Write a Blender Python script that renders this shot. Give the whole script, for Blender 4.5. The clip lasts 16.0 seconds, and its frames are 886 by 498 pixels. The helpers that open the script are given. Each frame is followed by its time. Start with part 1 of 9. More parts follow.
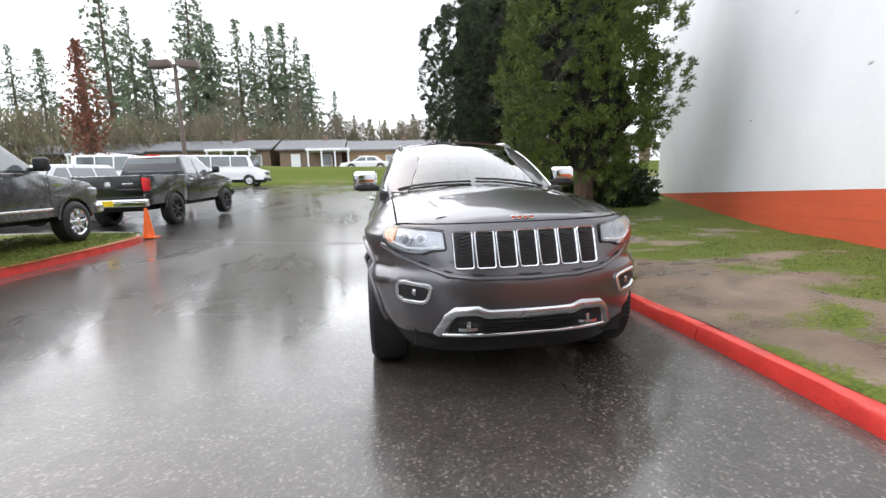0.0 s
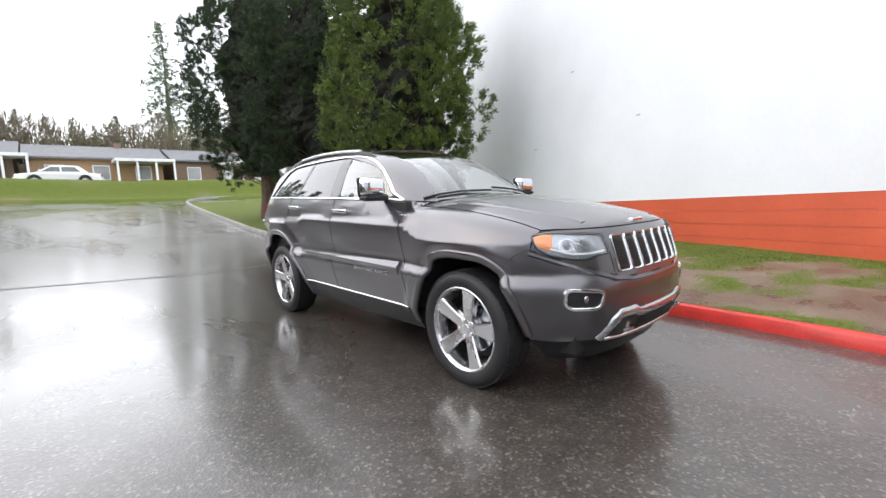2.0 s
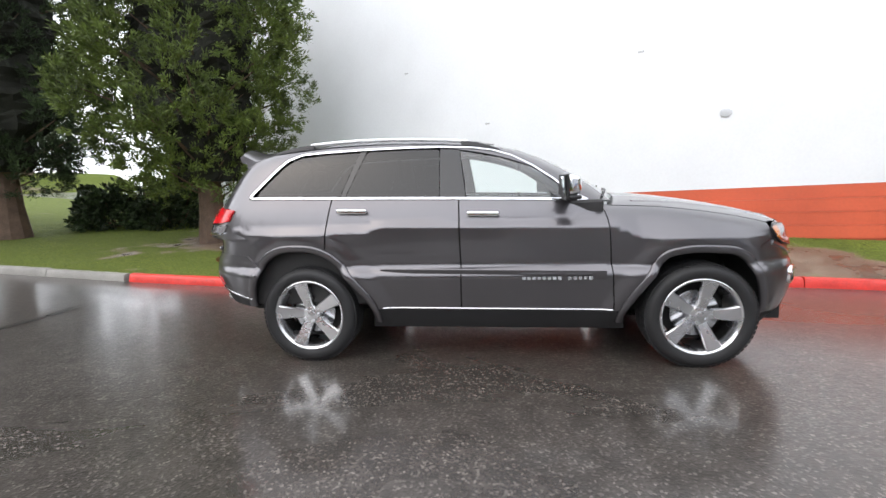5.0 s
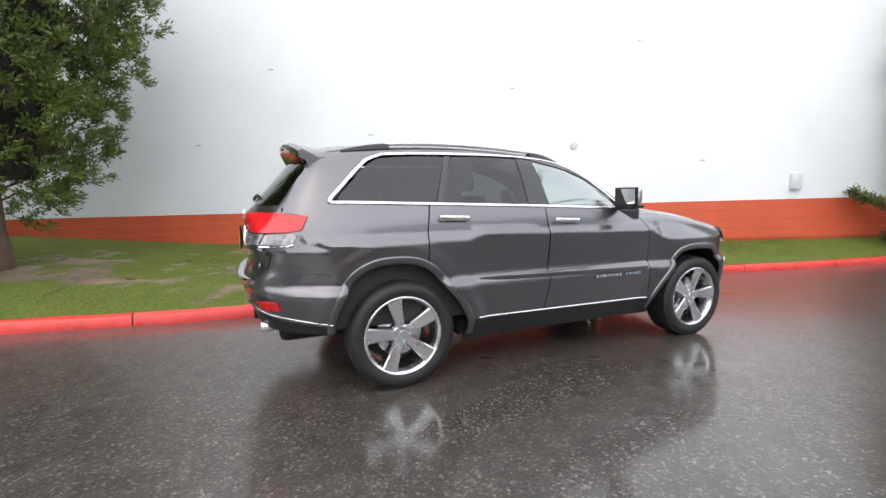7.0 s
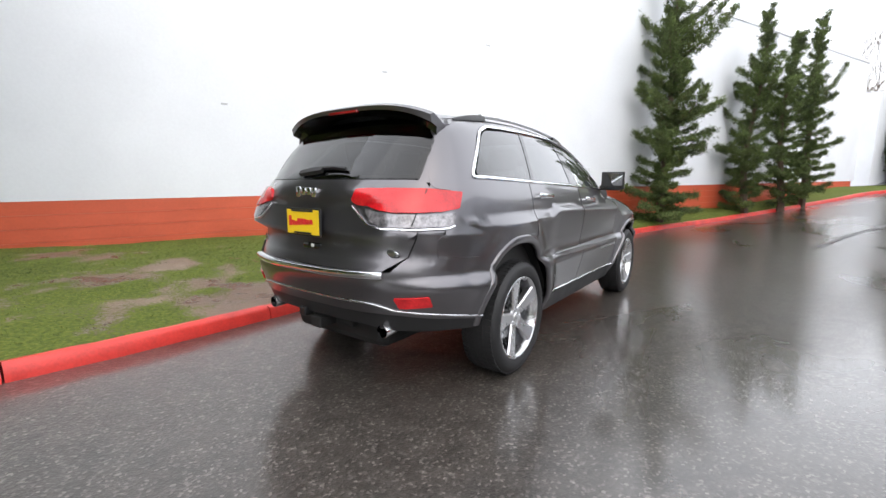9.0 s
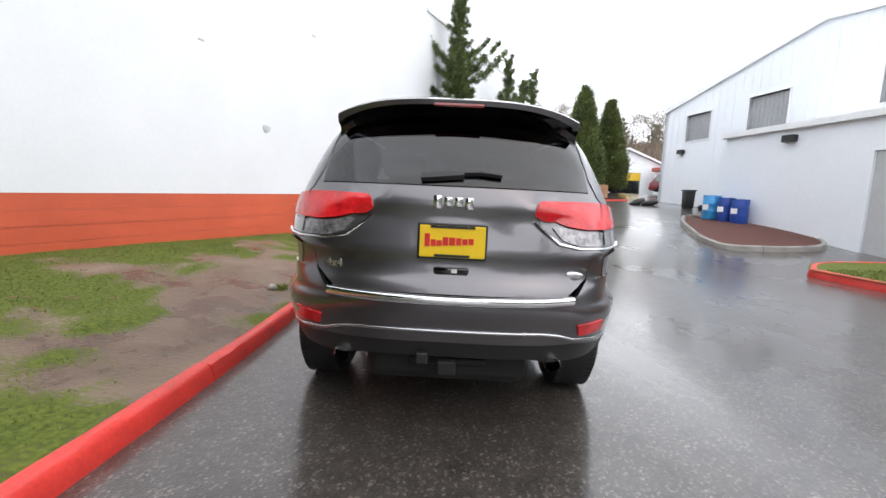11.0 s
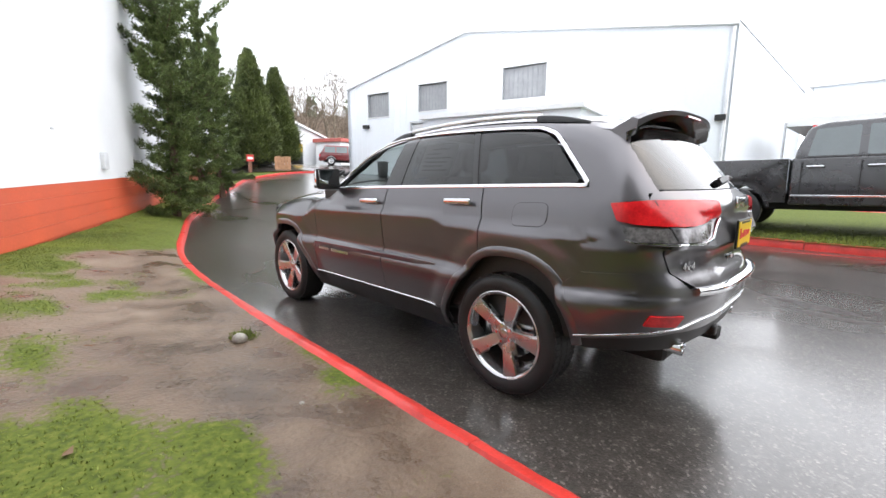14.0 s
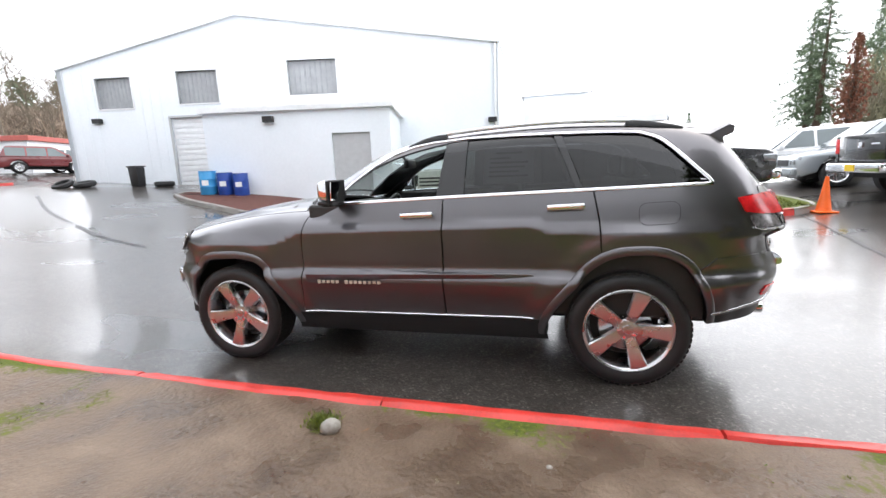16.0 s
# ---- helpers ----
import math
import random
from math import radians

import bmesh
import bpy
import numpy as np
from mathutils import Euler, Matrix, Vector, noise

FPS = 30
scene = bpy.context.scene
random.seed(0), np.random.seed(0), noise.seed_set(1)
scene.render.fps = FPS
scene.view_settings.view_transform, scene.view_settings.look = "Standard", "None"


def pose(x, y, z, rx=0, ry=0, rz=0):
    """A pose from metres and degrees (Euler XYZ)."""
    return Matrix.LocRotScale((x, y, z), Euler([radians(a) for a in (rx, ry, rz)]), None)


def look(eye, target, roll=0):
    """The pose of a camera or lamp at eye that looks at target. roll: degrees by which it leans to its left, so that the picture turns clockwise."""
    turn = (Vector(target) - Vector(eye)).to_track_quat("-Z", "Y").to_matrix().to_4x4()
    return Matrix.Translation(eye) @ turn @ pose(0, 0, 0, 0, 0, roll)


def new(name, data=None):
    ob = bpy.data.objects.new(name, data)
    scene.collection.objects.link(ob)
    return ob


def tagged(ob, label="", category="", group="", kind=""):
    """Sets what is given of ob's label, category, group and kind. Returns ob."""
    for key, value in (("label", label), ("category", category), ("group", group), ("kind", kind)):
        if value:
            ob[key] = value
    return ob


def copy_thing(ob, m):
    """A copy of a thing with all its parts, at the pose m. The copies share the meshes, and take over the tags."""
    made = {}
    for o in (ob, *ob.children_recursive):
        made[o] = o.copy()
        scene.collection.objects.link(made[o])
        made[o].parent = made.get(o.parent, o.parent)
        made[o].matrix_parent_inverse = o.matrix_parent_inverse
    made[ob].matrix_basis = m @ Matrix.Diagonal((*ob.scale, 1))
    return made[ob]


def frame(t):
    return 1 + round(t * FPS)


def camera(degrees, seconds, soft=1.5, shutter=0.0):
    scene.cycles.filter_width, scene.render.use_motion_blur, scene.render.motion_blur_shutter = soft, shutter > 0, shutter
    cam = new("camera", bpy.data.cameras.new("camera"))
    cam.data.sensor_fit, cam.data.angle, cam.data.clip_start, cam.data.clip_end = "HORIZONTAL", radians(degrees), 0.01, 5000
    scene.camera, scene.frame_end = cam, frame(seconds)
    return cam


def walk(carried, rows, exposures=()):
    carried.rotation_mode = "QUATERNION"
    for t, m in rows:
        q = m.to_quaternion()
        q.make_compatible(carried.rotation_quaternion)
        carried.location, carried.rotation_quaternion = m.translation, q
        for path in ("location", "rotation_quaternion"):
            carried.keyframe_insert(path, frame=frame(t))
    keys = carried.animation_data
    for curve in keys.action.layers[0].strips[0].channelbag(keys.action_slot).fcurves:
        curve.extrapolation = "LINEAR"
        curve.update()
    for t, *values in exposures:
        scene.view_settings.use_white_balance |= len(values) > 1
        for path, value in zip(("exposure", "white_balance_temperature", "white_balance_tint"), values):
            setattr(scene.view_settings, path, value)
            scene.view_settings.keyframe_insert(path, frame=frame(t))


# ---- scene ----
cam = camera(91.7, 16.0)
PATH = [
    (0, (-0.815, -4.629, 1.235), (-0.546, -2.667, 0.958), -1.9),
    (0.5, (-1.343, -4.426, 1.235), (-0.776, -2.533, 0.923), -2.8),
    (1, (-1.867, -4.164, 1.238), (-1.068, -2.342, 1.033), -2.8),
    (1.5, (-2.357, -3.812, 1.25), (-1.281, -2.138, 1.049), -2.6),
    (2, (-2.814, -3.412, 1.24), (-1.489, -1.932, 1.004), -2.2),
    (2.5, (-3.145, -2.939, 1.281), (-1.647, -1.642, 1.004), -1.4),
    (3, (-3.507, -2.366, 1.334), (-1.873, -1.246, 1.06), -1.5),
    (3.5, (-3.782, -1.82, 1.342), (-2.029, -0.891, 1.091), -1.2),
    (4, (-4.014, -1.219, 1.361), (-2.167, -0.483, 1.145), -1.5),
    (4.2, (-4.089, -0.963, 1.373), (-2.214, -0.31, 1.131), -1.6),
    (6.3, (-3.909, 1.481, 1.378), (-1.978, 1.008, 1.156), -0.7),
    (6.5, (-3.872, 1.748, 1.365), (-1.966, 1.178, 1.158), -0.1),
    (7, (-3.699, 2.344, 1.358), (-1.873, 1.565, 1.11), -0.2),
    (7.5, (-3.392, 2.851, 1.327), (-1.666, 1.879, 1.051), -0.2),
    (8, (-3.055, 3.339, 1.318), (-1.501, 2.115, 1.028), 0.5),
    (8.5, (-2.64, 3.725, 1.293), (-1.22, 2.35, 0.989), 0.3),
    (9, (-2.146, 4.048, 1.257), (-0.987, 2.443, 0.97), 0.5),
    (9.5, (-1.65, 4.233, 1.241), (-0.766, 2.462, 0.955), 0.0),
    (10, (-1.122, 4.376, 1.249), (-0.542, 2.477, 1.009), 0.5),
    (10.2, (-0.901, 4.426, 1.252), (-0.403, 2.503, 1.017), 0.7),
    (12.3, (1.451, 4.15, 1.221), (0.701, 2.316, 0.95), 2.4),
    (12.5, (1.661, 4.053, 1.24), (0.841, 2.252, 0.951), 1.3),
    (13, (2.132, 3.758, 1.249), (1.12, 2.054, 0.977), 0.4),
    (13.5, (2.615, 3.432, 1.291), (1.366, 1.898, 0.997), 1.3),
    (14, (2.974, 3.02, 1.36), (1.589, 1.616, 1.025), 0.3),
    (14.5, (3.294, 2.541, 1.401), (1.753, 1.315, 1.053), -0.2),
    (15, (3.54, 1.996, 1.422), (1.833, 1.032, 1.027), -0.2),
    (15.5, (3.67, 1.457, 1.447), (1.839, 0.754, 1.056), -1.4),
    (16, (3.751, 0.925, 1.465), (1.839, 0.469, 1.099), -2.3),
]
walk(cam, [(t, look(eye, target, roll)) for t, eye, target, roll in PATH],
     [(0, 0.0), (4.2, 0.0), (7, 0.05), (9.5, 0.0), (12.5, -0.12), (13, -0.12), (13.6, 0.1), (14.5, 0.35), (16, 0.25)])

# ---- world and sun ----
world = bpy.data.worlds.new("overcast_sky")
scene.world = world
world.use_nodes = True
wn, wl = world.node_tree.nodes, world.node_tree.links
sky = wn.new("ShaderNodeTexSky")
sky.sky_type, sky.sun_disc = 'NISHITA', False
sky.sun_elevation, sky.sun_rotation = radians(52), radians(318)
sky.air_density, sky.dust_density, sky.ozone_density = 1.0, 6.0, 1.0
sky_scale = wn.new("ShaderNodeVectorMath")
sky_scale.operation = 'SCALE'
sky_scale.inputs["Scale"].default_value = 0.10
wl.new(sky.outputs[0], sky_scale.inputs[0])
cloud = wn.new("ShaderNodeMix")
cloud.data_type = 'RGBA'
cloud.inputs["Factor"].default_value = 0.86
cloud.inputs["B"].default_value = (0.942, 0.966, 1.025, 1)
wl.new(sky_scale.outputs[0], cloud.inputs["A"])
# thin cloud, brightest in the haze towards the horizon
way = wn.new("ShaderNodeTexCoord")
split = wn.new("ShaderNodeSeparateXYZ")
wl.new(way.outputs["Generated"], split.inputs[0])
lift_sky = wn.new("ShaderNodeMapRange")
lift_sky.inputs["From Min"].default_value, lift_sky.inputs["From Max"].default_value = 0.0, 1.0
lift_sky.inputs["To Min"].default_value, lift_sky.inputs["To Max"].default_value = 1.22, 0.80
wl.new(split.outputs["Z"], lift_sky.inputs["Value"])
dome = wn.new("ShaderNodeVectorMath")
dome.operation = 'SCALE'
wl.new(cloud.outputs["Result"], dome.inputs[0])
# and brighter on the side where the sun stands behind the cloud
toward = wn.new("ShaderNodeVectorMath")
toward.operation = 'DOT_PRODUCT'
wl.new(way.outputs["Generated"], toward.inputs[0])
toward.inputs[1].default_value = (-0.05, 0.05, 0.0)
lean_sky = wn.new("ShaderNodeMath")
lean_sky.operation = 'MULTIPLY_ADD'
wl.new(toward.outputs["Value"], lean_sky.inputs[0])
wl.new(lift_sky.outputs["Result"], lean_sky.inputs[1])
wl.new(lift_sky.outputs["Result"], lean_sky.inputs[2])
wl.new(lean_sky.outputs[0], dome.inputs["Scale"])
wl.new(dome.outputs[0], wn["Background"].inputs["Color"])
wn["Background"].inputs["Strength"].default_value = 2.55
sun = new("sun", bpy.data.lights.new("sun", 'SUN'))
sun.data.energy, sun.data.angle, sun.data.color = 0.9, radians(110), (1.0, 0.975, 0.955)
sun.matrix_world = look((-15, 16.5, 28), (0, 0, 0))


# ---- mesh helpers ----
def part(name, bm, material, parent=None, label="", smooth=False):
    """Link a bmesh as one mesh object, under a thing or a part."""
    me = bpy.data.meshes.new(name)
    bmesh.ops.recalc_face_normals(bm, faces=bm.faces)
    bm.to_mesh(me)
    bm.free()
    for m in (material if isinstance(material, (list, tuple)) else [material]):
        me.materials.append(m)
    if smooth:
        me.shade_smooth()
        if smooth != True:
            me.set_sharp_from_angle(angle=radians(smooth))
    ob = new(name, me)
    if label:
        ob["label"] = label
    if parent:
        ob.parent = parent
    return ob


def islands(name, bm, material, parent):
    """Each loose piece of a bmesh as a part of its own."""
    bm.verts.index_update()
    left = set(bm.verts)
    while left:
        stack, own = [min(left, key=lambda v: v.index)], set()
        while stack:
            v = stack.pop()
            if v in own:
                continue
            own.add(v)
            stack += [e.other_vert(v) for e in v.link_edges]
        left -= own
        order = sorted(own, key=lambda v: v.index)
        at = {v: i for i, v in enumerate(order)}
        raw(name, [tuple(v.co) for v in order], [[at[v] for v in f.verts] for f in bm.faces if f.verts[0] in own], material, parent)
    bm.free()


def raw(name, verts, faces, material, parent=None, label="", smooth=False, indices=None):
    """Link lists of vertices and faces as one mesh object."""
    me = bpy.data.meshes.new(name)
    me.from_pydata([tuple(v) for v in verts], [], [tuple(f) for f in faces])
    for m in (material if isinstance(material, (list, tuple)) else [material]):
        me.materials.append(m)
    if indices is not None:
        me.polygons.foreach_set("material_index", np.asarray(indices, dtype=np.int32))
    if smooth:
        me.shade_smooth()
        if smooth != True:
            me.set_sharp_from_angle(angle=radians(smooth))
    me.update()
    ob = new(name, me)
    if label:
        ob["label"] = label
    if parent:
        ob.parent = parent
    return ob


def thing(name, label, category, m=None, group="", kind=""):
    """An Empty at a thing's base."""
    ob = new(name)
    ob.empty_display_size = 0.2
    if m is not None:
        ob.matrix_world = m
    return tagged(ob, label, category, group, kind)


def box(bm, x0, x1, y0, y1, z0, z1, m=None, bevel=0.0, seg=2):
    """Add a box, bevelled if asked."""
    b = bmesh.new()
    bmesh.ops.create_cube(b, size=1)
    for v in b.verts:
        v.co = ((x0 + x1) / 2 + v.co.x * (x1 - x0), (y0 + y1) / 2 + v.co.y * (y1 - y0), (z0 + z1) / 2 + v.co.z * (z1 - z0))
    if bevel:
        bmesh.ops.bevel(b, geom=list(b.edges), offset=bevel, segments=seg, affect='EDGES', profile=0.5)
    if m is not None:
        bmesh.ops.transform(b, matrix=m, verts=b.verts)
    merge(bm, b)
    return bm


def merge(bm, b):
    """Copy the bmesh b into bm and free it."""
    vs = {v: bm.verts.new(v.co) for v in b.verts}
    for f in b.faces:
        try:
            nf = bm.faces.new([vs[v] for v in f.verts])
            nf.material_index, nf.smooth = f.material_index, f.smooth
        except ValueError:
            pass
    b.free()


def cyl(bm, p, q, r0, r1=None, n=16, cap=True):
    """Add a cone or cylinder from p to q."""
    p, q = Vector(p), Vector(q)
    r1 = r0 if r1 is None else r1
    d = (q - p).normalized()
    a = d.orthogonal().normalized()
    b = d.cross(a)
    ring = lambda c, r: [bm.verts.new(c + (a * math.cos(2 * math.pi * i / n) + b * math.sin(2 * math.pi * i / n)) * r) for i in range(n)]
    A, B = ring(p, r0), ring(q, r1)
    for i in range(n):
        bm.faces.new((A[i], A[(i + 1) % n], B[(i + 1) % n], B[i]))
    if cap:
        bm.faces.new(A[::-1])
        bm.faces.new(B)
    return bm


def lathe(bm, profile, n=32, axis='X', centre=(0, 0, 0), closed=False):
    """Spin (along, radius) pairs round an axis."""
    rings = []
    for u, r in profile:
        ring = []
        for i in range(n):
            c, s = math.cos(2 * math.pi * i / n) * r, math.sin(2 * math.pi * i / n) * r
            v = (u, c, s) if axis == 'X' else ((c, u, s) if axis == 'Y' else (c, s, u))
            ring.append(bm.verts.new((v[0] + centre[0], v[1] + centre[1], v[2] + centre[2])))
        rings.append(ring)
    pairs = list(zip(rings, rings[1:])) + ([(rings[-1], rings[0])] if closed else [])
    for A, B in pairs:
        for i in range(n):
            bm.faces.new((A[i], A[(i + 1) % n], B[(i + 1) % n], B[i]))
    return bm


def sweep(bm, path, profile, closed=False, up=None, normals=None):
    """Sweep a profile of (side, up) pairs along 3D points; up: a fixed up vector, normals: one for each point."""
    path = [Vector(p) for p in path]
    n, rings = len(path), []
    for i, p in enumerate(path):
        a = path[(i - 1) % n] if closed or i > 0 else p
        b = path[(i + 1) % n] if closed or i < n - 1 else p
        t = (b - a).normalized()
        w = Vector(normals[i]) if normals is not None else Vector(up or (0, 0, 1))
        s = t.cross(w).normalized()
        w = s.cross(t).normalized()
        rings.append([bm.verts.new(p + s * u + w * v) for u, v in profile])
    k = len(profile)
    for i in range(n if closed else n - 1):
        A, B = rings[i], rings[(i + 1) % n]
        for j in range(k):
            bm.faces.new((A[j], A[(j + 1) % k], B[(j + 1) % k], B[j]))
    if not closed:
        bm.faces.new(rings[0][::-1])
        bm.faces.new(rings[-1])
    return bm


def spline(xs, ys):
    """A smooth curve through points, for numpy arrays."""
    xs, ys = np.array(xs, float), np.array(ys, float)
    h = np.diff(xs)
    d = np.diff(ys) / h
    m = np.empty_like(ys)
    m[0], m[-1] = d[0], d[-1]
    m[1:-1] = (d[:-1] * h[1:] + d[1:] * h[:-1]) / (h[:-1] + h[1:])

    def value(x):
        x = np.clip(np.asarray(x, float), xs[0], xs[-1])
        i = np.clip(np.searchsorted(xs, x) - 1, 0, len(h) - 1)
        t = (x - xs[i]) / h[i]
        return ((1 + 2 * t) * (1 - t) ** 2 * ys[i] + t * (1 - t) ** 2 * h[i] * m[i]
                + t * t * (3 - 2 * t) * ys[i + 1] + t * t * (t - 1) * h[i] * m[i + 1])
    return value


def rounded(poly, r, seg=5):
    """Round the corners of a flat polygon; r: one radius or one a corner."""
    out, n = [], len(poly)
    for i, p in enumerate(poly):
        ri = r[i] if isinstance(r, (list, tuple)) else r
        p, a, b = Vector(p), Vector(poly[i - 1]), Vector(poly[(i + 1) % n])
        if ri <= 0:
            out.append(tuple(p))
            continue
        da, db = a - p, b - p
        k = min(ri, da.length * 0.48, db.length * 0.48)
        pa, pb = p + da.normalized() * k, p + db.normalized() * k
        for j in range(seg + 1):
            t = j / seg
            out.append(tuple(pa * (1 - t) ** 2 + p * 2 * t * (1 - t) + pb * t * t))
    return out


# ---- materials ----
def surf(name, base, rough=0.6, metal=0.0, var=0.15, scale=6.0, fine=80.0, bump=0.15, dist=0.004, rvar=0.1, coat=0.0, tint=None, per_object=0.0, per_island=0.0, spec=0.5, sheen=0.0):
    """A surface with colour that wanders at two scales, uneven gloss and fine relief."""
    m = bpy.data.materials.new(name)
    m.use_nodes = True
    nt = m.node_tree
    N, L = nt.nodes, nt.links
    b = N["Principled BSDF"]
    tc = N.new("ShaderNodeTexCoord")

    def noise_at(s, detail=6.0):
        t = N.new("ShaderNodeTexNoise")
        t.inputs["Scale"].default_value, t.inputs["Detail"].default_value = s, detail
        L.new(tc.outputs["Object"], t.inputs["Vector"])
        return t
    big, small = noise_at(scale), noise_at(fine, 3.0)
    mul = N.new("ShaderNodeMath")
    mul.operation = 'MULTIPLY_ADD'
    L.new(small.outputs["Fac"], mul.inputs[0])
    mul.inputs[1].default_value = 0.45
    L.new(big.outputs["Fac"], mul.inputs[2])
    ramp = N.new("ShaderNodeValToRGB")
    ramp.color_ramp.elements[0].position, ramp.color_ramp.elements[1].position = 0.45, 1.0
    dark = [c * (1 - var) for c in base]
    light = [min(1, c * (1 + var)) for c in (tint or base)]
    ramp.color_ramp.elements[0].color, ramp.color_ramp.elements[1].color = (*dark, 1), (*light, 1)
    L.new(mul.outputs[0], ramp.inputs["Fac"])
    col = ramp.outputs["Color"]
    if per_object or per_island:
        info = N.new("ShaderNodeObjectInfo") if per_object else N.new("ShaderNodeNewGeometry")
        hsv = N.new("ShaderNodeHueSaturation")
        mr = N.new("ShaderNodeMapRange")
        k = per_object or per_island
        mr.inputs["To Min"].default_value, mr.inputs["To Max"].default_value = 1 - k, 1 + k
        L.new(info.outputs["Random" if per_object else "Random Per Island"], mr.inputs["Value"])
        L.new(mr.outputs["Result"], hsv.inputs["Value"])
        L.new(col, hsv.inputs["Color"])
        col = hsv.outputs["Color"]
    L.new(col, b.inputs["Base Color"])
    rr = N.new("ShaderNodeMapRange")
    rr.inputs["To Min"].default_value, rr.inputs["To Max"].default_value = max(0.01, rough - rvar), min(1, rough + rvar)
    L.new(big.outputs["Fac"], rr.inputs["Value"])
    L.new(rr.outputs["Result"], b.inputs["Roughness"])
    b.inputs["Metallic"].default_value = metal
    b.inputs["Coat Weight"].default_value = coat
    b.inputs["Coat Roughness"].default_value = 0.04
    b.inputs["Specular IOR Level"].default_value = spec
    if bump:
        bp = N.new("ShaderNodeBump")
        bp.inputs["Strength"].default_value, bp.inputs["Distance"].default_value = bump, dist
        L.new(mul.outputs[0], bp.inputs["Height"])
        L.new(bp.outputs["Normal"], b.inputs["Normal"])
    return m


def glass(name, tint, rough=0.0, least=0.065, power=2.4):
    """Thin tinted glass: mirror at grazing angles, tinted view through."""
    m = bpy.data.materials.new(name)
    m.use_nodes = True
    nt = m.node_tree
    N, L = nt.nodes, nt.links
    N.remove(N["Principled BSDF"])
    tr, gl, mix, fr = N.new("ShaderNodeBsdfTransparent"), N.new("ShaderNodeBsdfGlossy"), N.new("ShaderNodeMixShader"), N.new("ShaderNodeLayerWeight")
    tr.inputs["Color"].default_value = (*tint, 1)
    gl.inputs["Roughness"].default_value = rough
    gl.inputs["Color"].default_value = (1, 1, 1, 1)
    fr.inputs["Blend"].default_value = 0.5
    po, ma = N.new("ShaderNodeMath"), N.new("ShaderNodeMath")
    po.operation, ma.operation = 'POWER', 'MULTIPLY_ADD'
    po.inputs[1].default_value = power
    ma.inputs[1].default_value, ma.inputs[2].default_value = 0.88, least
    L.new(fr.outputs["Facing"], po.inputs[0])
    L.new(po.outputs[0], ma.inputs[0])
    L.new(ma.outputs[0], mix.inputs[0])
    L.new(tr.outputs[0], mix.inputs[1])
    L.new(gl.outputs[0], mix.inputs[2])
    L.new(mix.outputs[0], N["Material Output"].inputs["Surface"])
    return m


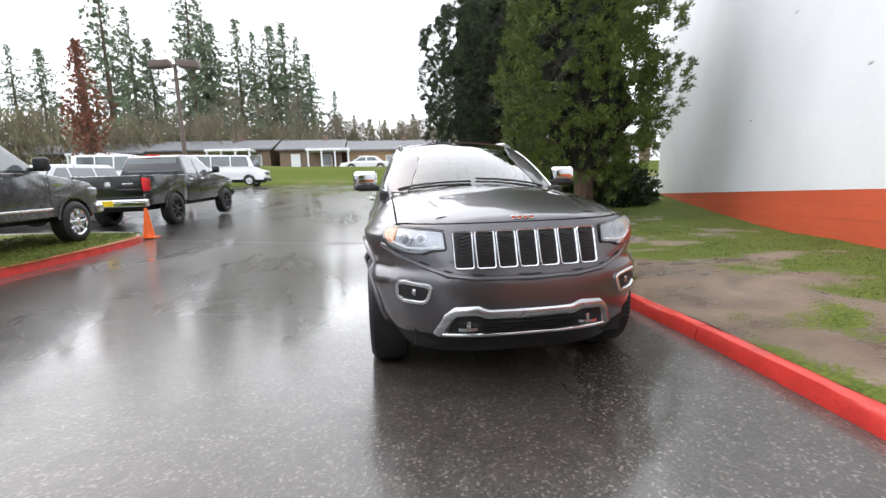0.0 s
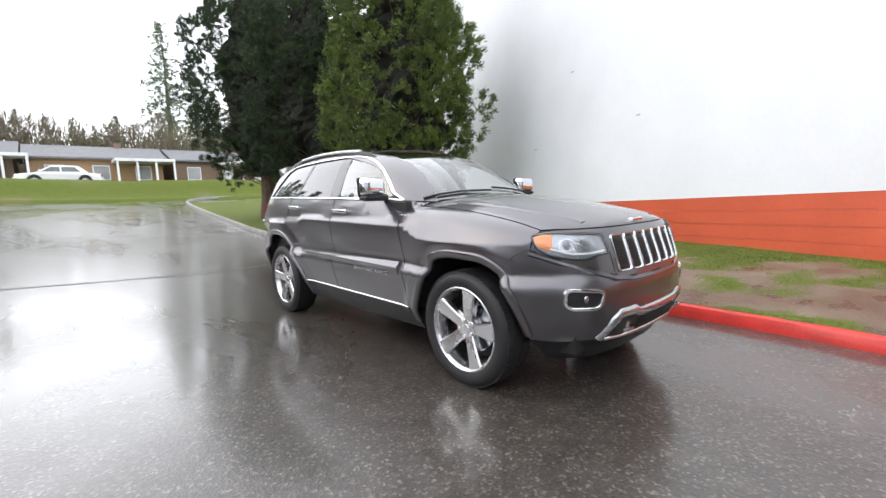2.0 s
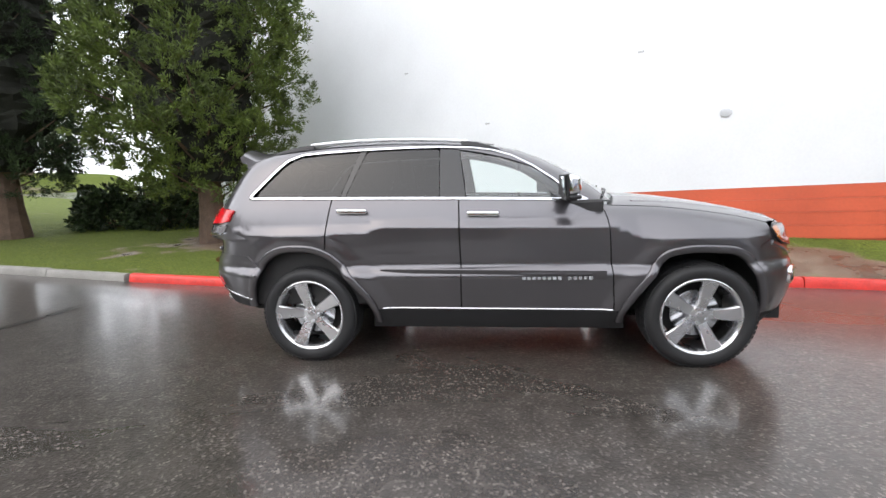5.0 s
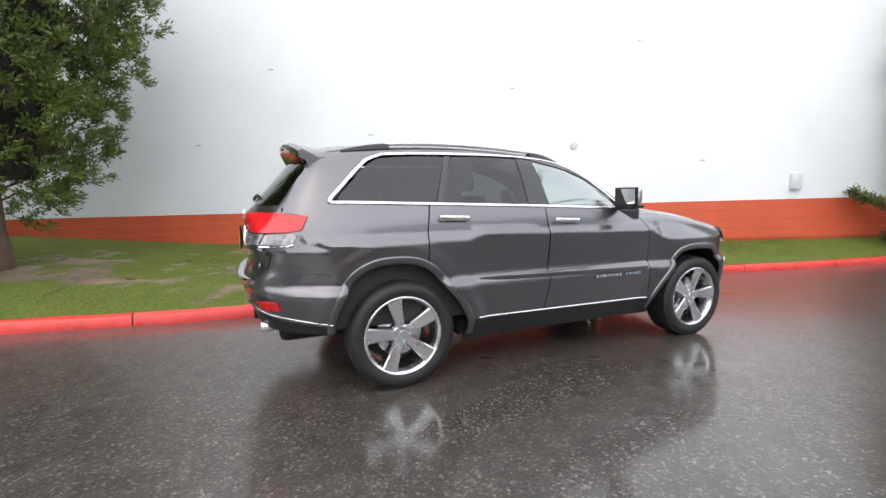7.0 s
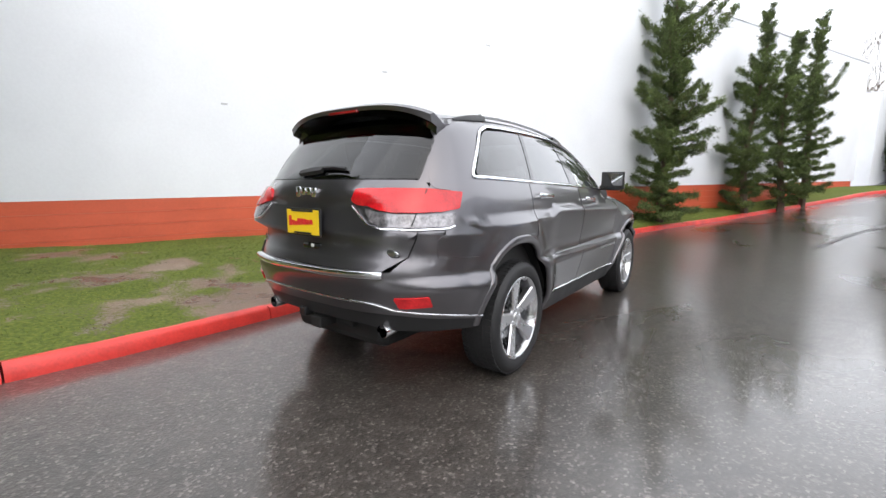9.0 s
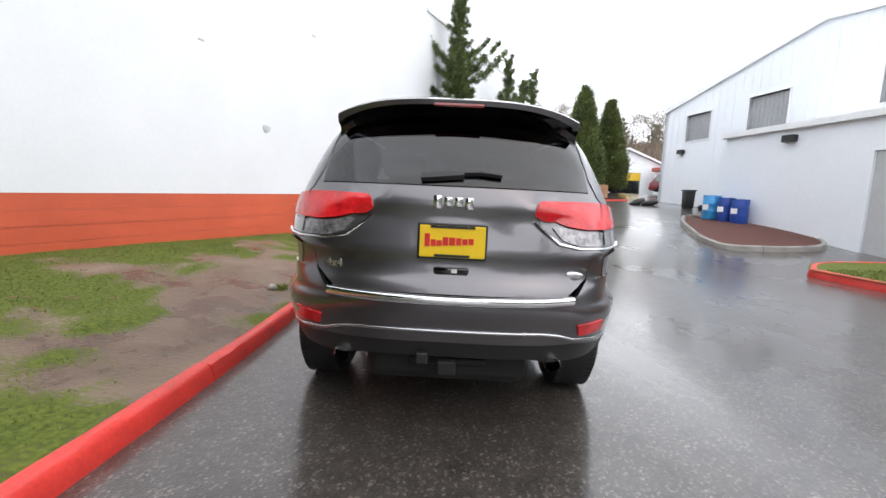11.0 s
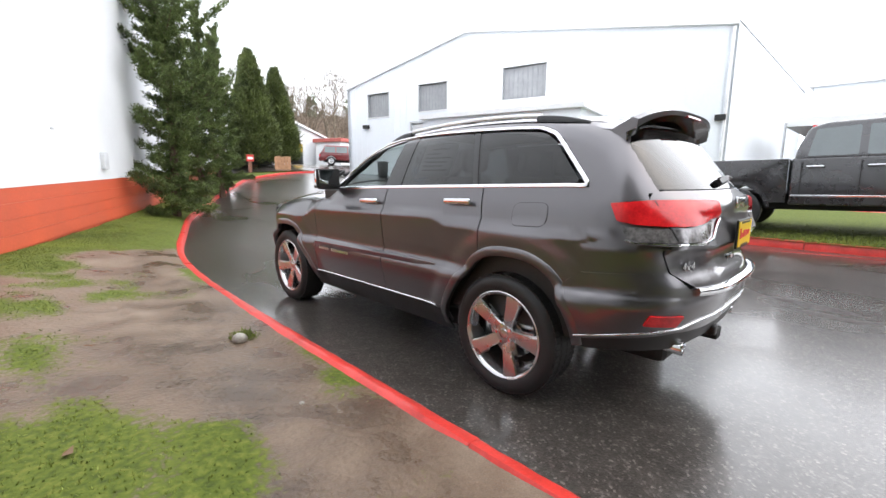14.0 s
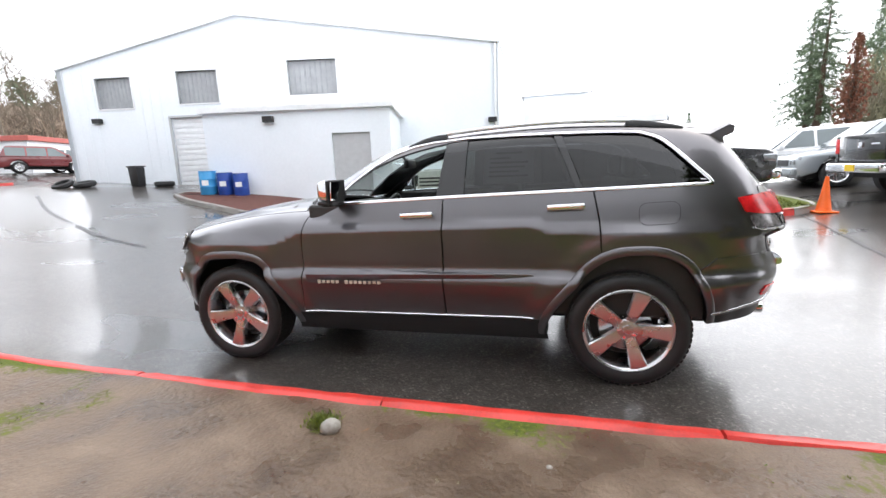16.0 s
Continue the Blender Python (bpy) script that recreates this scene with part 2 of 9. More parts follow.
def wet_asphalt():
    """Dark paving with pale chips under a film of rain, deeper in patches drawn out along the road."""
    m = bpy.data.materials.new("wet_asphalt")
    m.use_nodes = True
    nt = m.node_tree
    N, L = nt.nodes, nt.links
    b = N["Principled BSDF"]
    tc = N.new("ShaderNodeTexCoord")
    stretch = N.new("ShaderNodeMapping")
    stretch.inputs["Scale"].default_value = (1.0, 0.42, 1.0)
    stretch.inputs["Rotation"].default_value = (0, 0, radians(-9))
    L.new(tc.outputs["Object"], stretch.inputs["Vector"])

    def tex(kind, vector=None, **inputs):
        t = N.new(kind)
        for k, v in inputs.items():
            t.inputs[k.replace("_", " ")].default_value = v
        L.new(vector or tc.outputs["Object"], t.inputs["Vector"])
        return t

    def span(value, a, b_, c, d, smooth=False):
        r = N.new("ShaderNodeMapRange")
        if smooth:
            r.interpolation_type = 'SMOOTHSTEP'
        for k, v in (("From Min", a), ("From Max", b_), ("To Min", c), ("To Max", d)):
            r.inputs[k].default_value = v
        L.new(value, r.inputs["Value"])
        return r.outputs["Result"]
    stones = tex("ShaderNodeTexVoronoi", Scale=78.0)
    coarse = tex("ShaderNodeTexVoronoi", Scale=34.0)
    patch = tex("ShaderNodeTexNoise", stretch.outputs[0], Scale=0.62, Detail=5.0, Roughness=0.55, Distortion=0.7)
    fine = tex("ShaderNodeTexNoise", Scale=150.0, Detail=3.0)
    mid = tex("ShaderNodeTexNoise", Scale=7.0, Detail=6.0)
    # chips of mixed greys in dark binder
    cr = N.new("ShaderNodeValToRGB")
    e = cr.color_ramp.elements
    e[0].color, e[0].position = (0.045, 0.039, 0.034, 1), 0.2
    e[1].color, e[1].position = (0.21, 0.189, 0.169, 1), 0.98
    e.new(0.72).color = (0.068, 0.060, 0.053, 1)
    bw = N.new("ShaderNodeRGBToBW")
    L.new(stones.outputs["Color"], bw.inputs[0])
    L.new(bw.outputs[0], cr.inputs["Fac"])
    mx = N.new("ShaderNodeMix")
    mx.data_type, mx.blend_type = 'RGBA', 'MULTIPLY'
    mx.inputs["Factor"].default_value = 0.6
    L.new(cr.outputs["Color"], mx.inputs["A"])
    L.new(span(mid.outputs["Fac"], 0.35, 0.65, 0.65, 1.25), mx.inputs["B"])
    L.new(mx.outputs["Result"], b.inputs["Base Color"])
    film = span(patch.outputs["Fac"], 0.30, 0.70, 0.0, 1.0, True)
    L.new(span(film, 0, 1, 0.34, 0.26), b.inputs["Roughness"])
    b.inputs["Specular IOR Level"].default_value = 0.25
    b.inputs["IOR"].default_value = 1.45
    # the water itself
    L.new(span(film, 0, 1, 0.7, 1.0), b.inputs["Coat Weight"])
    L.new(span(film, 0, 1, 0.20, 0.11), b.inputs["Coat Roughness"])
    b.inputs["Coat IOR"].default_value = 1.66
    add = N.new("ShaderNodeMath")
    add.operation = 'ADD'
    L.new(stones.outputs["Distance"], add.inputs[0])
    L.new(fine.outputs["Fac"], add.inputs[1])
    more = N.new("ShaderNodeMath")
    more.operation = 'MULTIPLY_ADD'
    L.new(coarse.outputs["Distance"], more.inputs[0])
    more.inputs[1].default_value = 0.7
    L.new(add.outputs[0], more.inputs[2])

    def relief(lo, hi, socket):
        bp = N.new("ShaderNodeBump")
        bp.inputs["Distance"].default_value = 0.006
        L.new(span(film, 0, 1, lo, hi), bp.inputs["Strength"])
        L.new(more.outputs[0], bp.inputs["Height"])
        L.new(bp.outputs["Normal"], b.inputs[socket])
    relief(0.30, 0.18, "Normal")
    relief(0.035, 0.008, "Coat Normal")
    return m


def lawn_material():
    """Mud and grass, mixed by the cover attribute of the mesh."""
    m = bpy.data.materials.new("worn_lawn")
    m.use_nodes = True
    nt = m.node_tree
    N, L = nt.nodes, nt.links
    b = N["Principled BSDF"]
    tc, at = N.new("ShaderNodeTexCoord"), N.new("ShaderNodeAttribute")
    at.attribute_name = "cover"

    def noise_at(s, d=6.0):
        t = N.new("ShaderNodeTexNoise")
        t.inputs["Scale"].default_value, t.inputs["Detail"].default_value = s, d
        L.new(tc.outputs["Object"], t.inputs["Vector"])
        return t

    def ramp(fac, *stops):
        r = N.new("ShaderNodeValToRGB")
        e = r.color_ramp.elements
        e[0].position, e[0].color = stops[0][0], (*stops[0][1], 1)
        e[1].position, e[1].color = stops[-1][0], (*stops[-1][1], 1)
        for pos, c in stops[1:-1]:
            e.new(pos).color = (*c, 1)
        L.new(fac, r.inputs["Fac"])
        return r.outputs["Color"]
    n1, n2, n3 = noise_at(2.2), noise_at(30.0), noise_at(160.0, 3.0)
    dirt = ramp(n1.outputs["Fac"], (0.3, (0.085, 0.058, 0.038)), (0.5, (0.175, 0.125, 0.088)), (0.72, (0.29, 0.225, 0.17)))
    grass = ramp(n2.outputs["Fac"], (0.3, (0.045, 0.066, 0.011)), (0.52, (0.100, 0.132, 0.019)), (0.75, (0.17, 0.18, 0.038)))
    sp = N.new("ShaderNodeMix")
    sp.data_type, sp.blend_type = 'RGBA', 'MULTIPLY'
    sp.inputs["Factor"].default_value = 0.5
    L.new(dirt, sp.inputs["A"])
    L.new(ramp(n3.outputs["Fac"], (0.3, (0.5, 0.48, 0.45)), (0.7, (1.2, 1.2, 1.2))), sp.inputs["B"])
    edge = N.new("ShaderNodeMath")
    edge.operation = 'MULTIPLY_ADD'
    L.new(n2.outputs["Fac"], edge.inputs[0])
    edge.inputs[1].default_value = 0.7
    L.new(at.outputs["Fac"], edge.inputs[2])
    th = N.new("ShaderNodeMapRange")
    th.interpolation_type = 'SMOOTHSTEP'
    th.inputs["From Min"].default_value, th.inputs["From Max"].default_value = 0.72, 0.98
    L.new(edge.outputs[0], th.inputs["Value"])
    mx = N.new("ShaderNodeMix")
    mx.data_type = 'RGBA'
    L.new(th.outputs["Result"], mx.inputs["Factor"])
    L.new(sp.outputs["Result"], mx.inputs["A"])
    L.new(grass, mx.inputs["B"])
    L.new(mx.outputs["Result"], b.inputs["Base Color"])
    ro = N.new("ShaderNodeMapRange")
    ro.inputs["From Min"].default_value, ro.inputs["From Max"].default_value = 0.3, 0.6
    ro.inputs["To Min"].default_value, ro.inputs["To Max"].default_value = 0.10, 0.60
    L.new(n1.outputs["Fac"], ro.inputs["Value"])
    dull = N.new("ShaderNodeMix")
    L.new(th.outputs["Result"], dull.inputs["Factor"])
    L.new(ro.outputs["Result"], dull.inputs["A"])
    dull.inputs["B"].default_value = 0.95
    L.new(dull.outputs["Result"], b.inputs["Roughness"])
    b.inputs["Specular IOR Level"].default_value = 0.3
    bp = N.new("ShaderNodeBump")
    bp.inputs["Strength"].default_value, bp.inputs["Distance"].default_value = 0.6, 0.02
    L.new(n2.outputs["Fac"], bp.inputs["Height"])
    L.new(bp.outputs["Normal"], b.inputs["Normal"])
    return m


ASPHALT = wet_asphalt()
LAWN = lawn_material()
WHITE_WALL = surf("white_painted_block", (0.80, 0.82, 0.845), 0.55, var=0.05, scale=0.8, fine=25, bump=0.25, dist=0.004)
RED_WALL = surf("orange_red_painted_block", (0.60, 0.105, 0.045), 0.5, var=0.14, scale=1.2, fine=30, bump=0.3, dist=0.004)
RED_KERB = surf("red_kerb_paint", (0.62, 0.045, 0.035), 0.35, var=0.28, scale=4, fine=50, bump=0.5, dist=0.006)
CONCRETE = surf("weathered_concrete", (0.27, 0.26, 0.24), 0.55, var=0.25, scale=3, fine=60, bump=0.5, dist=0.006)
SIDING = surf("pale_blue_siding", (0.80, 0.84, 0.88), 0.5, var=0.05, scale=0.5, fine=12, bump=0.1)
WHITE_PAINT = surf("white_paint", (0.80, 0.81, 0.82), 0.4, var=0.05)
GREY_DOOR = surf("grey_door_paint", (0.48, 0.49, 0.50), 0.45, var=0.08)
DARK_WINDOW = surf("dusty_dark_pane", (0.36, 0.37, 0.38), 0.15, var=0.2, scale=1.5)
PAINT = surf("dark_grey_metallic_paint", (0.135, 0.129, 0.138), 0.32, metal=0.9, var=0.06, scale=2, fine=900, bump=0.0, rvar=0.03, coat=1.0)
BLACK_PLASTIC = surf("black_plastic", (0.014, 0.014, 0.015), 0.45, var=0.15, fine=200, bump=0.1, dist=0.001)
GLOSS_BLACK = surf("gloss_black_trim", (0.008, 0.008, 0.009), 0.08, var=0.1, bump=0.0, coat=0.5)
CHROME = surf("chrome", (0.82, 0.83, 0.85), 0.08, metal=1.0, var=0.03, bump=0.0, rvar=0.04)
SILVER = surf("silver_trim", (0.55, 0.56, 0.58), 0.25, metal=1.0, var=0.05, bump=0.0)
ALLOY = surf("polished_alloy", (0.66, 0.66, 0.67), 0.27, metal=1.0, var=0.05, bump=0.0)
RAIL_METAL = surf("brushed_rail", (0.78, 0.79, 0.80), 0.42, metal=0.7, var=0.05, bump=0.0)
RUBBER = surf("tyre_rubber", (0.016, 0.016, 0.017), 0.6, var=0.25, scale=10, fine=120, bump=0.25, dist=0.002)
UNDERSIDE = surf("black_underside", (0.010, 0.010, 0.010), 0.7, var=0.2)


# ---- ground ----
def ground_z(x, y):
    """Height of the paving: level by the car, rising at both ends and to the side."""
    side = 0.03 * min(12.0, max(0.0, -1 - x))
    north = 0.045 * min(9.0, max(0.0, y - 3)) + 0.07 * min(22.0, max(0.0, y - 12))
    k = 0.03 + 0.045 * min(1.0, max(0.0, (-x - 1) / 8))
    ease = lambda v: min(1.0, max(0.0, v)) ** 2 * (3 - 2 * min(1.0, max(0.0, v)))
    apron = 0.30 * ease((-4 - y) / 5) * ease((-4.5 - x) / 4) * (1 - ease((-17 - y) / 5))      # raised towards the warehouse
    gutter = 0.05 * ease((x - 0.98) / 0.4) * ease((1.2 - y) / 2.2) * ease((y + 7) / 3)
    return side + north + k * min(25.0, max(0.0, -5 - y)) + apron + gutter


def smooth_z(x, y):
    """The same, with its bends eased."""
    s = 0.0
    for dx, dy in ((0, 0), (0.35, 0), (-0.35, 0), (0, 0.9), (0, -0.9)):
        s += ground_z(x + dx, y + dy)
    return s / 5


WALL_A, WALL_B = Vector((-5.9, -24.9, 0)), Vector((10.4, 11.75, 0))   # foot of the long wall
WALL_DIR = (WALL_B - WALL_A).normalized()
WALL_OUT = Vector((-WALL_DIR.y, WALL_DIR.x, 0))                        # towards the road

axis = sorted(set([round(v, 2) for v in np.concatenate([np.arange(-30, 30.1, 0.75), np.arange(0.6, 1.9, 0.15), np.linspace(-420, 420, 43)])]))
gv = [(x, y, smooth_z(x, y)) for y in axis for x in axis]
na = len(axis)
gf = [(j * na + i, j * na + i + 1, (j + 1) * na + i + 1, (j + 1) * na + i) for j in range(na - 1) for i in range(na - 1)]
ground = raw("ground", gv, gf, ASPHALT, smooth=True)
tagged(ground, "wet dark asphalt paving with thin puddles and tyre marks", "ground", kind="structure")

# kerb along the lawn, from the far grass corner down past the car and away
KERB = [(9.4, 34.5), (6.1, 33.2), (4.1, 30.2), (3.2, 26), (2.7, 21), (2.1, 13), (1.73, 8), (1.55, 5.4), (1.50, 3), (1.475, 1), (1.485, -1), (1.43, -2.5), (1.27, -4),
        (1.0, -5.4), (0.44, -7.4), (-0.32, -9.9), (-1.3, -12.3), (-2.8, -15.5), (-4.7, -18.9), (-6.2, -21), (-8.2, -21.4), (-10, -20.6)]


def curve_points(pts, step):
    """Evenly spaced points on a smooth curve through pts."""
    P = np.array(pts, float)
    s = np.concatenate([[0], np.cumsum(np.linalg.norm(np.diff(P, axis=0), axis=1))])
    fx, fy = spline(s, P[:, 0]), spline(s, P[:, 1])
    t = np.arange(0, s[-1], step)
    return np.stack([fx(t), fy(t)], 1)


def kerb_run(name, pts, material, parent, inside, h=0.115, w=0.135, length=1.83):
    """Kerb stones end to end along a line; inside: +1 if the bank lies to the left of the way."""
    line = curve_points(pts, 0.12)
    per = int(round(length / 0.12))
    made = []
    for k in range(0, len(line) - 2, per):
        seg = line[k:min(k + per + 1, len(line))]
        if len(seg) < 3:
            continue
        bm, rings = bmesh.new(), []
        rnd = random.Random(k)
        drop = rnd.uniform(-0.006, 0.006)
        for i, (x, y) in enumerate(seg):
            a, b = seg[max(0, i - 1)], seg[min(len(seg) - 1, i + 1)]
            t = Vector((b[0] - a[0], b[1] - a[1], 0)).normalized()
            n = Vector((-t.y, t.x, 0)) * inside
            p = Vector((x, y, smooth_z(x, y)))
            if i in (0, len(seg) - 1):
                p += t * (0.006 if i == 0 else -0.006)
            j = lambda s=0.004: rnd.uniform(-s, s)
            prof = [(0.0, -0.08), (0.004, 0.02), (0.018 + j(), h - 0.035), (0.03 + j(), h - 0.012 + j()), (0.055, h + drop + j()), (w - 0.03, h + drop + j(0.003)), (w, h - 0.025), (w + 0.01, -0.08)]
            rings.append([bm.verts.new(p + n * u + Vector((0, 0, v))) for u, v in prof])
        for A, B in zip(rings, rings[1:]):
            for q in range(len(A) - 1):
                bm.faces.new((A[q], A[q + 1], B[q + 1], B[q]))
        bm.faces.new(rings[0])
        bm.faces.new(rings[-1][::-1])
        made.append(part("kerb_stone", bm, material, parent, smooth=40))
    return made


cut = 5.35
red_pts = [p for p in KERB if p[1] <= cut + 0.2]
grey_pts = [p for p in KERB if p[1] >= cut]
kerb_1 = thing("kerb_1", "red-painted concrete kerb along the lawn", "kerb", kind="structure")
kerb_run("kerb", [(1.55, 5.4)] + red_pts[1:], RED_KERB, kerb_1, 1)
kerb_2 = thing("kerb_2", "bare grey concrete kerb round the grass corner", "kerb", kind="structure")
kerb_run("kerb", grey_pts, CONCRETE, kerb_2, 1)


def cover_at(x, y):
    """How much grass grows at a place on the lawn, 0 to 1."""
    n = noise.noise((x * 0.55, y * 0.55, 3.1)) * 0.45 + noise.noise((x * 1.7, y * 1.7, 7.7)) * 0.46 + noise.noise((x * 4.3, y * 4.3, 1.7)) * 0.28
    wall_d = (Vector((x, y, 0)) - WALL_A).dot(WALL_OUT)
    c = 0.67 + n * 1.35
    c += 0.55 * max(0, 1 - wall_d / 0.9)                 # greener at the foot of the wall
    c += 0.45 * min(1, max(0, (y - 2.2) / 2.0))          # greener towards the trees
    c += 0.6 * min(1, max(0, (-4.8 - y) / 1.5))
    c -= 1.0 * max(0, 1 - math.hypot(x - 4.3, y - 5.6) / 2.7)      # bare needle litter under the tree
    near = x - 1.50
    c -= 0.55 * max(0, 1 - abs(near - 0.45) / 0.95) * min(1, max(0, (y + 4.8) / 0.8)) * min(1, max(0, (2.6 - y) / 1.0))   # trodden mud behind the kerb
    return min(1.0, max(0.0, c))


def lawn_z(x, y, f):
    """f: 0 at the kerb, 1 at the wall."""
    z = smooth_z(x, y) + 0.105 + 0.23 * f ** 0.85
    z += 0.022 * noise.noise((x * 0.9, y * 0.9, 0)) + 0.010 * noise.noise((x * 3.1, y * 3.1, 5))
    if -4.6 < y < 0.5:
        z -= 0.05 * max(0, 1 - abs((x - 2.2) / 0.6)) * max(0, 1 - abs((y + 2.2) / 2.0))
    return z


LAWN_LINE = curve_points(KERB[3:], 0.14)
lv, lf, lc = [], [], []
cols = 64
for i, (x, y) in enumerate(LAWN_LINE):
    a, b = LAWN_LINE[max(0, i - 1)], LAWN_LINE[min(len(LAWN_LINE) - 1, i + 1)]
    t = Vector((b[0] - a[0], b[1] - a[1], 0)).normalized()
    p0 = Vector((x, y, 0)) + Vector((-t.y, t.x, 0)) * 0.112
    # straight across to the wall line
    d = (p0 - WALL_A).dot(WALL_OUT)
    p1 = p0 - WALL_OUT * max(0.25, d - 0.0)
    if d > 12:
        p1 = p0 + Vector((12, 0, 0))
    for c in range(cols + 1):
        f = c / cols
        q = p0.lerp(p1, f)
        z = lawn_z(q.x, q.y, f)
        lv.append((q.x, q.y, z))
        lc.append(cover_at(q.x, q.y))
for i in range(len(LAWN_LINE) - 1):
    for c in range(cols):
        k = i * (cols + 1) + c
        lf.append((k, k + 1, k + cols + 2, k + cols + 1))
lawn = raw("lawn", lv, lf, LAWN, smooth=True)
at = lawn.data.attributes.new("cover", 'FLOAT', 'POINT')
at.data.foreach_set("value", np.array(lc, dtype=np.float32))
tagged(lawn, "worn muddy grass strip between kerb and wall", "lawn", kind="structure")

# ---- the long painted wall ----
SLANT = -0.0235      # the courses fall towards the north end, as the whole site does


def wall_piece(bm, s0, s1, z0, z1, thick=0.3, proud=0.0):
    """A stretch of the long wall, s metres along its foot, heights over its own datum."""
    c = []
    for s in (s0, s1):
        for z in (z0, z1):
            for o in (proud, -thick):
                p = WALL_A + WALL_DIR * s + WALL_OUT * o
                c.append(bm.verts.new((p.x, p.y, z + 1.70 + SLANT * s)))
    for f in ((0, 1, 3, 2), (4, 6, 7, 5), (0, 4, 5, 1), (2, 3, 7, 6), (0, 2, 6, 4), (1, 5, 7, 3)):
        bm.faces.new([c[i] for i in f])


WL = (WALL_B - WALL_A).length
wall_east = thing("wall_east", "tall white block wall with an orange-red painted base", "wall", kind="structure")
bm = bmesh.new()
wall_piece(bm, 0, 17.2, 0, 5.45)
wall_piece(bm, 17.2, WL, 0, 9.0)
part("white_wall", bm, WHITE_WALL, wall_east)
bm = bmesh.new()
wall_piece(bm, 0, 17.2, 5.45, 5.55, thick=0.34, proud=0.04)
part("coping", bm, WHITE_PAINT, wall_east)
bm = bmesh.new()
wall_piece(bm, 0.3, WL, -2.6, -0.8, proud=-0.02)
part("footing", bm, RED_WALL, wall_east)
# courses of the painted base, with open joints
course = 0.2
for k in range(4):
    bm = bmesh.new()
    z1 = -k * course
    wall_piece(bm, 0.3, WL, z1 - course + (0.004), z1 - (0.004 if k else 0.0), thick=0.28, proud=(-0.004, 0.0, -0.003, 0.002)[k])
    part("block_course", bm, RED_WALL, wall_east)
bm = bmesh.new()
wall_piece(bm, 0.3, WL, -0.8, -0.002, thick=0.25, proud=-0.012)
part("mortar", bm, surf("pale_mortar_paint", (0.66, 0.22, 0.15), 0.6), wall_east)

# tarred joints in the paving
TAR = surf("black_joint_tar", (0.02, 0.019, 0.018), 0.3, var=0.3, scale=20, bump=0.3)
for wide, pts in ((0.055, [(-7.3, -15.6), (-6.0, -13.4), (-4.85, -10.9), (-3.9, -8.9), (-3.2, -6.9)]), (0.028, [(-6.3, 5.95), (-4.66, 5.62), (-3.2, 5.27), (-1.5, 5.0), (0.4, 4.9)]), (0.028, [(-3.6, 12.5), (-1.6, 11.9), (0.6, 11.0), (1.3, 9.9)])):
    c = curve_points(pts, 0.1)
    tv, tf = [], []
    for i, (x, y) in enumerate(c):
        a, b = c[max(0, i - 1)], c[min(len(c) - 1, i + 1)]
        t = Vector((b[0] - a[0], b[1] - a[1], 0)).normalized()
        w = wide + 0.016 * noise.noise((x * 3, y * 3, 2.0))
        off = 0.03 * noise.noise((x * 1.3, y * 1.3, 9.0))
        for sgn in (-1, 1):
            qx, qy = x - t.y * (off + sgn * w), y + t.x * (off + sgn * w)
            tv.append((qx, qy, smooth_z(qx, qy) + 0.006))
        if i:
            tf.append((2 * i - 2, 2 * i - 1, 2 * i + 1, 2 * i))
    tagged(raw("sealed_crack", tv, tf, TAR), "black tar joint across the wet asphalt", "crack", kind="structure")


# ---- the dark grey sport utility vehicle ----
# Its skin is one smooth solid |x| <= half_width(y, z); every panel is a piece of that skin. Nose towards -y.
side_prof = spline([0.15, 0.25, 0.36, 0.43, 0.55, 0.66, 0.70, 0.73, 0.76, 0.85, 0.95, 1.0, 1.035, 1.05, 1.06, 1.075, 1.10, 1.14, 1.2, 1.27, 1.36, 1.5],
                   [0.75, 0.805, 0.855, 0.879, 0.910, 0.937, 0.944, 0.932, 0.908, 0.914, 0.930, 0.938, 0.9445, 0.9480, 0.9490, 0.9440, 0.933, 0.916, 0.893, 0.868, 0.835, 0.77])
nose_y = spline([0.15, 0.24, 0.34, 0.45, 0.56, 0.70, 0.80, 0.9, 1.0, 1.06, 1.15, 1.6], [-2.12, -2.16, -2.235, -2.30, -2.32, -2.31, -2.285, -2.255, -2.21, -2.17, -2.10, -1.93])
tail_y = spline([0.15, 0.3, 0.42, 0.5, 0.62, 0.75, 0.80, 0.87, 0.95, 1.1, 1.20, 1.3, 1.4, 1.6], [2.24, 2.31, 2.37, 2.405, 2.445, 2.48, 2.476, 2.435, 2.415, 2.432, 2.448, 2.41, 2.33, 2.2])
hood_z = spline([-2.36, -2.21, -2.055, -1.84, -1.51, -1.2, -0.95, -0.5, 0.5, 1.5, 2.2, 2.5], [0.99, 1.045, 1.095, 1.145, 1.205, 1.245, 1.26, 1.265, 1.30, 1.33, 1.295, 1.25])
cabin_z = spline([-1.12, -1.0, -0.65, -0.3, -0.08, 0.12, 0.4, 0.8, 1.2, 1.6, 1.85, 2.0, 2.1, 2.2, 2.3, 2.38, 2.42, 2.46, 2.5],
                 [1.175, 1.255, 1.475, 1.64, 1.705, 1.738, 1.757, 1.768, 1.767, 1.754, 1.736, 1.702, 1.625, 1.51, 1.395, 1.295, 1.20, 1.05, 0.9])
cabin_prof = spline([1.0, 1.22, 1.30, 1.4, 1.5, 1.6, 1.68, 1.78], [0.93, 0.878, 0.845, 0.80, 0.752, 0.702, 0.66, 0.61])
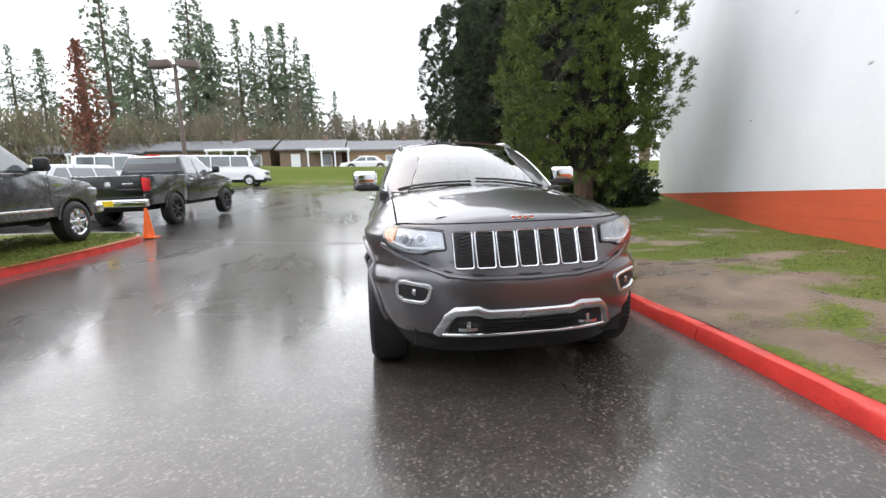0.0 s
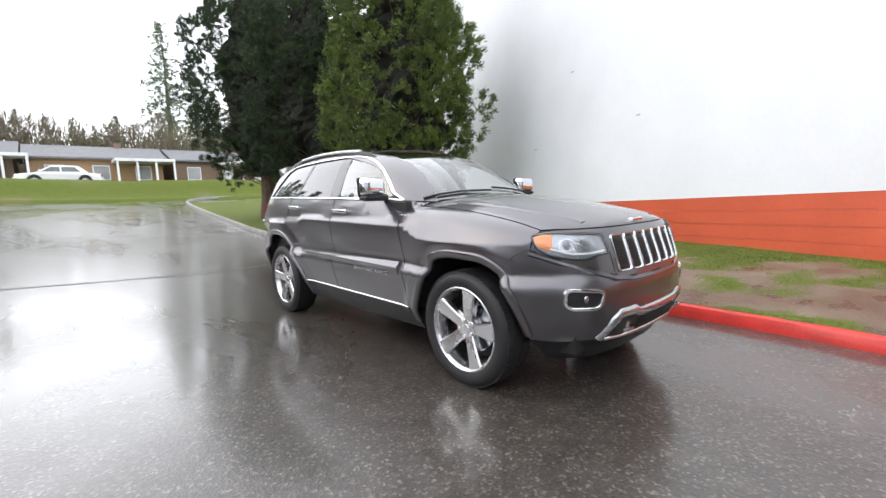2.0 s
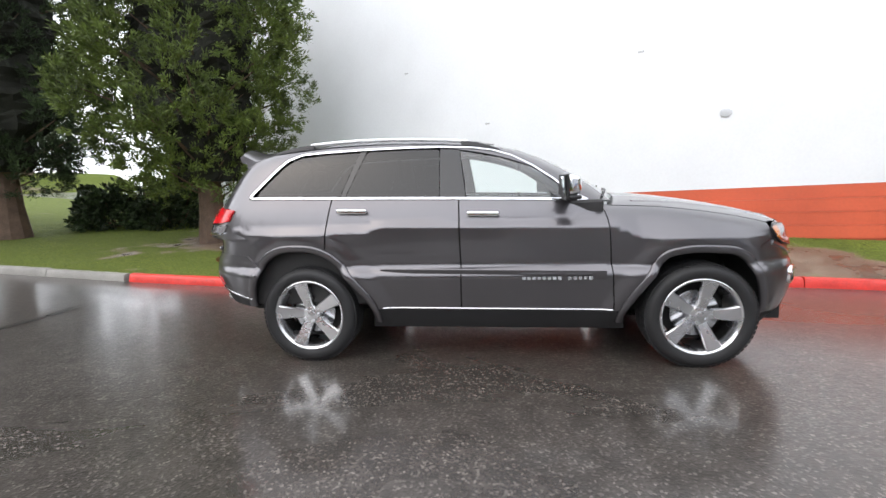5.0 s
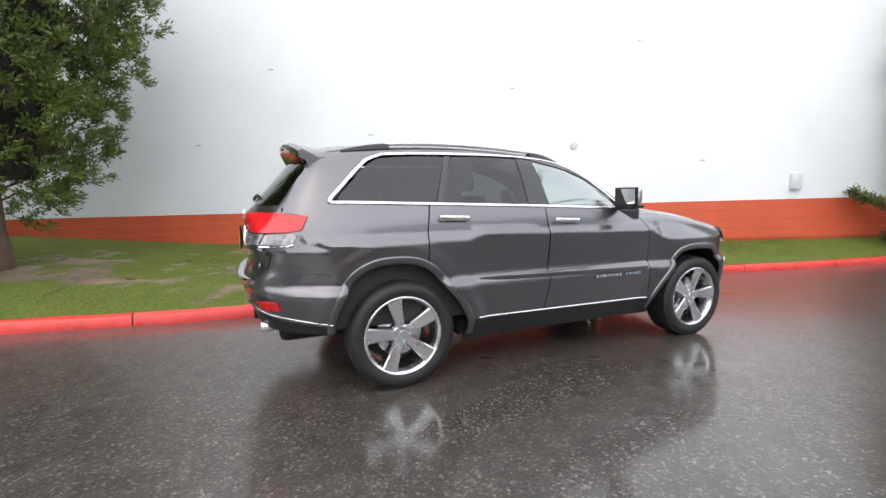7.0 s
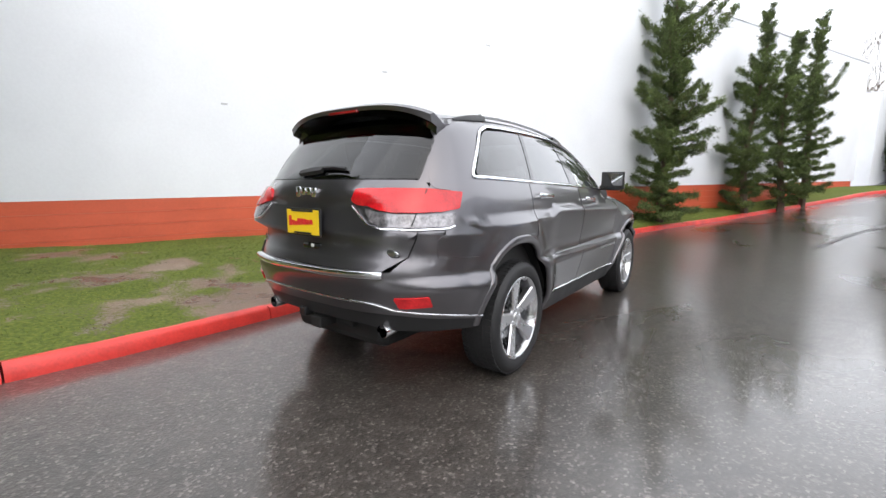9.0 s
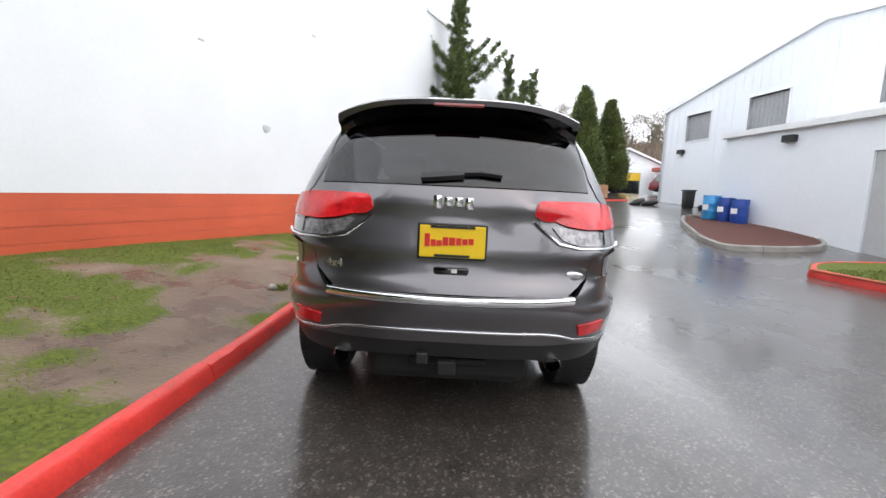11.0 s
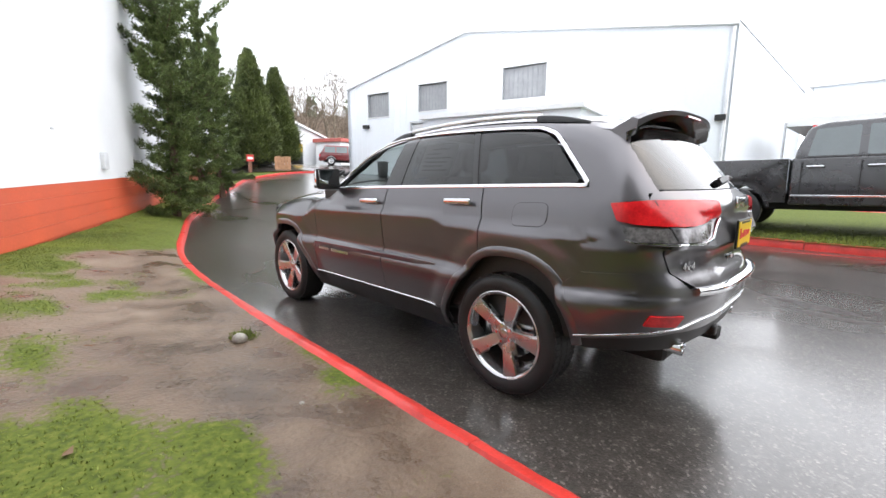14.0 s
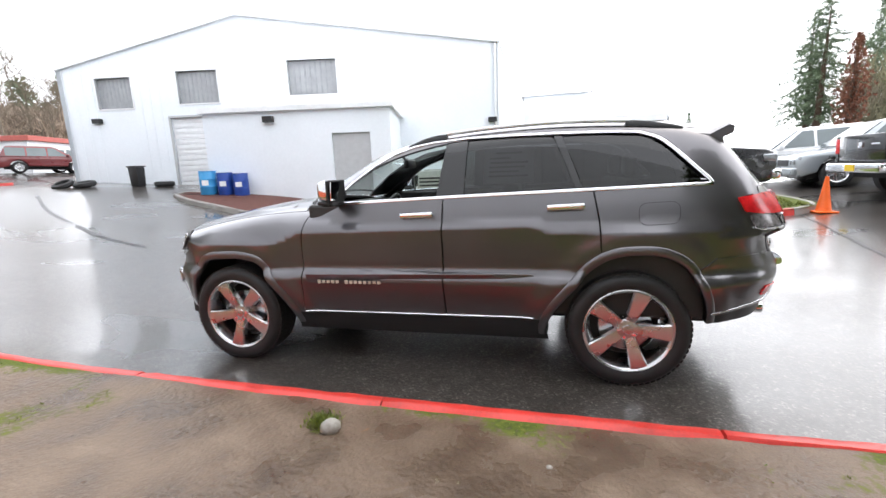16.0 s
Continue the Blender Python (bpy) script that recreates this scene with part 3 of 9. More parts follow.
cabin_crown = spline([-1.2, -0.6, -0.1, 0.3, 1.6, 1.95, 2.2, 2.5], [0.13, 0.11, 0.075, 0.055, 0.055, 0.08, 0.13, 0.15])


AXLE, HUB_Z = 1.4575, 0.385
# reach of the arch moulding's middle from the hub, by the angle from +y: front and rear openings are flat-topped
ARCH_FRONT = spline([-12, 2, 9.6, 36, 50, 60.5, 71.7, 95.8, 115, 125, 138, 152, 169, 178, 192], [0.54, 0.53, 0.507, 0.470, 0.490, 0.520, 0.509, 0.492, 0.513, 0.510, 0.482, 0.458, 0.449, 0.450, 0.46])
ARCH_REAR = spline([-12, 0, 7.6, 15.7, 37, 55.5, 69.3, 84.7, 100.9, 113, 126, 140, 155, 167, 178, 195], [0.48, 0.487, 0.489, 0.499, 0.525, 0.560, 0.560, 0.541, 0.530, 0.513, 0.486, 0.472, 0.486, 0.513, 0.54, 0.55])


def arch(cy, a0, a1, n=24, grow=-0.022):
    """Points of a wheel opening from angle a0 to a1."""
    reach = ARCH_FRONT if cy < 0 else ARCH_REAR
    out = []
    for i in range(n + 1):
        a = a0 + (a1 - a0) * i / n
        r = float(reach(a)) + grow
        out.append((cy + r * math.cos(radians(a)), HUB_Z + r * math.sin(radians(a))))
    return out


def ease(v):
    v = np.clip(v, 0, 1)
    return v * v * (3 - 2 * v)


def flare(y, z):
    """How near a wheel opening a point of the flank is, 1 at the moulding."""
    f = 0.0
    for cy, reach in ((-AXLE, ARCH_FRONT), (AXLE, ARCH_REAR)):
        d = np.hypot(y - cy, z - HUB_Z) - reach(np.degrees(np.arctan2(z - HUB_Z, y - cy)))
        f = np.maximum(f, ease((0.175 - d) / 0.12))
    return f


def crease_shift(y):
    """How far the shoulder crease lies from its height amidships."""
    dip = 0.085 * ease((0.62 - np.abs(y + AXLE)) / 0.22) + 0.05 * ease((0.66 - np.abs(y - AXLE)) / 0.22)
    return 0.02 * np.clip(y, -0.9, 1.0) - dip


def blend_min(a, b, p):
    a, b = np.maximum(a, 1e-4), np.maximum(b, 1e-4)
    return (a ** -p + b ** -p) ** (-1.0 / p)


def half_width(y, z):
    y, z = np.asarray(y, float), np.asarray(z, float)
    # plan of the lower body: rounded nose and tail
    f = np.clip((-1.15 - y) / np.maximum(0.05, -1.15 - nose_y(z)), 0, None)
    r = np.clip((y - 1.25) / np.maximum(0.05, tail_y(z) - 1.25), 0, None)
    plan = np.clip(1 - f ** 3.6, 0, None) ** (1 / 3.0) * np.clip(1 - r ** 4.2, 0, None) ** (1 / 3.2)
    w = ease((z - 0.72) / 0.20) * ease((1.26 - z) / 0.12)
    low = (side_prof(z - crease_shift(y) * w) + 0.022 * flare(y, z) * ease((z - 0.30) / 0.15)) * plan
    top = 0.86 * np.sqrt(np.clip(hood_z(y) - z, 0, None) / 0.10)
    low = np.where(z < 1.5, blend_min(low, top, 7.0), 0)
    # cabin
    rc = np.clip((y - 1.25) / 1.32, 0, 1)
    cab = cabin_prof(z) * np.clip(1 - rc ** 4.5, 0, None) ** (1 / 3.0)
    ctop = 0.66 * np.sqrt(np.clip(cabin_z(y) - z, 0, None) / cabin_crown(y))
    cab = np.where((z > 1.0) & (y > -1.1), blend_min(cab, ctop, 5.0), 0)
    return np.maximum(low, cab)


def solve(inside, lo, hi):
    """Where along lo..hi the solid ends; inside() tells for arrays."""
    lo, hi = np.array(lo, float), np.array(hi, float)
    for _ in range(24):
        mid = (lo + hi) / 2
        k = inside(mid)
        lo, hi = np.where(k, mid, lo), np.where(k, hi, mid)
    return (lo + hi) / 2


def lift_side(sign):
    def lift(u, v):
        return np.stack([sign * half_width(u, v), u, v], -1)
    return lift


def lift_top(u, v):
    z = solve(lambda z: half_width(v, z) > np.maximum(np.abs(u), 0.002), np.full(u.shape, 0.7), np.full(u.shape, 1.95))
    return np.stack([u, v, z], -1)


def lift_round(centre, way):
    """Seen outwards from an upright axis in the car: u is metres of arc about 1 m out, v is height."""
    def lift(u, v):
        s, c = np.sin(u), np.cos(u)
        r = solve(lambda r: half_width(centre + way * r * c, v) > np.maximum(np.abs(r * s), 0.002), np.full(u.shape, 0.05), np.full(u.shape, 2.2))
        return np.stack([r * s, centre + way * r * c, v], -1)
    return lift


def round_u(centre, way, x, y):
    return math.atan2(x, way * (y - centre))


FRONT_AXIS, REAR_AXIS = -1.0, 1.2
lift_front, lift_rear = lift_round(FRONT_AXIS, -1), lift_round(REAR_AXIS, 1)


def skin_normal(lift, u, v, e=0.004):
    a = lift(u + e, v) - lift(u - e, v)
    b = lift(u, v + e) - lift(u, v - e)
    n = np.cross(a, b)
    return n / np.maximum(1e-9, np.linalg.norm(n, axis=-1, keepdims=True))


def on_skin(lift, pts, off=0.0, flip=False):
    u, v = np.array([p[0] for p in pts], float), np.array([p[1] for p in pts], float)
    n = skin_normal(lift, u, v)
    c = np.array([0, 0.1, 0.9])
    p = lift(u, v)
    s = np.sign(np.sum(n * (p - c), -1, keepdims=True))
    n = n * np.where(s == 0, 1, s)
    return p + n * off, n


def panel(name, lift, poly, material, parent, step=0.05, off=0.0, thick=0.014, label="", cuts=()):
    """A piece of the skin over a flat polygon, with turned-in edges."""
    bm = bmesh.new()
    bm.faces.new([bm.verts.new((p[0], p[1], 0)) for p in poly])
    us, vs = [p[0] for p in poly], [p[1] for p in poly]
    for k, (lo, hi) in enumerate(((min(us), max(us)), (min(vs), max(vs)))):
        n = max(1, int((hi - lo) / step))
        for i in range(1, n):
            co = [0, 0, 0]
            no = [0, 0, 0]
            co[k], no[k] = lo + (hi - lo) * i / n, 1
            bmesh.ops.bisect_plane(bm, geom=bm.verts[:] + bm.edges[:] + bm.faces[:], plane_co=co, plane_no=no, dist=1e-5)
    for height, slope in cuts:
        bmesh.ops.bisect_plane(bm, geom=bm.verts[:] + bm.edges[:] + bm.faces[:], plane_co=(0, height, 0), plane_no=(-slope, 1, 0), dist=1e-5)
    bmesh.ops.remove_doubles(bm, verts=bm.verts, dist=1e-4)
    bm.verts.index_update()
    flat = [(v.co.x, v.co.y) for v in bm.verts]
    pos, nor = on_skin(lift, flat, off)
    faces = [[v.index for v in f.verts] for f in bm.faces]
    rim = [(e.verts[0].index, e.verts[1].index, [v.index for v in e.link_faces[0].verts]) for e in bm.edges if len(e.link_faces) == 1]
    bm.free()
    # outward order
    out = []
    for f in faces:
        a, b, c = pos[f[0]], pos[f[1]], pos[f[2]]
        g = np.zeros(3)
        for i in range(1, len(f) - 1):
            g += np.cross(pos[f[i]] - a, pos[f[i + 1]] - a)
        out.append(f if np.dot(g, nor[f[0]]) > 0 else f[::-1])
    verts, loops = [tuple(p) for p in pos], []
    for f in out:
        loops += [tuple(nor[i]) for i in f]
    base = len(verts)
    if thick:
        seen = {}
        for a, b, own in rim:
            q = []
            for i in (a, b):
                if i not in seen:
                    seen[i] = (len(verts), len(verts) + 1)
                    verts.append(tuple(pos[i]))
                    verts.append(tuple(pos[i] - nor[i] * thick))
                q.append(seen[i])
            f = [q[0][0], q[1][0], q[1][1], q[0][1]]
            out.append(f)
            n = np.cross(pos[b] - pos[a], nor[a])
            n = n / max(1e-9, np.linalg.norm(n))
            if np.dot(n, (pos[a] + pos[b]) / 2 - pos[own].mean(0)) < 0:
                n = -n
            g = np.cross(pos[b] - pos[a], -nor[a])
            if np.dot(g, n) < 0:
                out[-1] = f[::-1]
            loops += [tuple(n)] * 4
    me = bpy.data.meshes.new(name)
    me.from_pydata(verts, [], out)
    me.materials.append(material)
    me.shade_smooth()
    me.normals_split_custom_set(loops)
    ob = new(name, me)
    if label:
        ob["label"] = label
    ob.parent = parent
    return ob


def strip(name, lift, pts, profile, material, parent, off=0.0, closed=False, label=""):
    """A moulding swept along the skin."""
    p, n = on_skin(lift, pts, off)
    bm = bmesh.new()
    sweep(bm, p, profile, closed=closed, normals=n)
    return part(name, bm, material, parent, label, smooth=50)


def band_profile(w, h):
    return [(-w / 2, -0.004), (-w / 2, h * 0.6), (-w / 4, h), (w / 4, h), (w / 2, h * 0.6), (w / 2, -0.004)]


PRIVACY = glass("privacy_glass", (0.05, 0.054, 0.056), least=0.05, power=3.2)
CLEAR = glass("green_tinted_glass", (0.74, 0.83, 0.81), least=0.09)
REAR_GLASS = glass("dark_rear_glass", (0.03, 0.032, 0.034), least=0.05, power=3.4)
LENS = glass("clear_lens", (0.93, 0.94, 0.96))
RED_LENS = surf("red_lens", (0.50, 0.008, 0.014), 0.16, var=0.25, scale=9, bump=0.0, coat=0.25, tint=(0.68, 0.018, 0.022))
AMBER = surf("amber_lens", (0.85, 0.25, 0.01), 0.12, var=0.1, bump=0.0, coat=1.0)
LAMP_INSIDE = surf("lamp_reflector", (0.40, 0.42, 0.44), 0.22, metal=0.7, var=0.3, scale=30, bump=0.0)
MESH_BLACK = surf("black_grille_mesh", (0.012, 0.012, 0.013), 0.35, var=0.2, bump=0.0)
SEAT = surf("black_leather", (0.022, 0.021, 0.021), 0.45, var=0.2, scale=12, fine=150, bump=0.2, dist=0.002)
YELLOW = surf("yellow_plate", (0.85, 0.58, 0.02), 0.35, var=0.06, bump=0.0)
WHITE_BAND = surf("white_print", (0.85, 0.85, 0.85), 0.4, var=0.05, bump=0.0)
RED_BAND = surf("red_print", (0.65, 0.03, 0.03), 0.4, var=0.05, bump=0.0)
BLACK_BAND = surf("black_print", (0.02, 0.02, 0.02), 0.4, var=0.05, bump=0.0)

BELT = spline([-0.95, -0.62, 0.2, 1.2, 1.95], [1.225, 1.24, 1.27, 1.298, 1.318])
WIN_TOP = spline([-0.62, -0.5, -0.3, -0.1, 0.1, 0.3, 0.6, 1.0, 1.4, 1.56, 1.66], [1.24, 1.345, 1.49, 1.59, 1.635, 1.652, 1.660, 1.658, 1.645, 1.632, 1.60])


def wheel(m, parent_group):
    """A five-spoke polished wheel with its tyre; outside towards +x."""
    w = thing("wheel", "five-spoke polished alloy wheel with a black tyre", "wheel", m)
    bm = bmesh.new()
    R, r = 0.386, 0.279
    prof = [(-0.115, r), (-0.128, r + 0.02), (-0.132, r + 0.06), (-0.122, R - 0.03), (-0.10, R - 0.008), (-0.05, R), (0.05, R), (0.10, R - 0.008), (0.122, R - 0.03), (0.132, r + 0.06), (0.128, r + 0.02), (0.115, r)]
    lathe(bm, prof, 56)
    part("tyre", bm, RUBBER, w, smooth=40)
    # tread blocks
    bm = bmesh.new()
    for i in range(64):
        a = 2 * math.pi * i / 64
        for lane in (-0.085, -0.03, 0.03, 0.085):
            mm = Matrix.Rotation(a + (0.02 if lane > 0 else 0), 4, 'X')
            box(bm, lane - 0.02, lane + 0.02, -0.014, 0.014, R - 0.006 - abs(lane) * 0.06, R + 0.004 - abs(lane) * 0.06, m=mm)
    part("tread", bm, RUBBER, w)
    bm = bmesh.new()
    lathe(bm, [(0.118, r + 0.002), (0.121, r - 0.004), (0.116, r - 0.014), (0.098, r - 0.024), (0.03, r - 0.034), (-0.10, r - 0.04), (-0.112, r)], 56)
    part("rim", bm, ALLOY, w, smooth=35)
    # spokes
    for k in range(5):
        bm = bmesh.new()
        prof = []
        rows = [(0.045, 0.040, 0.074), (0.075, 0.036, 0.082), (0.13, 0.041, 0.091), (0.19, 0.048, 0.100), (0.240, 0.055, 0.108), (0.263, 0.060, 0.110)]
        rings = []
        for rad, hw, x in rows:
            rings.append([bm.verts.new((x - 0.05, -hw * 0.86, rad)), bm.verts.new((x - 0.006, -hw, rad)), bm.verts.new((x + 0.004, -hw * 0.84, rad)), bm.verts.new((x + 0.006, 0, rad)),
                          bm.verts.new((x + 0.004, hw * 0.84, rad)), bm.verts.new((x - 0.006, hw, rad)), bm.verts.new((x - 0.05, hw * 0.86, rad))])
        for A, B in zip(rings, rings[1:]):
            for i in range(6):
                bm.faces.new((A[i], A[i + 1], B[i + 1], B[i]))
        bmesh.ops.transform(bm, matrix=Matrix.Rotation(2 * math.pi * k / 5, 4, 'X'), verts=bm.verts)
        part("spoke", bm, ALLOY, w, smooth=35)
    bm = bmesh.new()
    lathe(bm, [(0.03, 0.075), (0.074, 0.072), (0.084, 0.06), (0.086, 0.034), (0.092, 0.030), (0.094, 0.0001)], 32)
    part("hub_cap", bm, ALLOY, w, smooth=35)
    for k in range(5):
        a = 2 * math.pi * (k + 0.5) / 5
        bm = bmesh.new()
        c = (math.sin(a) * 0.055, math.cos(a) * 0.055)
        cyl(bm, (0.06, c[0], c[1]), (0.09, c[0], c[1]), 0.011, n=8)
        part("lug_nut", bm, CHROME, w)
    bm = bmesh.new()
    lathe(bm, [(-0.02, 0.17), (0.0, 0.172), (0.005, 0.165), (0.005, 0.08), (0.02, 0.07), (0.02, 0.0001)], 40)
    part("brake_disc", bm, SILVER, w, smooth=35)
    bm = bmesh.new()
    lathe(bm, [(-0.06, 0.22), (-0.05, 0.0001)], 32)
    part("backing_plate", bm, UNDERSIDE, w)
    return w


def build_suv():
    car = thing("sport_utility_vehicle", "dark grey metallic sport utility vehicle with chrome trim, wet", "car")
    # wheels
    proto = None
    for sx, sy in ((-1, -1), (-1, 1), (1, -1), (1, 1)):
        m = Matrix.Translation((sx * 0.808, sy * AXLE, HUB_Z)) @ (Matrix.Rotation(math.pi, 4, 'Z') if sx < 0 else Matrix.Identity(4)) @ Matrix.Rotation(radians(13 * sy + 40 * (sx > 0)), 4, 'X')
        if proto is None:
            proto = wheel(m, car)
            w = proto
        else:
            w = copy_thing(proto, m)
        w.parent = car
        for key in ("category",):
            if key in w:
                del w[key]
    for sign in (1, -1):
        side = lift_side(sign)
        hs = 0.7305
        # front wing
        top = [(y, lift_top(np.array([hs]), np.array([y]))[0][2] - 0.003) for y in np.linspace(-0.80, -1.94, 20)]
        fender = [(-0.875, 0.36), (-0.868, 0.5), (-0.835, 0.9), (-0.815, 1.1), (-0.80, 1.2)] + top + [(-1.932, 0.99), (-1.932, 0.93), (-1.84, 0.886)] + \
            arch(-AXLE, 141, -3, 44)
        panel("front_fender", side, fender, PAINT, car, 0.034, cuts=[(0.952 + d, 0.0) for d in (-0.012, 0.0, 0.012)])
        # doors
        b0 = [(y, float(BELT(y)) - 0.012) for y in np.linspace(-0.79, 0.243, 10)]
        front_door = [(0.247, 0.36), (-0.867, 0.36), (-0.860, 0.5), (-0.827, 0.9), (-0.807, 1.1)] + b0 + [(0.240, 0.9), (0.235, 0.73)]
        panel("front_door", side, front_door, PAINT, car, 0.034, cuts=[(1.055 + d, 0.02) for d in (-0.018, -0.006, 0.005, 0.016)])
        b1 = [(y, float(BELT(y)) - 0.012) for y in np.linspace(0.253, 1.228, 10)]
        rear_door = [(0.257, 0.36)] + [(0.245, 0.73), (0.250, 0.9)] + b1 + [(1.262, 1.1), (1.270, 0.95)] + arch(AXLE, 110.5, 183, 26)
        panel("rear_door", side, rear_door, PAINT, car, 0.034, cuts=[(1.055 + d, 0.02) for d in (-0.018, -0.006, 0.005, 0.016)])
        # quarter, tailgate side and roof rail above the glass
        b2 = [(y, float(BELT(y)) - 0.012) for y in np.linspace(1.238, 1.93, 8)]
        quarter = [(1.279, 0.95), (1.272, 1.1)] + b2 + \
            [(1.925, 1.335), (1.80, 1.47), (1.70, 1.575), (1.62, 1.63)] + [(1.62, 1.672), (1.8, 1.655), (1.93, 1.615), (2.03, 1.55), (2.10, 1.47), (2.17, 1.36), (2.20, 1.27), (2.19, 1.25), (2.10, 1.235), (2.15, 1.17), (2.18, 1.13), (2.2, 1.12), (2.2, 0.862), (1.95, 0.850), (1.876, 0.800)] + \
            arch(AXLE, 42, 109.5, 28)
        panel("quarter_panel", side, quarter, PAINT, car, 0.034, cuts=[(1.025 + d, 0.0) for d in (-0.012, 0.0, 0.012)])
        # pillar and rail over the side glass
        outer = [(-0.90, 1.215), (-0.80, 1.30), (-0.62, 1.43), (-0.42, 1.545), (-0.22, 1.622), (0.0, 1.668), (0.2, 1.69), (0.5, 1.702), (0.9, 1.704), (1.3, 1.692), (1.62, 1.674)]
        inner = [(1.62, 1.628)] + [(y, float(WIN_TOP(y)) + 0.022) for y in (1.5, 1.3, 1.0, 0.7, 0.4, 0.2, 0.0, -0.15, -0.3, -0.45, -0.58)] + [(-0.70, 1.232)]
        panel("roof_side_rail", side, outer + inner, PAINT, car, 0.04)
        # black pillars behind the glass line and the panes
        glass_poly = {
            "front_window": rounded([(-0.60, 1.247)] + [(y, float(WIN_TOP(y))) for y in (-0.5, -0.35, -0.2, -0.05, 0.1, 0.21)] + [(0.245, 1.650), (0.19, 1.278)], [0.03] + [0] * 6 + [0.02, 0.02]),
            "rear_window": rounded([(0.395, 1.283), (0.405, 1.652), (0.7, 1.658), (0.985, 1.652), (1.135, 1.303)], [0.02, 0.02, 0, 0.03, 0.02]),
            "quarter_window": rounded([(1.175, 1.306), (1.045, 1.650), (1.3, 1.645), (1.56, 1.625), (1.66, 1.56), (1.885, 1.325)], [0.02, 0.02, 0, 0.05, 0.05, 0.06]),
        }
        for nm, poly in glass_poly.items():
            if nm == "front_window" and sign > 0:
                continue          # lowered
            pane = panel(nm, side, poly, CLEAR if nm == "front_window" else PRIVACY, car, 0.07, off=-0.008, thick=0.004, label="clear green-tinted front side window" if nm == "front_window" else "dark privacy glass side window")
            pane.visible_shadow = False
        panel("centre_pillar", side, rounded([(0.195, 1.27), (0.25, 1.656), (0.40, 1.66), (0.39, 1.275)], 0.005), GLOSS_BLACK, car, 0.05, off=-0.005, thick=0.03, label="gloss black pillar cover")
        panel("rear_pillar", side, [(1.135, 1.295), (0.988, 1.655), (1.042, 1.655), (1.172, 1.298)], GLOSS_BLACK, car, 0.05, off=-0.005, thick=0.03, label="gloss black pillar cover")
        # bright surround of the side glass
        ring = rounded([(-0.70, 1.231)] + [(y, float(WIN_TOP(y)) + 0.012) for y in (-0.58, -0.45, -0.3, -0.15, 0.0, 0.15, 0.4, 0.7, 1.0, 1.3, 1.52)] + [(1.64, 1.607), (1.72, 1.535), (1.935, 1.312)] + [(y, float(BELT(y)) - 0.002) for y in np.linspace(1.8, -0.55, 12)],
                       [0.02] + [0] * 10 + [0.03, 0.03, 0.05, 0.05] + [0] * 12)
        strip("window_chrome", side, ring, band_profile(0.022, 0.008), CHROME, car, closed=True, label="bright chrome window surround")
        # wheel arch mouldings
        for cy, a0, a1 in ((-AXLE, -6, 176), (AXLE, 8, 187)):
            strip("wheel_arch_trim", side, arch(cy, a0, a1, 64, 0.0), [(-0.030, -0.03), (-0.031, 0.010), (-0.024, 0.017), (0.0, 0.016), (0.018, 0.011), (0.027, 0.003), (0.029, -0.01)], PAINT, car, label="grey moulding round the wheel arch")
            # inner liner
            bm = bmesh.new()
            pts = arch(cy, 6, 174, 36, -0.012)
            rr = [[bm.verts.new((sign * min(xx, float(half_width(p[0], max(0.3, p[1]))) - 0.035), p[0], p[1])) for p in pts] for xx in (0.90, 0.45)]
            for i in range(len(pts) - 1):
                bm.faces.new((rr[0][i], rr[0][i + 1], rr[1][i + 1], rr[1][i]))
            bm.faces.new(rr[1])
            part("wheel_well", bm, UNDERSIDE, car)
        # lower door moulding with a bright edge, sill and its strip
        bm = bmesh.new()
        p0, n0 = on_skin(side, [(y, 0.725 + 0.018 * (y + 0.8) / 1.65) for y in np.linspace(-0.80, 0.86, 30)])
        ringv = []
        for i, (p, n) in enumerate(zip(p0, n0)):
            k = i / 29
            h = 0.052 * (1 - k) + 0.004 + 0.03 * k
            o = 0.026 * min(1, (1 - k) * 6 + 0.15)
            ringv.append([bm.verts.new(Vector(p) + Vector(n) * a + Vector((0, 0, b))) for a, b in ((-0.010, 0.050 * (1 - 0.8 * k) + 0.006), (o * 0.85, 0.004), (o, -0.004), (o * 0.35, -h), (-0.006, -h - 0.012))])
        for A, B in zip(ringv, ringv[1:]):
            for i in range(4):
                bm.faces.new((A[i], A[i + 1], B[i + 1], B[i]))
        bm.faces.new(ringv[0])
        bm.faces.new(ringv[-1][::-1])
        part("door_moulding", bm, PAINT, car, "body-coloured lower door moulding", smooth=40)
        panel("side_sill", side, [(-0.96, 0.27), (-0.93, 0.418), (0.93, 0.432), (0.96, 0.27)], BLACK_PLASTIC, car, 0.06, off=0.006, label="black plastic side sill")
        strip("sill_chrome", side, [(y, 0.43 + 0.012 * (y + 0.86) / 1.7) for y in np.linspace(-0.86, 0.86, 24)], band_profile(0.013, 0.010), CHROME, car, label="bright strip along the sill")
        # model lettering on the moulding, as small bright bars
        y = -0.70
        badge = thing("model_badge", "", "")
        badge.parent = car
        for k, wdt in enumerate((0.026, 0.026, 0.026, 0.026, 0.026, 0, 0.026, 0.026, 0.026, 0.026, 0.026, 0.026, 0.026, 0.026)):
            yy = y + k * 0.036
            if not wdt:
                continue
            p, n = on_skin(side, [(yy, 0.688), (yy + wdt, 0.688)], 0.021)
            q = (Vector(p[0]) + Vector(p[1])) / 2
            bm = bmesh.new()
            hh = 0.015 if k in (0, 6) else 0.0115
            box(bm, q.x - 0.003, q.x + 0.003, q.y - wdt / 2, q.y + wdt / 2, q.z - hh, q.z + hh)
            part("letter_bar", bm, CHROME, badge)
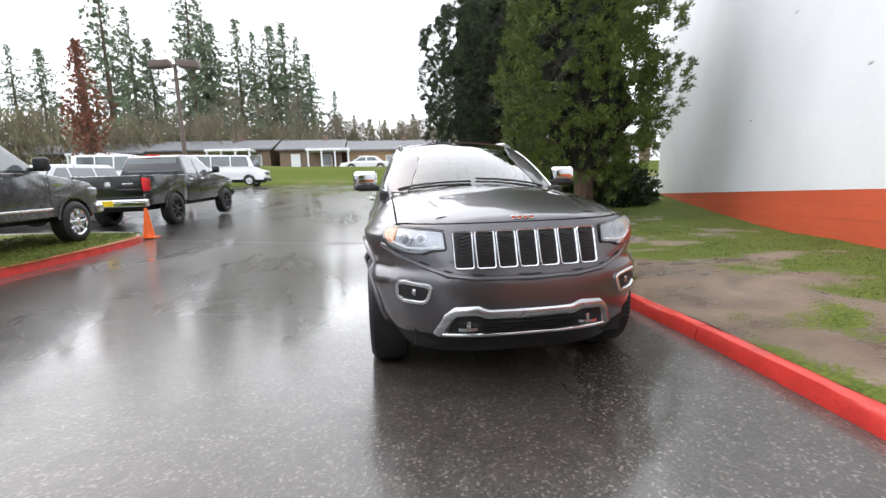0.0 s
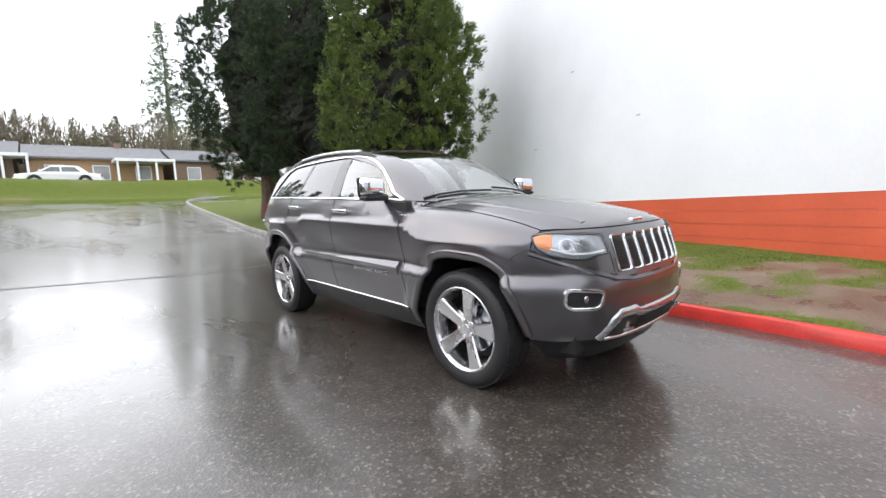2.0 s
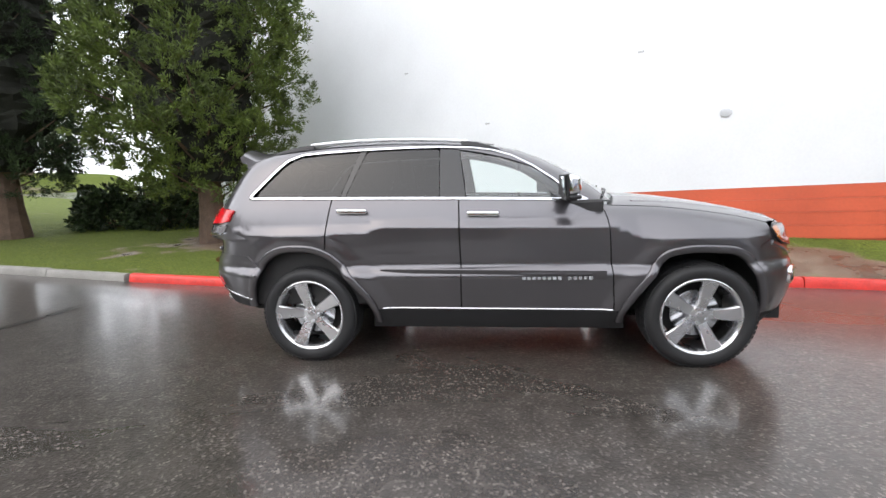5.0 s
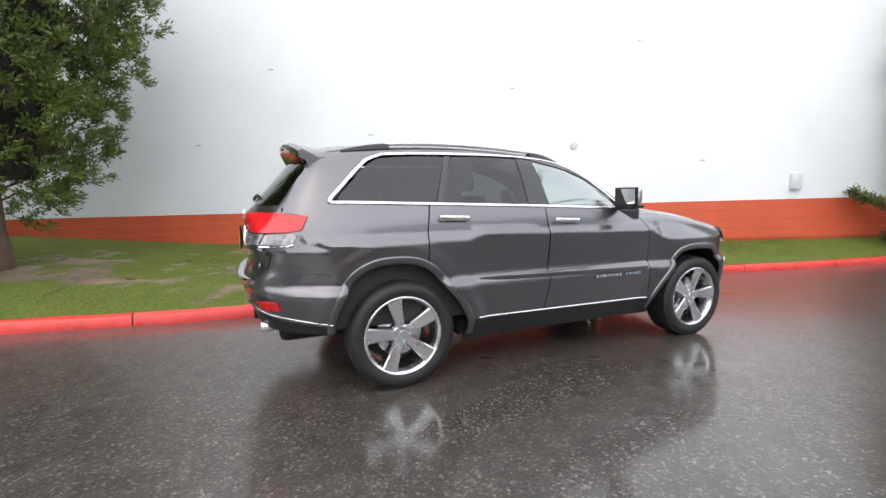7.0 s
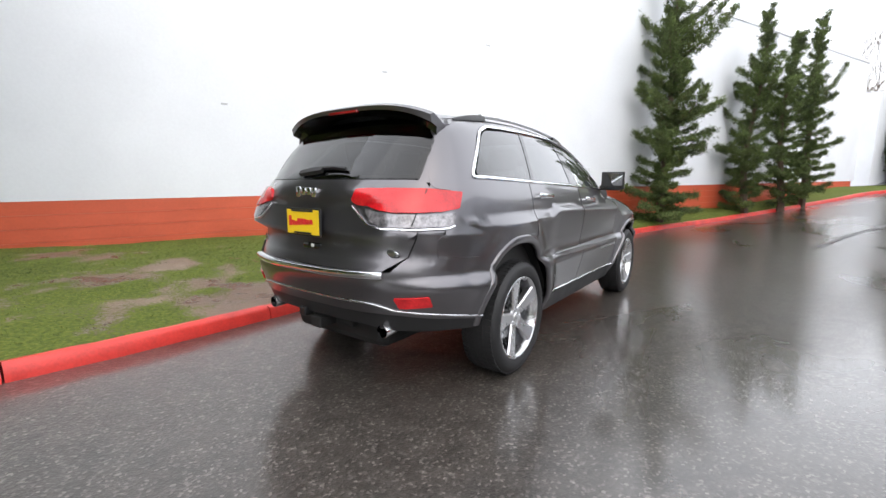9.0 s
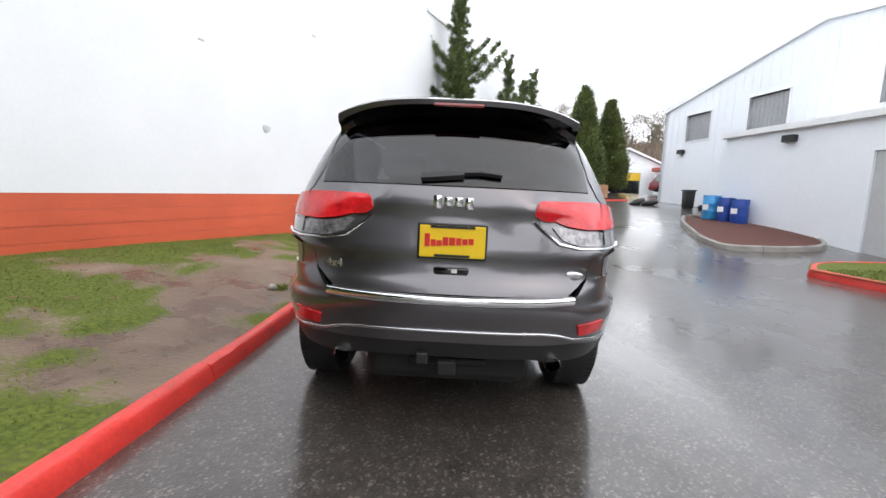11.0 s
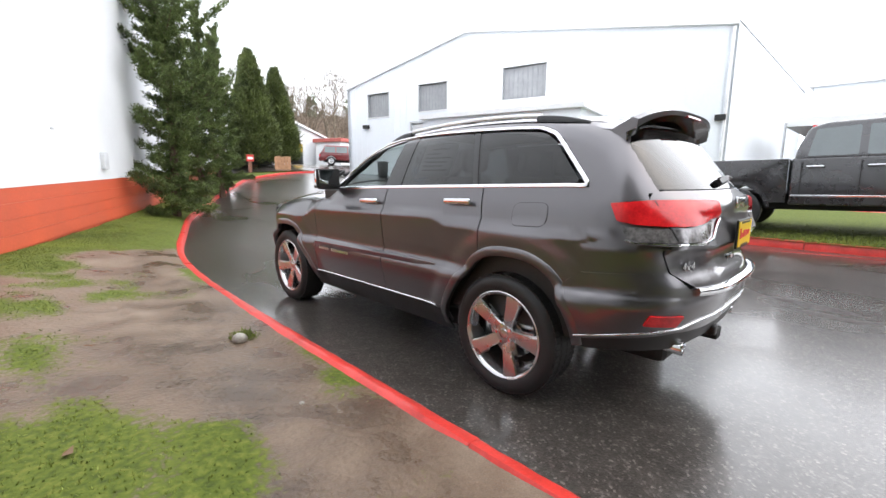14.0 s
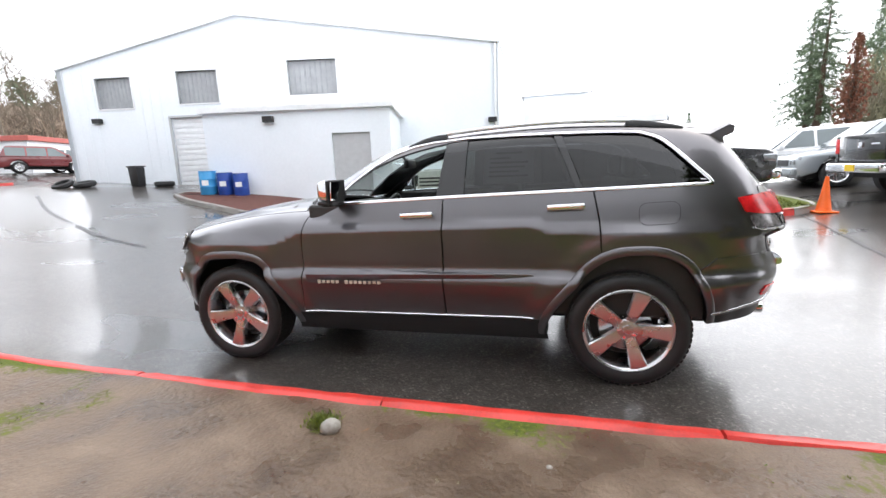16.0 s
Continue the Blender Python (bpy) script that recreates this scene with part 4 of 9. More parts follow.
        # handles
        for y0, z0 in ((0.07, 1.150), (1.06, 1.188)):
            p, n = on_skin(side, [(y0, z0)])
            p, n = Vector(p[0]), Vector(n[0])
            bm = bmesh.new()
            box(bm, -0.010, 0.014, -0.118, 0.118, -0.019, 0.019, bevel=0.011, seg=3)
            mm = Matrix.Translation(p + n * 0.030) @ Matrix.Rotation(0.03 * 1, 4, 'X')
            bmesh.ops.transform(bm, matrix=mm, verts=bm.verts)
            for e in (-0.09, 0.09):
                box(bm, p.x - 0.03, p.x + 0.03, y0 + e - 0.018, y0 + e + 0.018, z0 - 0.012, z0 + 0.012, bevel=0.006)
            part("door_handle", bm, CHROME, car, "chrome door handle", smooth=40)
            bm = bmesh.new()
            bmesh.ops.create_uvsphere(bm, u_segments=16, v_segments=8, radius=1)
            bmesh.ops.transform(bm, matrix=Matrix.Translation(p - n * 0.012) @ Matrix.Diagonal((0.014, 0.085, 0.03, 1)), verts=bm.verts)
            part("handle_recess", bm, GLOSS_BLACK, car, smooth=True)
        # mirror
        bm = bmesh.new()
        box(bm, -0.115, 0.115, -0.052, 0.052, -0.08, 0.08, bevel=0.04, seg=5)
        for v in bm.verts:
            k = (v.co.y + 0.052) / 0.104
            v.co.x *= 0.82 + 0.18 * k
            v.co.z *= 0.78 + 0.22 * k
        mm = Matrix.Translation((sign * 0.955, -0.545, 1.345)) @ Matrix.Rotation(sign * radians(-8), 4, 'Z')
        bmesh.ops.transform(bm, matrix=mm, verts=bm.verts)
        mir = part("door_mirror", bm, CHROME, car, "chrome-capped door mirror", smooth=50)
        bm = bmesh.new()
        box(bm, -0.108, 0.108, 0.0, 0.014, -0.073, 0.073, bevel=0.005, m=mm @ Matrix.Translation((0, 0.042, 0)))
        part("mirror_bezel", bm, BLACK_PLASTIC, mir)
        bm = bmesh.new()
        box(bm, -0.094, 0.094, 0.0, 0.006, -0.062, 0.062, m=mm @ Matrix.Translation((0, 0.054, 0)) @ Matrix.Rotation(radians(-5), 4, 'X') @ Matrix.Rotation(sign * radians(9), 4, 'Z'))
        part("mirror_glass", bm, surf("mirror_glass", (0.8, 0.82, 0.84), 0.03, metal=1.0, bump=0), mir)
        bm = bmesh.new()
        box(bm, -0.11, 0.10, -0.045, 0.045, -0.098, -0.068, bevel=0.012, m=mm)
        box(bm, -0.03, 0.17, -0.04, 0.04, -0.10, -0.05, bevel=0.012, m=Matrix.Translation((sign * 0.86 if sign > 0 else sign * 1.0, -0.54, 1.335)))
        part("mirror_base", bm, BLACK_PLASTIC, mir)
        # black corner behind the mirror
        panel("mirror_sail", side, [(-0.72, 1.238), (-0.60, 1.247), (-0.52, 1.325)], BLACK_PLASTIC, car, 0.05, off=-0.002, thick=0.02)
        # roof rails
        ys = np.linspace(-0.05, 1.72, 30)
        xr = 0.585
        base = [(sign * xr, y) for y in ys]
        p = lift_top(np.array([b[0] for b in base]), np.array([b[1] for b in base]))
        bm = bmesh.new()
        path = [(q[0], q[1], q[2] + 0.026) for q in p[4:26]]
        sweep(bm, path, [(0.015 * math.cos(a), 0.015 * math.sin(a)) for a in np.linspace(0, 2 * math.pi, 13)[:-1]])
        rail = part("roof_rail", bm, RAIL_METAL, car, "satin silver roof rail between long dark feet", smooth=50)
        for y0, y1 in ((-0.06, 0.24), (1.80, 1.45)):
            bm = bmesh.new()
            ky = np.linspace(0, 1, 10)
            z = lift_top(np.full(10, sign * xr), y0 + (y1 - y0) * ky)[:, 2]
            rings = []
            for k, zz in zip(ky, z):
                w, h = 0.010 + 0.012 * min(1, 2.5 * k), 0.003 + 0.025 * math.sin(min(1, 1.35 * k) * math.pi / 2)
                y = y0 + (y1 - y0) * k
                rings.append([bm.verts.new((sign * xr + a * w, y, zz - 0.01 + b * (h + 0.01))) for a, b in ((-1.2, 0), (-1, 0.7), (-0.5, 1), (0.5, 1), (1, 0.7), (1.2, 0))])
            for A, B in zip(rings, rings[1:]):
                for q in range(5):
                    bm.faces.new((A[q], A[q + 1], B[q + 1], B[q]))
            bm.faces.new(rings[0])
            bm.faces.new(rings[-1][::-1])
            part("rail_foot", bm, BLACK_PLASTIC, rail, smooth=40)
        # fuel flap on the driver's flank
        if sign > 0:
            flap = rounded([(1.50, 1.075), (1.50, 1.205), (1.73, 1.215), (1.73, 1.085)], 0.05)
            panel("fuel_flap", side, flap, PAINT, car, 0.05, off=0.003, thick=0.006)
            strip("fuel_flap_gap", side, flap, [(-0.003, -0.002), (-0.003, 0.0015), (0.003, 0.0015), (0.003, -0.002)], UNDERSIDE, car, closed=True)
    # hood and roof
    xs = np.linspace(-0.728, 0.728, 15)
    def nose_edge(x):
        return float(solve(lambda r: half_width(-1.2 - r, np.array([1.034])) > max(abs(x), 0.002), np.array([0.0]), np.array([1.4]))[0]) * -1 - 1.2
    front = [(x, nose_edge(x)) for x in xs]
    back = [(x, -1.0 + 0.12 * (x / 0.72) ** 2) for x in xs[::-1]]
    panel("hood", lift_top, front + back, PAINT, car, 0.06)
    for sx in (-1, 1):   # raised hood creases
        pts = [(sx * (0.47 + 0.12 * k), -2.06 + 1.01 * k) for k in np.linspace(0, 1, 16)]
        strip("hood_crease", lift_top, pts, [(-0.05, -0.004), (-0.02, 0.004), (0.0, 0.006), (0.02, 0.003), (0.07, -0.004)], PAINT, car)
    roof = rounded([(-0.565, 0.06), (-0.61, 0.3), (-0.61, 1.6), (-0.56, 1.92), (0.56, 1.92), (0.61, 1.6), (0.61, 0.3), (0.565, 0.06), (0.3, -0.02), (-0.3, -0.02)], 0.03)
    panel("roof", lift_top, roof, PAINT, car, 0.07)
    roof_glass = rounded([(-0.44, 0.12), (-0.46, 1.35), (0.46, 1.35), (0.44, 0.12), (0, 0.08)], 0.05)
    panel("roof_glass", lift_top, roof_glass, GLOSS_BLACK, car, 0.08, off=0.004, thick=0.008, label="dark glass roof panel")
    # roof edges between the roof panel and the side rails
    for sx in (-1, 1):
        edge = [(sx * 0.613, y) for y in np.linspace(0.3, 1.62, 12)] 
        outer = []
        for y in np.linspace(1.62, 0.3, 12):
            outer.append((sx * 0.645, y))
        panel("roof_edge", lift_top, edge + outer, PAINT, car, 0.05, off=-0.003)
        fe = [(sx * 0.592, 0.06), (sx * 0.613, 0.3), (sx * 0.645, 0.3), (sx * 0.668, 0.0), (sx * 0.69, -0.30), (sx * 0.742, -0.52), (sx * 0.80, -0.75), (sx * 0.815, -0.87), (sx * 0.757, -0.85), (sx * 0.728, -0.70), (sx * 0.660, -0.25)]
        panel("front_pillar", lift_top, fe, PAINT, car, 0.05, off=-0.002)
        re = [(sx * 0.613, 1.6), (sx * 0.655, 1.6), (sx * 0.66, 1.9), (sx * 0.66, 2.06), (sx * 0.60, 2.04), (sx * 0.565, 1.92)]
        panel("rear_roof_corner", lift_top, re, PAINT, car, 0.05, off=-0.002)
    # windscreen
    ws = [(-0.742, -0.835), (-0.712, -0.66), (-0.645, -0.22), (-0.585, 0.05), (-0.3, -0.035), (0.3, -0.035), (0.585, 0.05), (0.645, -0.22), (0.712, -0.66), (0.742, -0.835), (0.4, -0.955), (0, -0.985), (-0.4, -0.955)]
    pane = panel("windscreen", lift_top, ws, CLEAR, car, 0.07, off=-0.006, thick=0.006, label="raked green-tinted windscreen")
    pane.visible_shadow = False
    for sx in (-1, 1):
        bm = bmesh.new()
        x0 = -0.05 if sx < 0 else 0.62
        pts = [(x0 - 0.62 * k, -0.955 + 0.12 * ((x0 - 0.62 * k) / 0.72) ** 2 + 0.035 * k) for k in np.linspace(0, 1, 10)]
        strip("wiper", lift_top, pts, [(-0.008, 0.0), (-0.005, 0.012), (0.005, 0.012), (0.008, 0.0)], BLACK_PLASTIC, car, off=0.004)
        bm.free()
    bm = bmesh.new()
    cp, cn = on_skin(lift_top, [(x, -1.0 + 0.12 * (x / 0.72) ** 2) for x in np.linspace(-0.72, 0.72, 20)], -0.012)
    sweep(bm, cp, [(-0.05, -0.02), (-0.05, 0.0), (0.06, 0.006), (0.06, -0.02)], normals=cn)
    part("cowl", bm, BLACK_PLASTIC, car)
    return car



def front_y(x, z):
    return float(solve(lambda r: half_width(-1.2 - r, np.array([z])) > max(abs(x), 0.002), np.array([0.0]), np.array([1.4]))[0]) * -1 - 1.2


def rear_y(x, z):
    return float(solve(lambda r: half_width(1.3 + r, np.array([z])) > max(abs(x), 0.002), np.array([0.0]), np.array([1.4]))[0]) + 1.3


def fu(x, z):
    """Front view point to the round skin."""
    return (round_u(FRONT_AXIS, -1, x, front_y(x, z)), z)


def fs(sign, y, z):
    """Side view point to the round front skin."""
    return (round_u(FRONT_AXIS, -1, sign * float(half_width(y, z)), y), z)


def ru(x, z):
    return (round_u(REAR_AXIS, 1, x, rear_y(x, z)), z)


def rs(sign, y, z):
    return (round_u(REAR_AXIS, 1, sign * float(half_width(y, z)), y), z)


def lettering(name, text, size, m, material, parent, label=""):
    cu = bpy.data.curves.new(name, 'FONT')
    cu.body, cu.size, cu.extrude, cu.align_x, cu.align_y = text, size, 0.003, 'CENTER', 'CENTER'
    tmp = bpy.data.objects.new(name, cu)
    me = bpy.data.meshes.new_from_object(tmp)
    bpy.data.objects.remove(tmp)
    me.name = name
    me.materials.clear()
    me.materials.append(material)
    me.transform(m)
    ob = new(name, me)
    ob.parent = parent
    if label:
        ob["label"] = label
    return ob


def suv_front(car):
    # painted front skin from wing to wing
    def edge(sign):
        return [fs(sign, -1.935, 0.93), fs(sign, -1.843, 0.883)] + [fs(sign, *p) for p in arch(-AXLE, 140, 172, 8)] + [fs(sign, -1.908, 0.385)]
    top = [fu(x, 1.028) for x in np.linspace(0.70, -0.70, 17)]
    poly = edge(-1) + [fu(x, 0.385) for x in np.linspace(-0.66, 0.66, 13)] + edge(1)[::-1] + [fs(1, -1.934, 1.0)] + top + [fs(-1, -1.934, 1.0)]
    panel("front_bumper", lift_front, poly, PAINT, car, 0.045)
    # lower black valance
    val = [fs(-1, -1.90, 0.375)] + [fu(x, 0.375) for x in np.linspace(-0.66, 0.66, 13)] + [fs(1, -1.90, 0.375), fs(1, -1.93, 0.25)] + [fu(x, 0.24) for x in np.linspace(0.6, -0.6, 13)] + [fs(-1, -1.93, 0.25)]
    panel("front_valance", lift_front, val, BLACK_PLASTIC, car, 0.06, off=-0.004, label="black plastic lower valance")
    # seam under the lamps and the grille
    seam = [fs(-1, -1.93, 0.925)] + [fu(x, z) for x, z in ((-0.74, 0.875), (-0.6, 0.815), (-0.46, 0.765), (-0.3, 0.745), (0, 0.738), (0.3, 0.745), (0.46, 0.765), (0.6, 0.815), (0.74, 0.875))] + [fs(1, -1.93, 0.925)]
    strip("bumper_seam", lift_front, seam, [(-0.004, -0.004), (-0.004, 0.002), (0.004, 0.002), (0.004, -0.004)], UNDERSIDE, car)
    strip("bumper_lip", lift_front, [(u, v - 0.022) for u, v in seam], [(-0.02, -0.004), (-0.012, 0.010), (0.004, 0.012), (0.02, -0.004)], PAINT, car)
    # grille of seven upright slots
    bed = rounded([fu(-0.45, 0.765), fu(-0.455, 0.985), fu(-0.2, 0.995), fu(0, 0.998), fu(0.2, 0.995), fu(0.455, 0.985), fu(0.45, 0.765)], 0.02)
    grille = panel("grille", lift_front, bed, PAINT, car, 0.05, off=0.004, thick=0.01, label="seven-slot grille with chrome rings and black mesh")
    for k in range(7):
        x = (k - 3) * 0.123
        ring = rounded([fu(x - 0.052, 0.780), fu(x - 0.054, 0.980), fu(x + 0.054, 0.980), fu(x + 0.052, 0.780)], 0.016)
        panel("grille_mesh", lift_front, ring, MESH_BLACK, grille, 0.03, off=0.006, thick=0.004)
        # woven mesh of crossing bars
        bm = bmesh.new()
        for j in range(9):
            for d in (-1, 1):
                a, b = (x - 0.040, 0.80 + 0.019 * j), (x + 0.040, 0.80 + 0.019 * j + d * 0.022)
                p, n = on_skin(lift_front, [fu(*a), fu(*b)], 0.010)
                cyl(bm, p[0], p[1], 0.003, n=4)
        part("mesh_weave", bm, BLACK_PLASTIC, grille)
        strip("grille_ring", lift_front, ring, [(-0.005, -0.004), (-0.006, 0.010), (-0.002, 0.016), (0.003, 0.014), (0.007, 0.005), (0.007, -0.004)], CHROME, grille, off=0.004, closed=True)
    for sign in (-1, 1):
        # headlamp
        out = [fu(sign * 0.475, 0.990), fu(sign * 0.468, 0.888), fu(sign * 0.555, 0.882), fu(sign * 0.60, 0.862), fu(sign * 0.68, 0.866), fu(sign * 0.77, 0.895), fs(sign, -1.96, 0.935), fs(sign, -1.926, 0.992), fs(sign, -1.97, 1.012), fu(sign * 0.62, 1.004)]
        out = rounded(out, 0.012)
        lamp = panel("headlamp", lift_front, out, LAMP_INSIDE, car, 0.035, off=0.002, thick=0.004, label="clear headlamp with an amber end")
        strip("lamp_border", lift_front, out, [(-0.006, -0.003), (-0.006, 0.016), (0.004, 0.016), (0.006, -0.003)], BLACK_PLASTIC, lamp, closed=True)
        amb = rounded([fs(sign, -2.03, 0.915), fs(sign, -1.963, 0.945), fs(sign, -1.934, 0.990), fs(sign, -1.97, 1.006), fs(sign, -2.01, 1.004)], 0.006)
        panel("turn_signal", lift_front, amb, AMBER, lamp, 0.03, off=0.008, thick=0.006, label="amber turn signal")
        for x, z, r in ((0.69, 0.945, 0.030), (0.60, 0.947, 0.022)):
            p, n = on_skin(lift_front, [fu(sign * x, z)], -0.016)
            bm = bmesh.new()
            bmesh.ops.create_uvsphere(bm, u_segments=20, v_segments=12, radius=r)
            bmesh.ops.translate(bm, vec=Vector(p[0]), verts=bm.verts)
            part("projector_lens", bm, surf("projector_glass", (0.10, 0.11, 0.13), 0.03, bump=0, coat=1.0), lamp, smooth=True)
            q = [(float(np.float64(fu(sign * x, z)[0]) + 1.15 * r * math.cos(a)), z + 1.15 * r * math.sin(a)) for a in np.linspace(0, 2 * math.pi, 20)[:-1]]
            strip("projector_ring", lift_front, q, [(-0.004, 0), (-0.004, 0.006), (0.004, 0.006), (0.004, 0)], SILVER, lamp, closed=True)
        dr = [fu(sign * 0.50, 0.905), fu(sign * 0.60, 0.895), fu(sign * 0.68, 0.898), fu(sign * 0.76, 0.93)]
        strip("light_guide", lift_front, dr, [(-0.006, 0), (-0.006, 0.008), (0.006, 0.008), (0.006, 0)], WHITE_BAND, lamp, off=0.004)
        lens = panel("lens", lift_front, out, LENS, lamp, 0.035, off=0.018, thick=0.004)
        lens.visible_shadow = False
        # fog lamp in a chrome ring
        fog = rounded([fu(sign * 0.585, 0.585), fu(sign * 0.555, 0.685), fu(sign * 0.745, 0.705), fu(sign * 0.745, 0.615), fu(sign * 0.715, 0.59)], 0.035)
        fl = panel("fog_lamp", lift_front, fog, BLACK_PLASTIC, car, 0.04, off=0.003, thick=0.004, label="round fog lamp in a chrome frame")
        strip("fog_ring", lift_front, fog, [(-0.010, -0.004), (-0.012, 0.010), (-0.004, 0.016), (0.006, 0.014), (0.014, -0.004)], CHROME, fl, closed=True)
        p, n = on_skin(lift_front, [fu(sign * 0.65, 0.645)], -0.01)
        bm = bmesh.new()
        bmesh.ops.create_uvsphere(bm, u_segments=20, v_segments=12, radius=0.026)
        bmesh.ops.transform(bm, matrix=Matrix.Translation(Vector(p[0])) @ Matrix.Diagonal((1, 0.5, 1, 1)), verts=bm.verts)
        part("fog_bulb", bm, SILVER, fl, smooth=True)
        # tow hook
        bm = bmesh.new()
        y0 = front_y(0.36, 0.44)
        pts = [(sign * 0.36 + 0.05 * math.cos(a), y0 - 0.012 - 0.02 * math.sin(a), 0.435 + 0.0 * a) for a in np.linspace(0, math.pi, 9)]
        sweep(bm, pts, [(-0.009, -0.009), (-0.009, 0.009), (0.009, 0.009), (0.009, -0.009)])
        box(bm, sign * 0.36 - 0.012, sign * 0.36 + 0.012, y0 - 0.02, y0 + 0.03, 0.44, 0.475, bevel=0.004)
        part("tow_hook", bm, SILVER, car, "silver tow hook", smooth=40)
    # lower intake with its bright frame
    low = rounded([fu(-0.475, 0.40), fu(-0.44, 0.505), fu(-0.3, 0.51), fu(-0.26, 0.485), fu(0.26, 0.485), fu(0.3, 0.51), fu(0.44, 0.505), fu(0.475, 0.40)], 0.015)
    intake = panel("lower_intake", lift_front, low, MESH_BLACK, car, 0.05, off=0.006, thick=0.006, label="black lower intake with slats")
    for k in range(4):
        strip("intake_slat", lift_front, [fu(x, 0.418 + 0.018 * k) for x in np.linspace(-0.27, 0.27, 10)], [(-0.004, 0), (-0.004, 0.01), (0.004, 0.01), (0.004, 0)], BLACK_PLASTIC, intake, off=0.006)
    skid = [fu(-0.53, 0.385), fu(-0.47, 0.50), fu(-0.43, 0.535), fu(-0.31, 0.54), fu(-0.25, 0.515), fu(0, 0.512), fu(0.25, 0.515), fu(0.31, 0.54), fu(0.43, 0.535), fu(0.47, 0.50), fu(0.53, 0.385)]
    strip("intake_frame", lift_front, skid, [(-0.030, -0.004), (-0.022, 0.010), (0.0, 0.014), (0.022, 0.010), (0.030, -0.004)], SILVER, car, off=0.004, label="satin silver frame of the lower intake")
    strip("lower_chrome", lift_front, [fu(x, 0.386) for x in np.linspace(-0.50, 0.50, 14)], band_profile(0.024, 0.014), CHROME, car, off=0.003, label="chrome strip below the intake")
    # plain bright badge on the hood's edge
    badge = thing("hood_badge", "", "")
    badge.parent = car
    for k, h in enumerate((0.034, 0.022, 0.022, 0.028)):
        bm = bmesh.new()
        p, n = on_skin(lift_top, [(-0.055 + 0.036 * k, -2.175)], 0.003)
        c = Vector(p[0])
        box(bm, c.x - 0.014, c.x + 0.014, c.y - 0.004, c.y + h * 0.8, c.z - 0.008, c.z + 0.012, bevel=0.003)
        part("badge_bar", bm, CHROME, badge)


